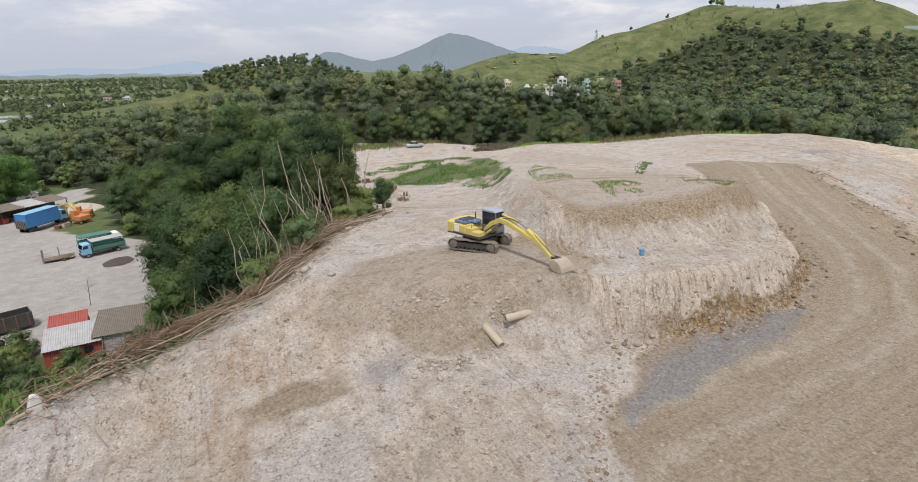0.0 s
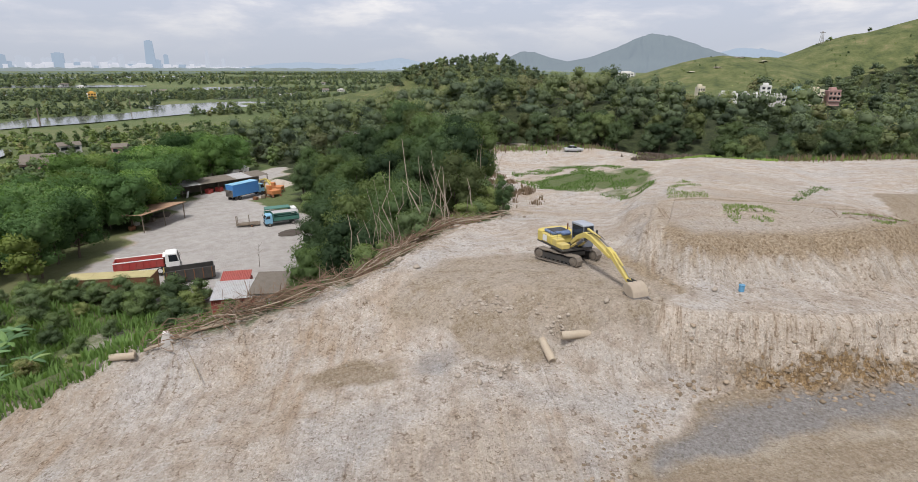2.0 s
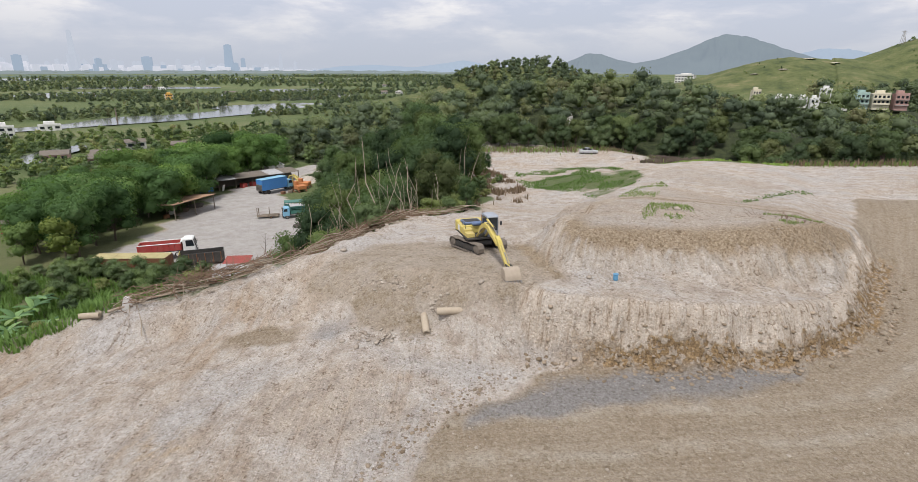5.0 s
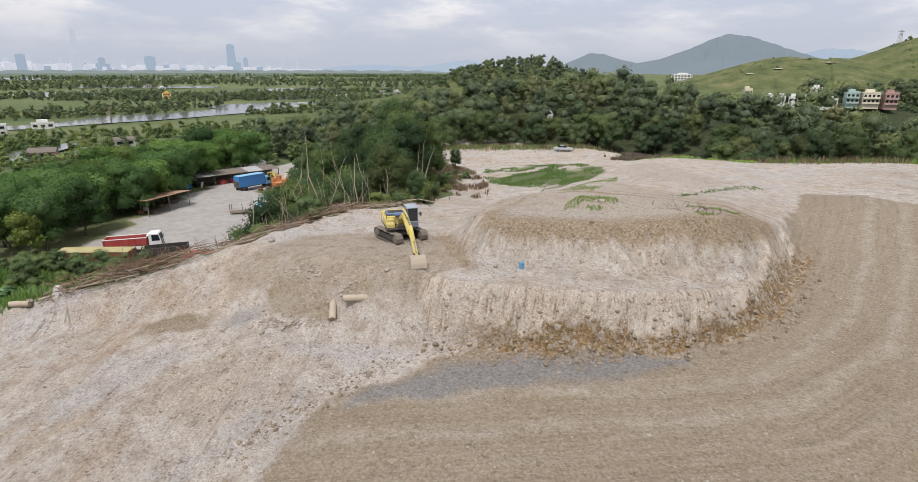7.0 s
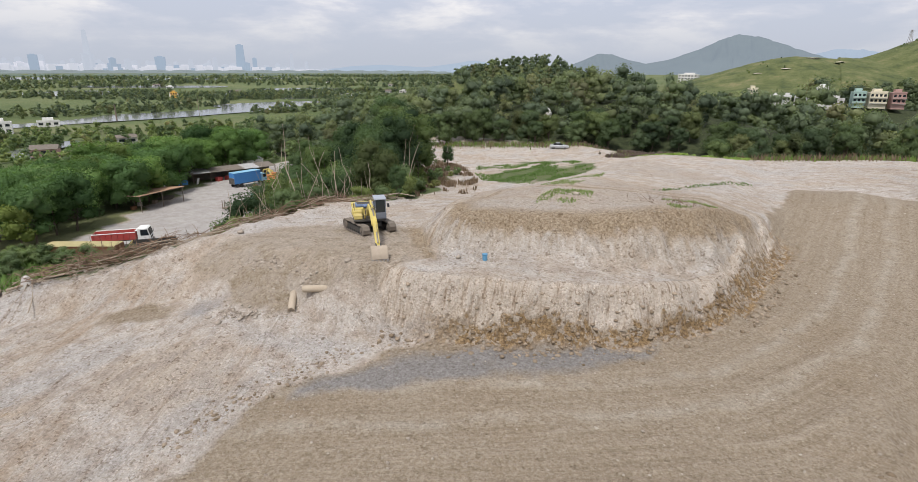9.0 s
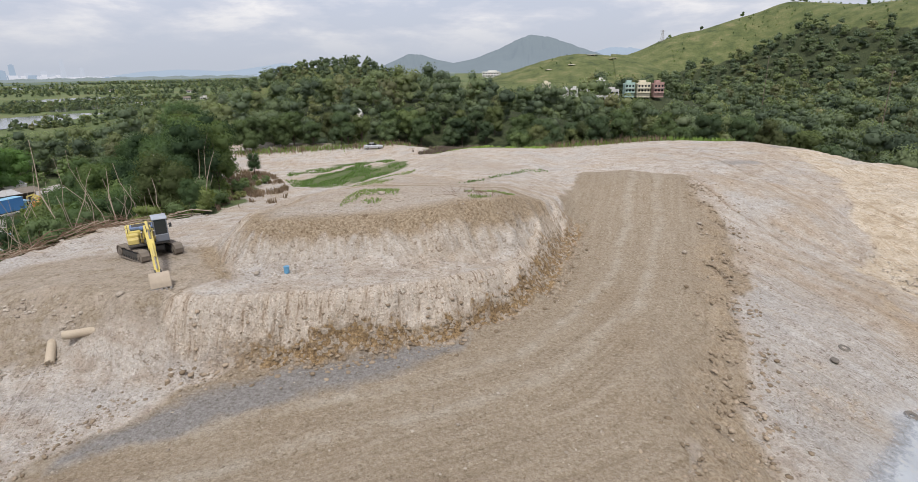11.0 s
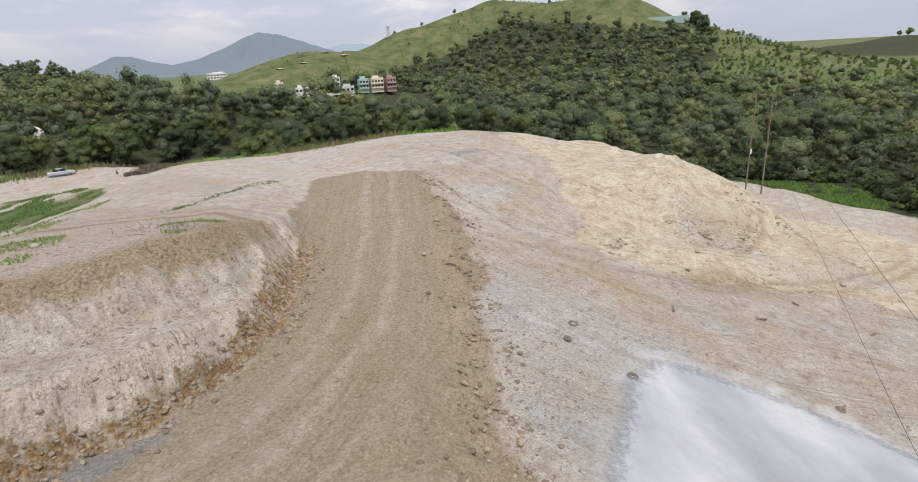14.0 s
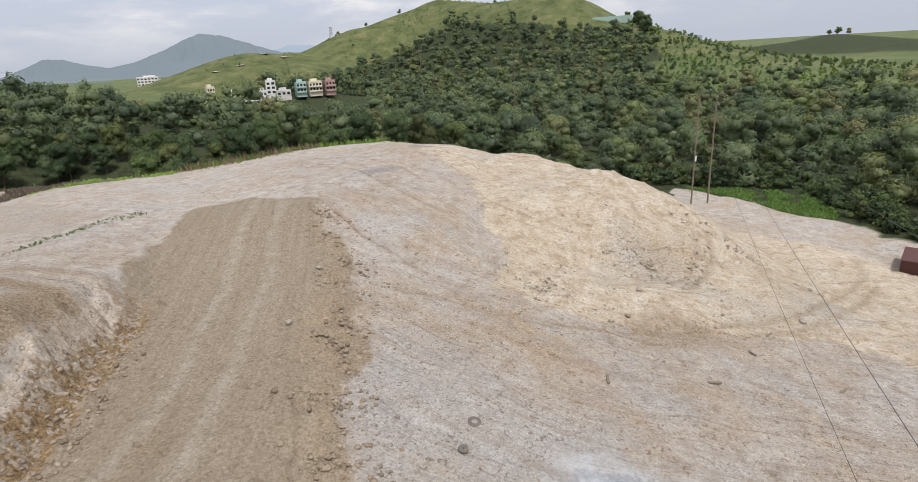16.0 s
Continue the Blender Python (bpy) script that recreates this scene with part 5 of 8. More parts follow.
PALE_LOG = worn("pale clay-stained concrete", (0.50, 0.44, 0.35), (0.36, 0.30, 0.23), 0.85, 0, 0.4)
CONCRETE = worn("pale concrete", (0.58, 0.56, 0.53), (0.38, 0.35, 0.31), 0.85, 0, 0.35)
WALL_WHITE = worn("white house render", (0.70, 0.69, 0.66), (0.50, 0.47, 0.43), 0.8, 0, 0.3, streak=True)
WALL_GREEN = worn("pale green tiled wall", (0.36, 0.49, 0.44), (0.36, 0.43, 0.39), 0.6, 0, 0.25)
WALL_PINK = worn("dull red tiled wall", (0.42, 0.26, 0.23), (0.35, 0.25, 0.22), 0.7, 0, 0.25)
WALL_CREAM = worn("cream house render", (0.68, 0.62, 0.47), (0.5, 0.45, 0.36), 0.8, 0, 0.25)
WALL_ORANGE = worn("orange-yellow house render", (0.72, 0.42, 0.10), (0.5, 0.32, 0.12), 0.8, 0, 0.25)
SILVER = worn("silver car paint", (0.50, 0.52, 0.55), (0.40, 0.38, 0.35), 0.3, 0.5, 0.15)
BLACK_PLASTIC = worn("black plastic", (0.03, 0.03, 0.032), (0.10, 0.09, 0.08), 0.55, 0, 0.2)
BLUE_CAN = worn("blue plastic", (0.10, 0.28, 0.45), (0.2, 0.28, 0.33), 0.5, 0, 0.2)


def glass_material():
    m, t, b = nodes_of("dark window glass")
    b.inputs["Base Color"].default_value = (0.02, 0.025, 0.03, 1)
    b.inputs["Roughness"].default_value = 0.08
    b.inputs["Specular IOR Level"].default_value = 0.6
    n = noise_node(t, 6.0, 3, 0.6)
    link(t, maths(t, "ADD", 0.04, maths(t, "MULTIPLY", n, 0.12)), b.inputs["Roughness"])
    return m


GLASS = glass_material()

# ---- the excavator ----
def track_loop(length, high, wide, y):
    """A crawler belt with ridged shoes round two wheels."""
    r = high / 2
    pts = []
    n_end, n_run = 9, 22
    for i in range(n_run):
        pts.append((-length / 2 + r + (length - high) * i / n_run, 0.0))
    for i in range(n_end):
        a = -math.pi / 2 + math.pi * i / n_end
        pts.append((length / 2 - r + math.cos(a) * r, r + math.sin(a) * r))
    for i in range(n_run):
        f = i / n_run
        pts.append((length / 2 - r - (length - high) * f, high - 0.05 * math.sin(f * math.pi * 3) ** 2))
    for i in range(n_end):
        a = math.pi / 2 + math.pi * i / n_end
        pts.append((-length / 2 + r + math.cos(a) * r, r + math.sin(a) * r))
    bm = bmesh.new()
    cx, cz = 0.0, r
    n = len(pts)
    rings = []
    for i, (u, v) in enumerate(pts):
        ou, ov = pts[(i + 1) % n]
        pu, pv = pts[i - 1]
        d = Vector((ou - pu, ov - pv)).normalized()
        nrm = Vector((d.y, -d.x))
        grow = 0.035 if i % 2 else 0.0
        o = Vector((u, v)) + nrm * grow
        q = Vector((u, v)) - nrm * 0.06
        rings.append([bm.verts.new((o.x, y - wide / 2, o.y)), bm.verts.new((o.x, y + wide / 2, o.y)), bm.verts.new((q.x, y + wide / 2, q.y)), bm.verts.new((q.x, y - wide / 2, q.y))])
    for i in range(n):
        a, b_ = rings[i], rings[(i + 1) % n]
        for j in range(4):
            bm.faces.new((a[j], b_[j], b_[(j + 1) % 4], a[(j + 1) % 4]))
    bmesh.ops.recalc_face_normals(bm, faces=bm.faces[:])
    return bm


def beam(points, lows, highs, y0, y1, bevel=0.03):
    """A welded box beam: stations along x-z with depth below and above."""
    out = [(p[0] + n[0] * h, p[1] + n[1] * h) for p, n, h in points_normals(points, highs, 1)] + [(p[0] - n[0] * h, p[1] - n[1] * h) for p, n, h in points_normals(points, lows, 1)][::-1]
    return prism(out, y0, y1, "y", bevel)


def points_normals(points, depth, s):
    res = []
    for i, p in enumerate(points):
        a, b_ = points[max(0, i - 1)], points[min(len(points) - 1, i + 1)]
        d = Vector((b_[0] - a[0], b_[1] - a[1])).normalized()
        res.append((p, (-d.y, d.x), depth[i]))
    return res


def make_excavator(x, y, heading, slew):
    ex = thing("excavator", pose(x, y, height(x, y) + 0.02, 0, -2, heading), "faded yellow crawler excavator with a blue hood and muddy tracks", "excavator")
    # crawlers
    for s in (-1, 1):
        yy = s * 1.2
        t = part("crawler_track", track_loop(4.15, 0.86, 0.60, yy), DIRTY_TRACK, ex, "muddy steel crawler track")
        t.matrix_basis = pose(0, 0, 0, 0, 0, slew)
        part("track_frame", box((-1.5, yy - 0.2, 0.20), (1.5, yy + 0.2, 0.62), 0.05), DARK_STEEL, t)
        for name, px in (("idler", 1.62), ("sprocket", -1.62)):
            bm = rod((px, yy - 0.27, 0.43), (px, yy + 0.27, 0.43), 0.33, 16, bevel=0.03)
            rod((px, yy - 0.32, 0.43), (px, yy + 0.32, 0.43), 0.13, 10, bm=bm)
            part(name, bm, DIRTY_TRACK, t)
        for k in range(7):
            px = -1.2 + 0.4 * k
            part("roller", rod((px, yy - 0.24, 0.16), (px, yy + 0.24, 0.16), 0.11, 10), DARK_STEEL, t)
    part("carbody", box((-1.0, -0.95, 0.45), (1.0, 0.95, 0.85), 0.06), DARK_STEEL, ex)
    part("turntable", rod((0, 0, 0.82), (0, 0, 1.05), 0.72, 24, bevel=0.03), DARK_STEEL, ex)
    # upper works, turned a little against the tracks
    part("platform", prism([(-2.0, -1.32), (1.35, -1.32), (1.35, 1.32), (-2.0, 1.32)], 1.03, 1.20, "z", 0.03), DARK_STEEL, ex)
    tail = [(-2.72 + 0.30 * (abs(v) / 1.34) ** 3, v) for v in (-1.34, -0.9, -0.45, 0, 0.45, 0.9, 1.34)] + [(-1.75, 1.34), (-1.75, -1.34)]
    part("counterweight", prism(tail, 1.10, 1.98, "z", 0.07), DIGGER_YELLOW, ex, "yellow counterweight with dark lower lip")
    part("tail_lip", prism([(u - 0.01, v) for u, v in tail[:7]] + [(-1.9, 1.30), (-1.9, -1.30)], 1.02, 1.13, "z", 0.02), DARK_STEEL, ex)
    body = part("engine_housing", box((-1.76, -1.33, 1.20), (-0.25, 1.33, 1.86), 0.05), DIGGER_YELLOW, ex)
    hood = part("hood", box((-1.90, -1.05, 1.86), (-0.55, 0.55, 2.10), 0.07), BLUE_HOOD, ex, "dull blue engine hood")
    for k in range(5):
        part("louvre", box((-1.70 + 0.22 * k, -0.9, 2.10), (-1.58 + 0.22 * k, 0.4, 2.125), 0.006), DARK_STEEL, hood)
    part("exhaust", rod((-1.35, 0.78, 1.86), (-1.35, 0.78, 2.45), 0.06, 10), RUSTY, ex)
    part("fuel_tank", box((-0.24, -1.32, 1.20), (0.45, -0.55, 1.78), 0.06), DIGGER_YELLOW, ex)
    part("tool_box", box((0.46, -1.30, 1.20), (1.25, -0.60, 1.58), 0.05), DIGGER_YELLOW, ex)
    part("side_door", box((-1.55, -1.345, 1.30), (-0.95, -1.325, 1.78), 0.01), WHITE_PAINT, ex, "white door panel")
    part("side_door", box((-0.90, -1.345, 1.30), (-0.30, -1.325, 1.78), 0.01), DIGGER_YELLOW, ex)
    rail = rod((-0.6, -1.2, 1.86), (-0.6, -1.2, 2.25), 0.02, 6)
    rod((0.35, -1.2, 1.78), (0.35, -1.2, 2.25), 0.02, 6, bm=rail)
    rod((-0.6, -1.2, 2.25), (0.35, -1.2, 2.25), 0.02, 6, bm=rail)
    part("handrail", rail, DARK_STEEL, ex)
    part("tarpaulin", box((-0.50, -0.45, 1.84), (-0.05, 0.35, 2.18), 0.12), BLUE_HOOD, ex, "crumpled blue tarpaulin")
    # cab on the left
    cab = part("cab", box((-0.18, 0.42, 1.20), (1.42, 1.34, 1.72), 0.04), CAB_GREY, ex, "blue-grey steel cab with dark windows")
    part("cab_roof", prism([(-0.22, 2.78), (-0.22, 2.90), (-0.10, 2.96), (1.20, 2.96), (1.34, 2.86), (1.34, 2.78)], 0.38, 1.38, "y", 0.03), CAB_ROOF, cab, "light blue-grey cab roof")
    for px, py in ((-0.14, 0.46), (-0.14, 1.30), (1.34, 0.46), (1.34, 1.30), (0.55, 1.32)):
        part("cab_post", box((px - 0.045, py - 0.035, 1.70), (px + 0.045, py + 0.035, 2.80), 0.012), CAB_GREY, cab)
    part("window_pane", box((1.345, 0.50, 1.74), (1.365, 1.26, 2.76), 0.0), GLASS, cab)
    part("window_pane", box((-0.165, 0.50, 1.74), (-0.145, 1.26, 2.76), 0.0), GLASS, cab)
    part("window_pane", box((-0.08, 1.30, 1.74), (0.50, 1.32, 2.76), 0.0), GLASS, cab)
    part("window_pane", box((0.60, 1.30, 1.74), (1.30, 1.32, 2.76), 0.0), GLASS, cab)
    part("window_pane", box((-0.08, 0.435, 1.74), (1.30, 0.455, 2.76), 0.0), GLASS, cab)
    part("seat", box((0.10, 0.62, 1.72), (0.62, 1.10, 2.30), 0.10), BLACK_PLASTIC, cab)
    part("mirror", box((1.50, 1.42, 2.20), (1.56, 1.60, 2.52), 0.02), BLACK_PLASTIC, cab)
    part("mirror_arm", rod((1.36, 1.32, 2.35), (1.53, 1.50, 2.35), 0.015, 6), BLACK_PLASTIC, cab)
    # boom, stick and bucket
    pts = [(0.70, 1.48), (1.5, 2.14), (2.45, 2.56), (3.15, 2.50), (4.35, 2.10), (5.5, 1.72)]
    boom = part("boom", beam(pts, [0.13, 0.17, 0.22, 0.21, 0.16, 0.12], [0.13, 0.16, 0.19, 0.18, 0.15, 0.12], -0.24, 0.20), DIGGER_YELLOW, ex, "bent yellow boom")
    for yy in (-0.40, 0.36):
        cyl = rod((0.95, yy, 1.22), (1.75, yy, 1.75), 0.09, 12)
        part("boom_cylinder", cyl, DIGGER_YELLOW, ex)
        part("piston_rod", rod((1.7, yy, 1.72), (2.5, yy, 2.30), 0.05, 10), STEEL, ex)
    part("arm_cylinder", rod((2.6, -0.02, 3.00), (4.1, -0.02, 2.70), 0.09, 12), DIGGER_YELLOW, boom)
    part("piston_rod", rod((4.0, -0.02, 2.72), (5.15, -0.02, 2.32), 0.05, 10), STEEL, boom)
    for k, dy in enumerate((-0.12, 0.10)):
        hose = bmesh.new()
        prev = None
        for i in range(13):
            f = i / 12
            q = (1.2 + 3.2 * f, dy, 1.86 + 0.98 * math.sin(f * 2.2))
            if prev:
                rod(prev, q, 0.025, 6, bm=hose)
            prev = q
        part("hose", hose, BLACK_PLASTIC, boom)
    stick = [(5.05, 2.25), (5.55, 1.92), (6.45, 1.30), (7.80, 0.42)]
    arm = part("stick", beam(stick, [0.09, 0.19, 0.17, 0.10], [0.10, 0.19, 0.15, 0.09], -0.19, 0.15), DIGGER_YELLOW, ex, "straight yellow stick")
    part("bucket_cylinder", rod((5.75, -0.02, 2.12), (6.75, -0.02, 1.45), 0.075, 12), DIGGER_YELLOW, arm)
    part("piston_rod", rod((6.7, -0.02, 1.48), (7.55, -0.02, 0.86), 0.045, 10), STEEL, arm)
    link_ = box((7.45, -0.22, 0.66), (8.05, -0.14, 0.82), 0.02)
    box((7.45, 0.10, 0.66), (8.05, 0.18, 0.82), 0.02, bm=link_)
    part("bucket_link", link_, DARK_STEEL, arm)
    def near_pin(pts_):
        return [(7.75 + (u - 7.75) * 0.92, 0.42 + (v - 0.42) * 0.86) for u, v in pts_]

    shell = near_pin([(7.70, 0.72), (8.05, 0.85), (8.45, 0.70), (8.78, 0.28), (8.90, -0.14), (8.55, -0.16), (8.10, -0.20), (7.72, 0.05), (7.58, 0.38)])
    bucket = part("bucket", prism(shell, -0.62, 0.58, "y", 0.05), BUCKET_GREY, ex, "mud-dried steel digging bucket")
    part("bucket_lip", box((8.25, -0.64, -0.10), (8.78, 0.60, -0.04), 0.02), STEEL, bucket)
    for k in range(5):
        yy = -0.52 + 0.25 * k
        part("tooth", prism(near_pin([(8.86, -0.24), (9.20, -0.22), (8.86, -0.10)]), yy - 0.06, yy + 0.06, "y", 0.01), STEEL, bucket)
    ex.matrix_basis = ex.matrix_basis @ Matrix.Scale(0.95, 4)
    return ex


make_excavator(1.6, 40.3, -46.0, 20.0)

# ---- loose things on the site ----


def rock_shapes():
    shapes = []
    for k in range(6):
        b = bmesh.new()
        bmesh.ops.create_icosphere(b, subdivisions=1, radius=1.0)
        rr = random.Random(40 + k)
        sx, sy, sz = rr.uniform(0.75, 1.25), rr.uniform(0.7, 1.1), rr.uniform(0.45, 0.8)
        for v in b.verts:
            f = rr.uniform(0.60, 1.22)
            v.co = Vector((v.co.x * sx * f, v.co.y * sy * f, v.co.z * sz * f))
        b.verts.ensure_lookup_table()
        shapes.append((np.array([v.co for v in b.verts]), np.array([[v.index for v in f.verts] for f in b.faces])))
        b.free()
    return shapes


ROCKS = rock_shapes()


def stones(name, x, y, size, mat, seed, label, sink=0.25):
    """A spread of loose stones in one mesh."""
    rng = np.random.default_rng(seed)
    z = ground(x, y)
    vs, fs, k = [], [], 0
    for i in range(len(x)):
        v, f = ROCKS[i % 6]
        a = rng.uniform(0, 6.3)
        c, s = math.cos(a), math.sin(a)
        r = np.array([[c, -s, 0], [s, c, 0], [0, 0, 1]])
        vs.append((v @ r.T) * size[i] + (x[i], y[i], z[i] + size[i] * (0.3 - sink)))
        fs.append(f + k)
        k += len(v)
    me = mesh_from(name, np.concatenate(vs), np.concatenate(fs), [mat])
    return tagged(new(name, me), label, "stones", kind="stuff")


def rock_material(name, a, b_):
    m, t, b = nodes_of(name)
    geo = t.nodes.new("ShaderNodeNewGeometry")
    n = noise_node(t, 6.0, 5, 0.65)
    c = ramp(t, geo.outputs["Random Per Island"], [(0.0, a), (1.0, b_)])
    c = mixed(t, n, mixed(t, 1.0, c, (0.72, 0.70, 0.68), "MULTIPLY"), mixed(t, 1.0, c, (1.15, 1.15, 1.15), "MULTIPLY"))
    link(t, c, b.inputs["Base Color"])
    b.inputs["Roughness"].default_value = 0.92
    bump(t, b, n, 0.6, 0.05)
    return m


PALE_ROCK = rock_material("pale broken stone", (0.25, 0.205, 0.16), (0.44, 0.39, 0.33))
CLAY_CLOD = rock_material("brown clay clods", (0.17, 0.125, 0.08), (0.36, 0.29, 0.215))


def along(line, n, spread, rng):
    line = np.array(line, float)
    seg = np.linalg.norm(np.diff(line, axis=0), axis=1)
    s = np.r_[0, np.cumsum(seg)]
    u = rng.uniform(0, s[-1], n)
    return np.interp(u, s, line[:, 0]) + rng.normal(0, spread, n), np.interp(u, s, line[:, 1]) + rng.normal(0, spread, n)


def small_sizes(rng, n, lo, hi, power=3.0):
    return lo + (hi - lo) * rng.uniform(0, 1, n) ** power


rr0 = np.random.default_rng(77)
x, y = along(((9, 30.6), (13.5, 32.6), (17, 34.2), (20.8, 36.4), (24.2, 38.9), (27.4, 43.0), (29.4, 47), (30.2, 51.5), (31.5, 59)), 1700, 0.8, rr0)
stones("wall_foot_clods", x, y, small_sizes(rr0, 1700, 0.03, 0.25, 4), CLAY_CLOD, 1, "brown clods crumbled along the wall foot")
x, y = along(((44.6, 77), (45.2, 66), (44.8, 58), (42.2, 49), (41.2, 42), (40.4, 35.5), (37.4, 29), (34.2, 22)), 3400, 1.3, rr0)
stones("shoulder_clods", x, y, small_sizes(rr0, 3400, 0.03, 0.24, 4), CLAY_CLOD, 2, "brown clods and stones along the road shoulder")
x, y = along(((7.4, 18), (7.3, 22), (8.0, 26), (9.2, 29)), 420, 0.55, rr0)
stones("road_edge_clods", x, y, small_sizes(rr0, 420, 0.03, 0.18, 4), CLAY_CLOD, 3, "dark clods on the road's edge")
x, y = along(((-4.4, 31.2), (-3.3, 32.2), (0.9, 32.8), (3.0, 32.0), (3.8, 30.4), (2.2, 29.2), (-0.6, 28.1), (-2.6, 29.2)), 520, 0.38, rr0)
stones("fan_stones", x, y, small_sizes(rr0, 520, 0.03, 0.20), PALE_ROCK, 4, "pale stones round the clay fan")
x, y = along(((-24, 24.4), (-15, 30.8), (-11.8, 35.8), (-11.6, 42), (-12, 46), (-10, 54), (-9, 62)), 900, 0.8, rr0)
stones("rim_stones", x, y, small_sizes(rr0, 900, 0.03, 0.30, 4), PALE_ROCK, 5, "pale broken stones along the rim")
x, y = rr0.uniform(-22, 33, 5200), rr0.uniform(14, 64, 5200)
keep = (offset(RIM, x, y) < -1)
stones("site_stones", x[keep], y[keep], small_sizes(rr0, int(keep.sum()), 0.02, 0.13, 5), PALE_ROCK, 6, "small pale stones strewn over bare earth")
x, y = rr0.uniform(33, 96, 5200), rr0.uniform(20, 92, 5200)
keep = (offset(EAST_FOOT, x, y) > 4) & (y < 100 - 0.1 * x)
stones("flank_stones", x[keep], y[keep], small_sizes(rr0, int(keep.sum()), 0.02, 0.13, 5), PALE_ROCK, 7, "small stones on the graded flank")
x, y = along(((52, 68), (58, 64.5), (64, 60), (70, 58.5), (78, 55)), 700, 1.3, rr0)
stones("berm_stones", x, y, small_sizes(rr0, 700, 0.03, 0.24, 4), PALE_ROCK, 8, "broken stone tipped along a low berm")
x, y = along(((8, 38.6), (9.4, 37.6), (12, 38.4), (15.6, 41.0), (19, 42.3), (23.2, 44.7), (27, 47.6)), 520, 0.6, rr0)
stones("bench_stones", x, y, small_sizes(rr0, 520, 0.03, 0.18, 4), PALE_ROCK, 9, "stones fallen on the bench below the upper cut")
x, y = along(((84, 72), (88, 66), (92, 62), (96, 64)), 260, 1.0, rr0)
stones("mound_foot_stones", x, y, small_sizes(rr0, 260, 0.05, 0.35), PALE_ROCK, 10, "stones at the foot of the sand mound")


x, y = rr0.normal(75.5, 3.2, 900), rr0.normal(65.0, 2.6, 900)
stones("mound_rubble", x, y, small_sizes(rr0, 900, 0.03, 0.26, 4), PALE_ROCK, 11, "tan rubble tipped on the sand mound")
x, y = rr0.normal(60, 6, 900), rr0.normal(62, 3.0, 900)
stones("flank_gravel", x, y, small_sizes(rr0, 900, 0.03, 0.17, 4), PALE_ROCK, 12, "broken grey gravel strewn across the flank")


def boulder(x, y, r, k, mat, label):
    v, f = ROCKS[k % 6]
    me = mesh_from("boulder", v * r, f, [mat])
    ob = new("boulder", me)
    ob.matrix_basis = pose(x, y, height(x, y) + r * 0.28, 0, 0, 57 * k)
    return tagged(ob, label, "boulder", "boulders on the site")


for k, (bx, by, br) in enumerate(((14.8, 52, 0.38), (-1.7, 27.3, 0.28), (-0.3, 27.0, 0.33), (42.8, 63.8, 0.35), (40.2, 56, 0.30), (69.6, 60.7, 0.45),
                                  (58.5, 65, 0.4), (83.6, 55.8, 0.45), (74, 52, 0.4), (66, 57, 0.35), (-11.5, 38.5, 0.5), (-11.2, 44, 0.45), (-8.7, 36, 0.35), (-10.6, 48.5, 0.5), (5.5, 33.2, 0.3), (-13, 34.2, 0.4), (11.5, 37.6, 0.26))):
    boulder(bx, by, br, k, PALE_ROCK if k != 9 else CLAY_CLOD, "pale broken boulder half sunk in bare earth")


STAINED_PILE = worn("clay-stained concrete", (0.40, 0.335, 0.255), (0.30, 0.235, 0.165), 0.9, amount=0.6, grain=9, relief=0.012)


def pipe_piece(x, y, turn, length, r, label, tilt=0.0):
    b = bmesh.new()
    n = 18
    rr = random.Random(int(x * 10))
    rings = []
    for q, u in ((r, -length / 2), (r * 1.02, -length / 4), (r, length / 4), (r, length / 2), (r * 0.72, length / 2), (r * 0.70, length / 2 - 0.06), (0.01, length / 2 - 0.07), (0.01, -length / 2 + 0.07), (r * 0.70, -length / 2 + 0.06), (r * 0.72, -length / 2)):
        rings.append([b.verts.new((u + rr.uniform(-0.03, 0.03), math.cos(a) * q, math.sin(a) * q)) for a in (2 * math.pi * i / n for i in range(n))])
    for i in range(len(rings)):
        a, c = rings[i], rings[(i + 1) % len(rings)]
        for j in range(n):
            b.faces.new((a[j], c[j], c[(j + 1) % n], a[(j + 1) % n]))
    bmesh.ops.recalc_face_normals(b, faces=b.faces[:])
    ob = part("pile_stub", b, STAINED_PILE)
    ob.matrix_basis = pose(x, y, height(x, y) + r * 0.8, 0, tilt, turn)
    return tagged(ob, label, "pipe", "pieces of concrete pile")


pipe_piece(2.6, 30.7, 128, 1.7, 0.24, "short clay-stained concrete pile lying on the slope", -20)
pipe_piece(4.1, 31.4, 26, 1.7, 0.24, "short clay-stained concrete pile beside another", -3)
pipe_piece(-24.4, 23.4, 35, 1.5, 0.24, "stub of concrete pile on the rim")

blk = bmesh.new()
bmesh.ops.create_cube(blk, size=1.0)
for v, q in zip(blk.verts, ((-0.55, -0.4, -0.1), (-0.2, -0.25, 1.05), (-0.6, 0.45, -0.1), (-0.25, 0.3, 0.95), (0.6, -0.45, -0.1), (0.15, -0.3, 1.1), (0.55, 0.4, -0.1), (0.1, 0.25, 0.9))):
    v.co = Vector(q)
bmesh.ops.bevel(blk, geom=blk.edges[:], offset=0.05, segments=1, affect="EDGES")
block = part("concrete_block", blk, CONCRETE)
block.matrix_basis = pose(-22.8, 25.7, height(-22.8, 25.7) - 0.1, 8, 0, 40)
tagged(block, "broken white concrete block standing on the rim", "concrete block")


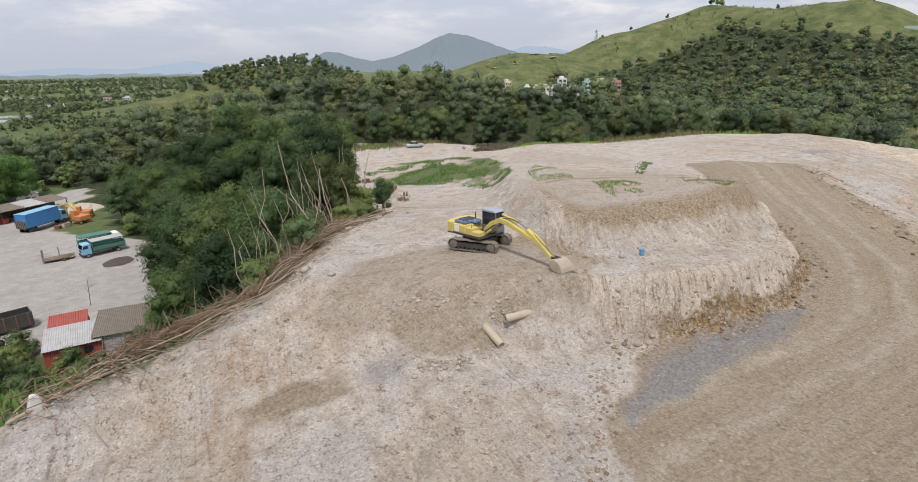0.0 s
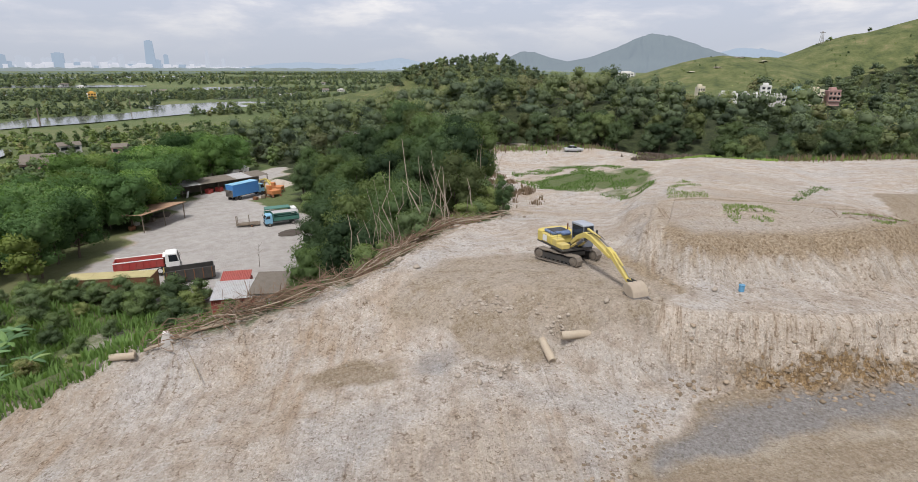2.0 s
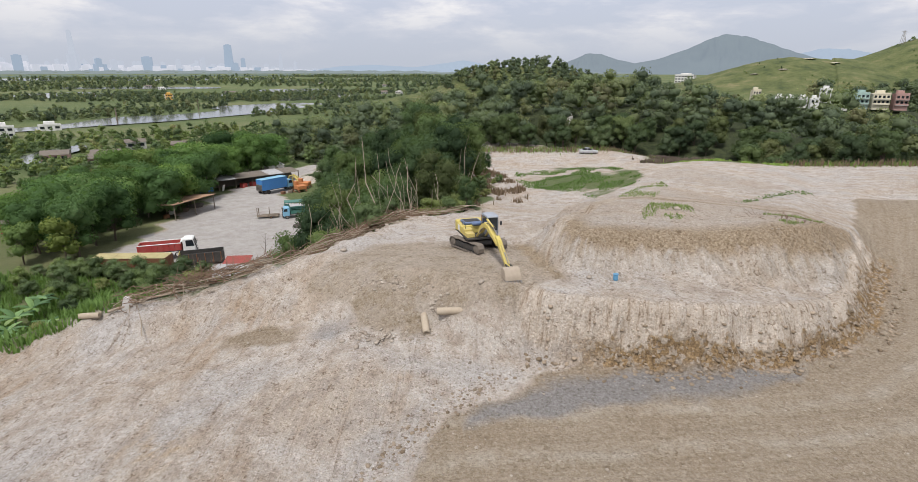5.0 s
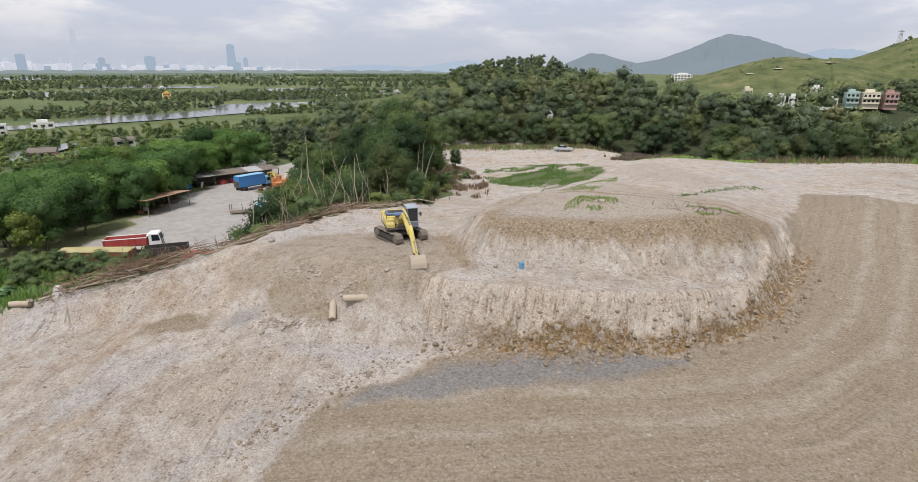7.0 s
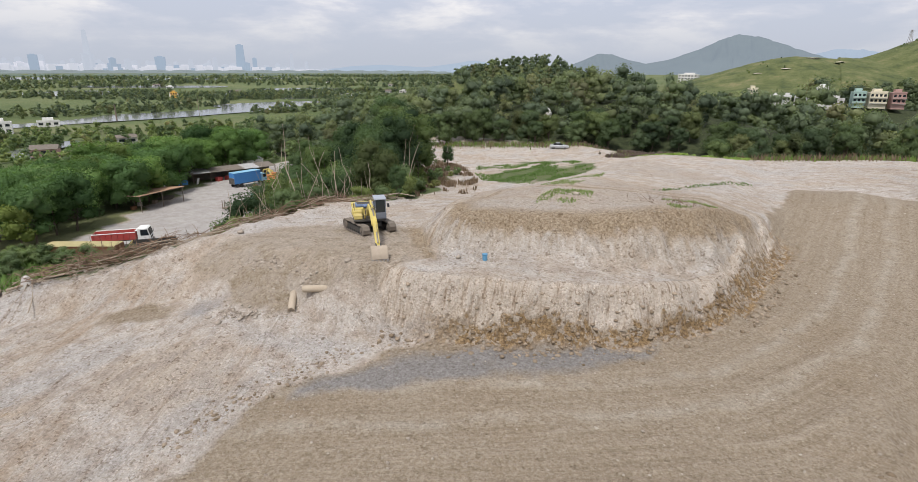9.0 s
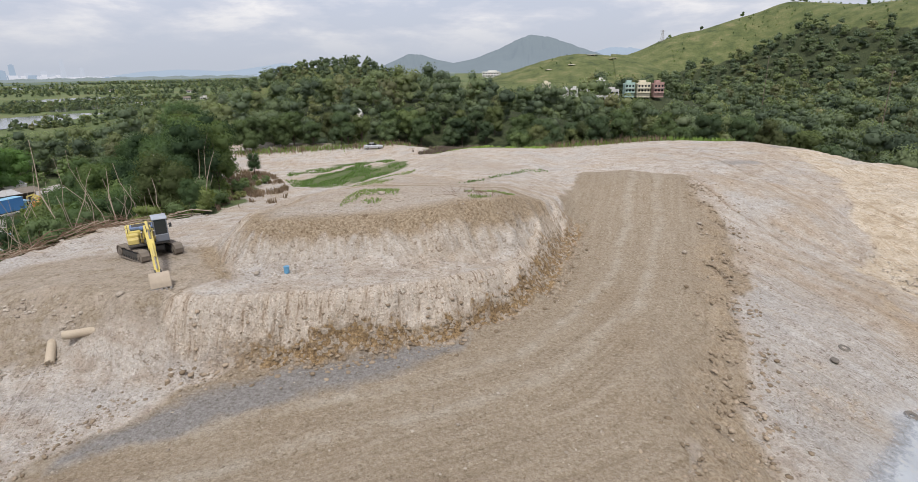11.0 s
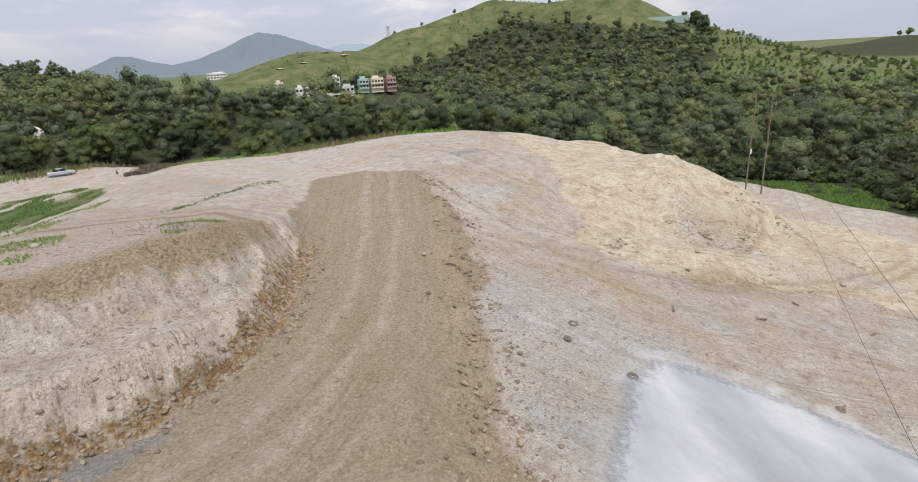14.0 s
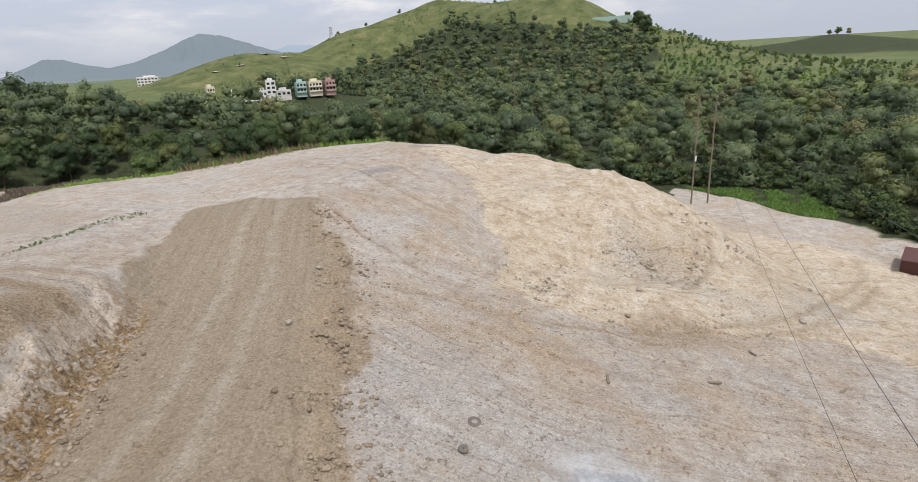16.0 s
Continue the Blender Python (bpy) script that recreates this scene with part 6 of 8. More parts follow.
def bucket_can(x, y):
    can = thing("plastic_can", pose(x, y, height(x, y), 0, 0, 20), "blue plastic can standing on the bench", "can")
    part("can_body", rod((0, 0, 0), (0, 0, 0.42), 0.17, 16, bevel=0.03), BLUE_CAN, can)
    lid = rod((0, 0, 0.42), (0, 0, 0.46), 0.19, 16)
    part("lid", lid, BLUE_CAN, can)


bucket_can(13.1, 38.5)


def old_tyre(x, y, r, label):
    b = bmesh.new()
    n, q = 20, 8
    rings = [[b.verts.new(((r + 0.12 * math.cos(p)) * math.cos(a), (r + 0.12 * math.cos(p)) * math.sin(a), 0.10 + 0.10 * math.sin(p))) for p in (2 * math.pi * j / q for j in range(q))] for a in (2 * math.pi * i / n for i in range(n))]
    for i in range(n):
        for j in range(q):
            b.faces.new((rings[i][j], rings[(i + 1) % n][j], rings[(i + 1) % n][(j + 1) % q], rings[i][(j + 1) % q]))
    bmesh.ops.recalc_face_normals(b, faces=b.faces[:])
    ob = part("old_tyre", b, OLD_RUBBER)
    ob.matrix_basis = pose(x, y, height(x, y) - 0.05, 8, 9, 0)
    tagged(ob, label, "tyre", "old tyres on the flank")


def draped_sheet():
    """A thin plastic sheet that follows the ground, wrinkled, with ragged borders."""
    gx, gy = np.arange(42, 67, 0.25), np.arange(20, 44, 0.25)
    x, y = np.meshgrid(gx, gy)
    x, y = x.ravel(), y.ravel()
    z = ground(x, y) + 0.07 + 0.035 * np.abs(rough(x * 0.6 + y * 0.9, y * 0.35 - x * 0.2, 0.9, 3, 83)) + 0.03 * rough(x, y, 2.4, 2, 85)
    keep = inside(FILM, x + 0.5 * rough(x, y, 2.0, 3, 81), y + 0.5 * rough(x, y, 2.0, 3, 82)) > 0.5
    n = len(gx)
    i = (np.arange(len(gy) - 1)[:, None] * n + np.arange(n - 1)[None]).ravel()
    quads = np.c_[i, i + 1, i + 1 + n, i + n]
    quads = quads[keep[quads].all(axis=1)]
    used = np.unique(quads)
    back = np.zeros(len(x), int)
    back[used] = np.arange(len(used))
    ob = new("plastic_sheet", mesh_from("plastic_sheet", np.c_[x, y, z][used], back[quads], [SHEETING], True))
    cover = sum(inside([(55 + (u - 55) * q, 31 + (v - 31) * q) for u, v in FILM], x, y) for q in (1.0, 0.97, 0.93, 0.89, 0.84)) / 5
    ob.data.attributes.new("cover", "FLOAT", "POINT").data.foreach_set("value", cover[used].astype(np.float32))
    tagged(ob, "thin wrinkled pale grey plastic sheet spread on the slope", "plastic sheet")


def sheeting_material():
    m, t, b = nodes_of("dusty pale plastic sheeting")
    # blue-grey blotches: the clouds' reflection put into the sheet's colour
    cloud_sheen = noise_node(t, 0.22, 5, 0.6, stretch=(1.0, 0.45, 1))
    dust = noise_node(t, 2.5, 6, 0.7)
    c = ramp(t, cloud_sheen, [(0.36, (0.25, 0.268, 0.29)), (0.50, (0.30, 0.32, 0.345)), (0.60, (0.36, 0.38, 0.405)), (0.70, (0.44, 0.455, 0.47))])
    c = mixed(t, maths(t, "MULTIPLY", maths(t, "SUBTRACT", dust, 0.52, True), 3.0, True), c, (0.40, 0.36, 0.31))
    link(t, c, b.inputs["Base Color"])
    link(t, maths(t, "ADD", 0.20, maths(t, "MULTIPLY", dust, 0.55)), b.inputs["Roughness"])
    cover = t.nodes.new("ShaderNodeAttribute")
    cover.attribute_name = "cover"
    clear = maths(t, "ADD", maths(t, "MULTIPLY", cover.outputs["Fac"], 1.5), maths(t, "MULTIPLY", maths(t, "SUBTRACT", dust, 0.55), 2.0))
    link(t, maths(t, "MULTIPLY", clear, 1.0, True), b.inputs["Alpha"])
    bump(t, b, noise_node(t, 3.0, 5, 0.6), 0.25, 0.05)
    return m


SHEETING = sheeting_material()
draped_sheet()
for tx, ty, tr in ((48.8, 45.8, 0.27), (47.6, 44.1, 0.15), (50.3, 40.3, 0.27), (63.7, 37.5, 0.22)):
    old_tyre(tx, ty, tr, "worn-out grey tyre half buried in earth")
for k, (lx, ly, lt) in enumerate(((64.0, 37.6, 20), (67, 48.4, -30), (78, 54.2, 15), (59, 49, 60), (77.5, 47, 10))):
    b = rod((-0.45, 0, 0), (0.45, 0.04, 0.02), 0.11, 9, 0.09, bevel=0.02)
    ob = part("log", b, TIMBER)
    ob.matrix_basis = pose(lx, ly, height(lx, ly) + 0.06, 0, 0, lt)
    tagged(ob, "short dark log lying on bare earth", "log", "logs on the flank")


def sticks(name, starts, ends, radius, mat, seed, label, sag=0.3, steps=4, category="branches"):
    rng = np.random.default_rng(seed)
    bits = []
    for a, b_ in zip(starts, ends):
        a, b_ = np.array(a), np.array(b_)
        d = np.linalg.norm(b_ - a)
        path = [a + (b_ - a) * f + rng.normal(0, 0.03 * d, 3) * (0 < f < 1) + np.array([0, 0, sag * math.sin(f * math.pi) * rng.uniform(-0.4, 1)]) for f in np.linspace(0, 1, steps)]
        r0 = radius * rng.uniform(0.5, 1.4)
        bits.append(tube_rings(path, np.linspace(r0, r0 * 0.35, steps), 4))
    v, f = joined(bits)
    return tagged(new(name, mesh_from(name, v, f, [mat], True)), label, category, kind="stuff")


# cleared brushwood heaped along the west rim
rb = np.random.default_rng(5)
RIM_BRUSH = ((-25, 22.6), (-21, 26.4), (-16.6, 30.4), (-13.6, 35), (-12.9, 40), (-13.2, 45), (-11.6, 52), (-11, 60))


def brush(n, lo, hi, spread, lift, seed):
    rng = np.random.default_rng(seed)
    line = np.array(RIM_BRUSH, float)
    s = np.r_[0, np.cumsum(np.linalg.norm(np.diff(line, axis=0), axis=1))]
    st, en = [], []
    for _ in range(n):
        u = rng.uniform(2, s[-1] - 3)
        length = rng.uniform(lo, hi)
        off = rng.normal(-0.1, spread)
        p = np.array([np.interp(u, s, line[:, 0]), np.interp(u, s, line[:, 1])])
        q = np.array([np.interp(min(u + length, s[-1]), s, line[:, 0]), np.interp(min(u + length, s[-1]), s, line[:, 1])])
        d = (q - p) / (np.linalg.norm(q - p) + 1e-6)
        side = np.array([-d[1], d[0]])
        turn = rng.normal(0, 0.85)
        d2 = d * math.cos(turn) + side * math.sin(turn)
        p = p + side * (off + 0.8)
        q = p + d2 * length
        if rng.uniform() < 0.5:
            p, q = q, p
        zz = rng.uniform(0.05, lift)
        st.append((*p, height(*p) + zz))
        en.append((*q, height(*q) + zz + rng.uniform(-0.1, 0.9) * rng.uniform(0, 1)))
    return st, en


sticks("brushwood", *brush(330, 0.9, 4.2, 0.9, 1.1, 3), 0.034, TWIGS, 4, "cleared brown brushwood heaped along the rim")
tangle_a, tangle_b = [], []
for _ in range(1000):
    u = rb.uniform(0, 1)
    px = np.interp(u, [0, 0.5, 1], [-19.5, -14.6, -12.6]) + rb.normal(-0.4, 0.9)
    py = np.interp(u, [0, 0.5, 1], [28.5, 37.5, 54]) + rb.normal(0, 0.8)
    pz = height(px, py) + rb.uniform(0.1, 1.2)
    d_ = rb.normal(0, 1, 3) * (1, 1, 0.45)
    d_ = d_ / np.linalg.norm(d_) * rb.uniform(0.6, 2.2)
    tangle_a.append((px, py, pz))
    tangle_b.append((px + d_[0], py + d_[1], pz + abs(d_[2])))
sticks("tangled_brushwood", tangle_a, tangle_b, 0.028, TWIGS, 14, "tangled reddish-brown twigs on the brushwood heap", 0.1, 3)
sticks("bleached_brushwood", *brush(110, 2.0, 7.0, 0.8, 1.0, 8), 0.045, PALE_TWIGS, 5, "bleached branches in the brushwood heap")
for k, (a, b_, r) in enumerate((((-23.6, 24.4), (-20.2, 28.2), 0.12), ((-26.2, 25.4), (-24.0, 24.0), 0.14), ((-22.0, 26.2), (-17.8, 29.6), 0.10), ((-25.6, 27.5), (-23.4, 24.9), 0.10))):
    ob = part("fallen_branch", rod((*a, height(*a) + 0.25), (*b_, height(*b_) + 0.2), r, 8, r * 0.6), PALE_TWIGS)
    tagged(ob, "thick bleached branch lying on the rim", "branch", "branches on the rim")
# bare leaning stems in the belt of trees
st, en = [], []
for _ in range(90):
    px, py = rb.uniform(-24, -12), rb.uniform(42, 76)
    if offset(RIM, np.array([px]), np.array([py]))[0] < 0.5:
        continue
    h = rb.uniform(4, 10)
    st.append((px, py, height(px, py)))
    en.append((px + rb.normal(-1.2, 1.6), py + rb.normal(0.8, 1.6), height(px, py) + h))
sticks("bare_stems", st, en, 0.06, PALE_TWIGS, 9, "bare pale stems leaning among the trees", 0.5, 5, "stems")


# grass and weeds
def blades(name, x, y, h, mat, seed, label, wide=0.05):
    rng = np.random.default_rng(seed)
    n = len(x)
    z = ground(x, y)
    a = rng.uniform(0, 6.3, n)
    lean = rng.uniform(0.1, 0.6, n) * h
    dx, dy = np.cos(a), np.sin(a)
    base = np.c_[x, y, z - 0.05]
    w = np.c_[-dy, dx, np.zeros(n)] * wide * rng.uniform(0.7, 1.6, n)[:, None]
    mid_ = base + np.c_[dx * lean * 0.35, dy * lean * 0.35, h * 0.6]
    tip = base + np.c_[dx * lean, dy * lean, h * rng.uniform(0.8, 1.0, n)]
    v = np.stack([base - w, base + w, mid_ + w * 0.8, tip, mid_ - w * 0.8], 1).reshape(-1, 3)
    i = np.arange(n) * 5
    f = np.concatenate([np.c_[i, i + 1, i + 2, i + 4], np.c_[i + 4, i + 2, i + 3, i + 3]])
    tri = np.concatenate([np.c_[i, i + 1, i + 2], np.c_[i, i + 2, i + 4], np.c_[i + 4, i + 2, i + 3]])
    me = mesh_from(name, v, tri, [mat])
    return tagged(new(name, me), label, "grass", kind="stuff")


def strewn(poly, n, rng, clump=0.0):
    xs, ys = [p[0] for p in poly], [p[1] for p in poly]
    x, y = rng.uniform(min(xs), max(xs), n * 3), rng.uniform(min(ys), max(ys), n * 3)
    k = (inside(poly, x, y) > 0.5) & (rough(x, y, 3.0, 2, 61) > clump)
    return x[k][:n], y[k][:n]


SLOPE = [(-26, 20), (-23, 26.6), (-17.5, 31.5), (-15.5, 38), (-22, 46), (-32, 50), (-36, 47), (-42, 46), (-52, 44.5), (-66, 41), (-80, 34), (-80, 22), (-46, 8), (-34, 10)]
x, y = strewn(SLOPE, 26000, rb, -0.6)
k = inside([(-50.4, 33.0), (-50.4, 38.7), (-46.5, 40.7), (-44.6, 37.3), (-45.6, 32.4)], x, y) < 0.5
x, y = x[k], y[k]
blades("slope_grass", x, y, rb.uniform(0.4, 1.3, len(x)), LEAF_GRASS, 31, "tall bright green grass on the west slope", 0.07)
x, y = strewn(WEED_PLOT, 9000, rb, 0.0)
blades("plot_weeds", x, y, rb.uniform(0.12, 0.42, len(x)), LEAF_GRASS, 32, "low green weeds over an abandoned plot", 0.05)
x, y = (np.concatenate(v) for v in zip(*(strewn(poly, 900, rb, 0.0) for poly in (HUMP_WEEDS, HUMP_WEEDS_EAST, LOW_WEEDS))))
blades("hump_weeds", x, y, rb.uniform(0.08, 0.30, len(x)), LEAF_SCRUB, 33, "sparse weeds on top of the hump", 0.04)
x, y = strewn(FAR_PLOT, 3500, rb, 0.0)
blades("far_plot_weeds", x, y, rb.uniform(0.2, 0.6, len(x)), LEAF_GRASS, 34, "weeds beside the dirt track", 0.09)
x, y = along(((19.3, 65), (20.2, 69), (22.3, 75.5), (24.2, 82), (26.4, 88)), 260, 0.35, rb)
blades("strip_weeds", x, y, rb.uniform(0.1, 0.30, 260), LEAF_SCRUB, 35, "thin strip of weeds beside the graded ground", 0.08)

x, y = strewn([(-12, 67), (-20, 77), (-27, 89), (-36, 101), (-30, 106), (-22, 99), (-15, 90), (-9, 78)], 5200, rb, -0.1)
blades("bank_dry_weeds", x, y, rb.uniform(0.3, 1.0, len(x)), LEAF_DRY, 36, "dry brown weeds on the bank below the track", 0.07)
x, y = strewn([(-5, 127), (-1, 120), (6, 118), (12, 122), (2, 133)], 2500, rb, -0.2)
blades("plot_dry_weeds", x, y, rb.uniform(0.3, 0.9, len(x)), LEAF_DRY, 37, "dry brown weeds in a hollow by the track", 0.08)
x, y = along(((-46, 123), (-30, 130), (-14, 139.5), (0, 141), (16, 130), (30, 123), (48, 127)), 1700, 1.6, rb)
blades("track_side_reeds", x, y, rb.uniform(0.6, 1.8, 1700), LEAF_DRY, 38, "tall dry reeds along the wood's edge", 0.06)
x, y = along(((-46, 125), (-30, 132), (-14, 141.5), (0, 143), (16, 132), (30, 125), (48, 129), (70, 130)), 4200, 2.0, rb)
blades("wood_side_grass", x, y, rb.uniform(0.4, 1.3, 4200), LEAF_GRASS, 39, "tall green grass along the wood's edge", 0.07)

# dry twigs on the hump
st, en = [], []
for _ in range(60):
    px, py = rb.normal(23.2, 1.8), rb.normal(52.6, 0.8)
    st.append((px, py, height(px, py)))
    en.append((px + rb.normal(0, 0.5), py + rb.normal(0, 0.4), height(px, py) + rb.uniform(0.1, 0.7)))
sticks("hump_twigs", st, en, 0.02, TWIGS, 12, "dead twigs standing on the hump", 0.05, 3)

# bushes on the west slope, by the yard and at the track
for k, (px, py) in enumerate(zip(*scatter([(-28, 46), (-36, 47), (-44, 45.5), (-53, 45), (-66, 41.5), (-74, 38), (-74, 30), (-46, 28), (-32, 36)], 5.0, rb))):
    plant_tree(BUSH[k % 2], px, py, rb.uniform(0.45, 1.0), rb.uniform(0, 6), "leafy green bush on the grassy slope", "bush", "bushes on the slope", "bush")
for k, (px, py) in enumerate(((-14.5, 47), (-15, 52), (-16.5, 42.5), (-19, 40.5), (-23, 41.5), (-27, 42), (-13.4, 57), (-13.6, 62), (-32, 50), (-34, 54), (-37, 59), (-41, 67), (-46, 76), (-44, 72), (-54, 90), (-63, 94), (-14, 66), (-17, 72), (-21, 78), (-26, 85))):
    plant_tree(BUSH[k % 2], px, py, rb.uniform(0.7, 1.25), rb.uniform(0, 6), "leafy green bush at the foot of the trees", "bush", "bushes by the trees", "bush")
for k, (px, py) in enumerate(zip(*scatter(BANK_SCRUB, 2.6, rb))):
    plant_tree(BUSH[k % 2], px, py, rb.uniform(0.25, 0.5), rb.uniform(0, 6), "low dull green bush on the bank below the track", "bush", "bushes on the bank", "bush")
for k, (px, py, ps) in enumerate(((-63.5, 41.8, 0.8), (-61, 43.0, 0.9), (-58.5, 44.2, 0.85), (-56, 45.8, 0.95), (-53.4, 47.2, 0.9), (-51.5, 49.2, 0.95), (-49.4, 48.4, 1.0), (-47, 50, 0.8), (-46, 47.6, 0.8), (-34.5, 50.5, 0.9), (-33, 52.5, 1.0), (-36, 57.5, 0.9))):
    plant_tree(BUSH[k % 2], px, py, ps, rb.uniform(0, 6), "tall tangled green bush half hiding the sheds", "bush", "tall bushes before the sheds", "bush")
for k in range(26):
    f = (k + rb.uniform(-0.4, 0.4)) / 25
    px, py = np.interp(f, [0, 0.3, 0.7, 1], [-70, -62, -48, -36]), np.interp(f, [0, 0.3, 0.7, 1], [40.5, 43.0, 45.5, 47.0]) + rb.normal(0, 0.8)
    plant_tree(BUSH[k % 2], px, py, rb.uniform(0.42, 0.80), rb.uniform(0, 6), "tangled green bush before the sheds", "bush", "bushes before the sheds", "bush")
x, y = strewn([(117, 116), (121, 104), (121.5, 93), (124, 85), (129, 88), (134, 100), (129, 108), (120, 113)], 6000, rb, -0.3)
blades("lane_side_grass", x, y, rb.uniform(0.25, 0.7, len(x)), LEAF_GRASS, 40, "bright green grass beside the lower lane", 0.10)
for k, (px, py, ps) in enumerate(((-73, 44.5, 1.0), (-78, 41, 0.85), (-83, 45, 0.95))):
    plant_tree(LIGHT[0], px, py, ps, k * 2.0, "open yellow-green tree beside the yard", "tree", "yellow-green trees")
plant_tree(BELT[0], -27.5, 100.5, 0.34, 1.0, "slim young green tree beside the dirt track", "tree")
plant_tree(BELT[1], -9.6, 59.5, 0.34, 2.0, "slim leaning young tree on the rim", "tree")


def banana(x, y, s, seed):
    rr = random.Random(seed)
    ob = thing("banana_plant", pose(x, y, height(x, y) - 0.1, 0, 0, rr.uniform(0, 360)), "banana plant with broad arching green leaves", "banana plant", "banana plants")
    part("stem", rod((0, 0, 0), (0.05, 0, 1.5 * s), 0.13 * s, 8, 0.08 * s), LEAF_BANANA, ob)
    for k in range(8):
        b = bmesh.new()
        a = k * 0.82 + rr.uniform(-0.2, 0.2)
        length, up = rr.uniform(1.5, 2.3) * s, rr.uniform(0.5, 1.1)
        rows = []
        for i in range(7):
            f = i / 6
            u = length * f * math.cos(up * (1 - f * 0.6))
            z = 1.4 * s + length * (math.sin(up) * f * 1.1 - 0.55 * f * f)
            w = 0.30 * s * math.sin(math.pi * min(0.98, 0.08 + 0.9 * f)) ** 0.7
            rows.append([b.verts.new((u * math.cos(a) - w * q * math.sin(a), u * math.sin(a) + w * q * math.cos(a), z - 0.10 * s * abs(q))) for q in (-1, 0, 1)])
        for i in range(6):
            for j in range(2):
                b.faces.new((rows[i][j], rows[i + 1][j], rows[i + 1][j + 1], rows[i][j + 1]))
        part("leaf", b, LEAF_BANANA, ob)


for k, (px, py, ps) in enumerate(((-53, 29, 1.2), (-50.5, 27, 1.0), (-54.5, 31.5, 1.1), (-49, 30.5, 0.9), (-51, 24.5, 1.1), (-55.5, 26.5, 1.2), (-47, 26, 0.9), (-57, 33.5, 1.0))):
    banana(px, py, ps, k)

# ---- the yard below the rim ----
YZ = -9.3


def truck_wheels(ob, xs, y, r, w, rim):
    for x in xs:
        for s in (-1, 1):
            wheel(ob, x, s * y, r, w, (RUBBER, rim))


def cab_unit(ob, x0, x1, half, z0, z1, mat, label):
    """A forward-control lorry cab between x0 and x1, its windscreen at x1."""
    prof = [(x0, z0), (x1, z0), (x1 + 0.04, z0 + 0.9), (x1 - 0.22, z1 - 0.12), (x1 - 0.40, z1), (x0 + 0.05, z1), (x0, z1 - 0.15)]
    cab = part("cab", prism(prof, -half, half, "y", 0.06), mat, ob, label)
    zw = z0 + 0.98
    screen = bmesh.new()
    vs = [screen.verts.new(p) for p in ((x1 + 0.05, -half + 0.12, zw), (x1 + 0.05, half - 0.12, zw), (x1 - 0.20, half - 0.14, z1 - 0.18), (x1 - 0.20, -half + 0.14, z1 - 0.18))]
    screen.faces.new(vs)
    bmesh.ops.solidify(screen, geom=screen.faces[:], thickness=0.02)
    part("windscreen", screen, GLASS, cab)
    for s in (-1, 1):
        part("side_window", prism([(x0 + 0.45, zw), (x1 - 0.10, zw), (x1 - 0.30, z1 - 0.22), (x0 + 0.45, z1 - 0.22)], s * half - 0.012, s * half + 0.012, "y", 0.0), GLASS, cab)
        part("mirror", box((x1 + 0.02, s * (half + 0.10) - 0.05, zw + 0.1), (x1 + 0.10, s * (half + 0.10) + 0.05, zw + 0.55), 0.02), BLACK_PLASTIC, cab)
        part("headlight", box((x1 + 0.0, s * (half - 0.32) - 0.14, z0 + 0.15), (x1 + 0.05, s * (half - 0.32) + 0.14, z0 + 0.32), 0.02), WHITE_PAINT, cab)
    part("bumper", box((x1 - 0.05, -half, z0 - 0.18), (x1 + 0.12, half, z0 + 0.10), 0.03), BLACK_PLASTIC, cab)
    part("grille", box((x1 + 0.01, -half + 0.4, z0 + 0.38), (x1 + 0.05, half - 0.4, z0 + 0.75), 0.01), BLACK_PLASTIC, cab)
    return cab


def chassis(ob, x0, x1):
    b = box((x0, -0.45, 0.75), (x1, -0.33, 0.98), 0.01)
    box((x0, 0.33, 0.75), (x1, 0.45, 0.98), 0.01, bm=b)
    for k in range(5):
        xx = x0 + (x1 - x0) * (k + 0.5) / 5
        box((xx - 0.05, -0.4, 0.78), (xx + 0.05, 0.4, 0.94), 0.01, bm=b)
    part("chassis", b, DARK_STEEL, ob)


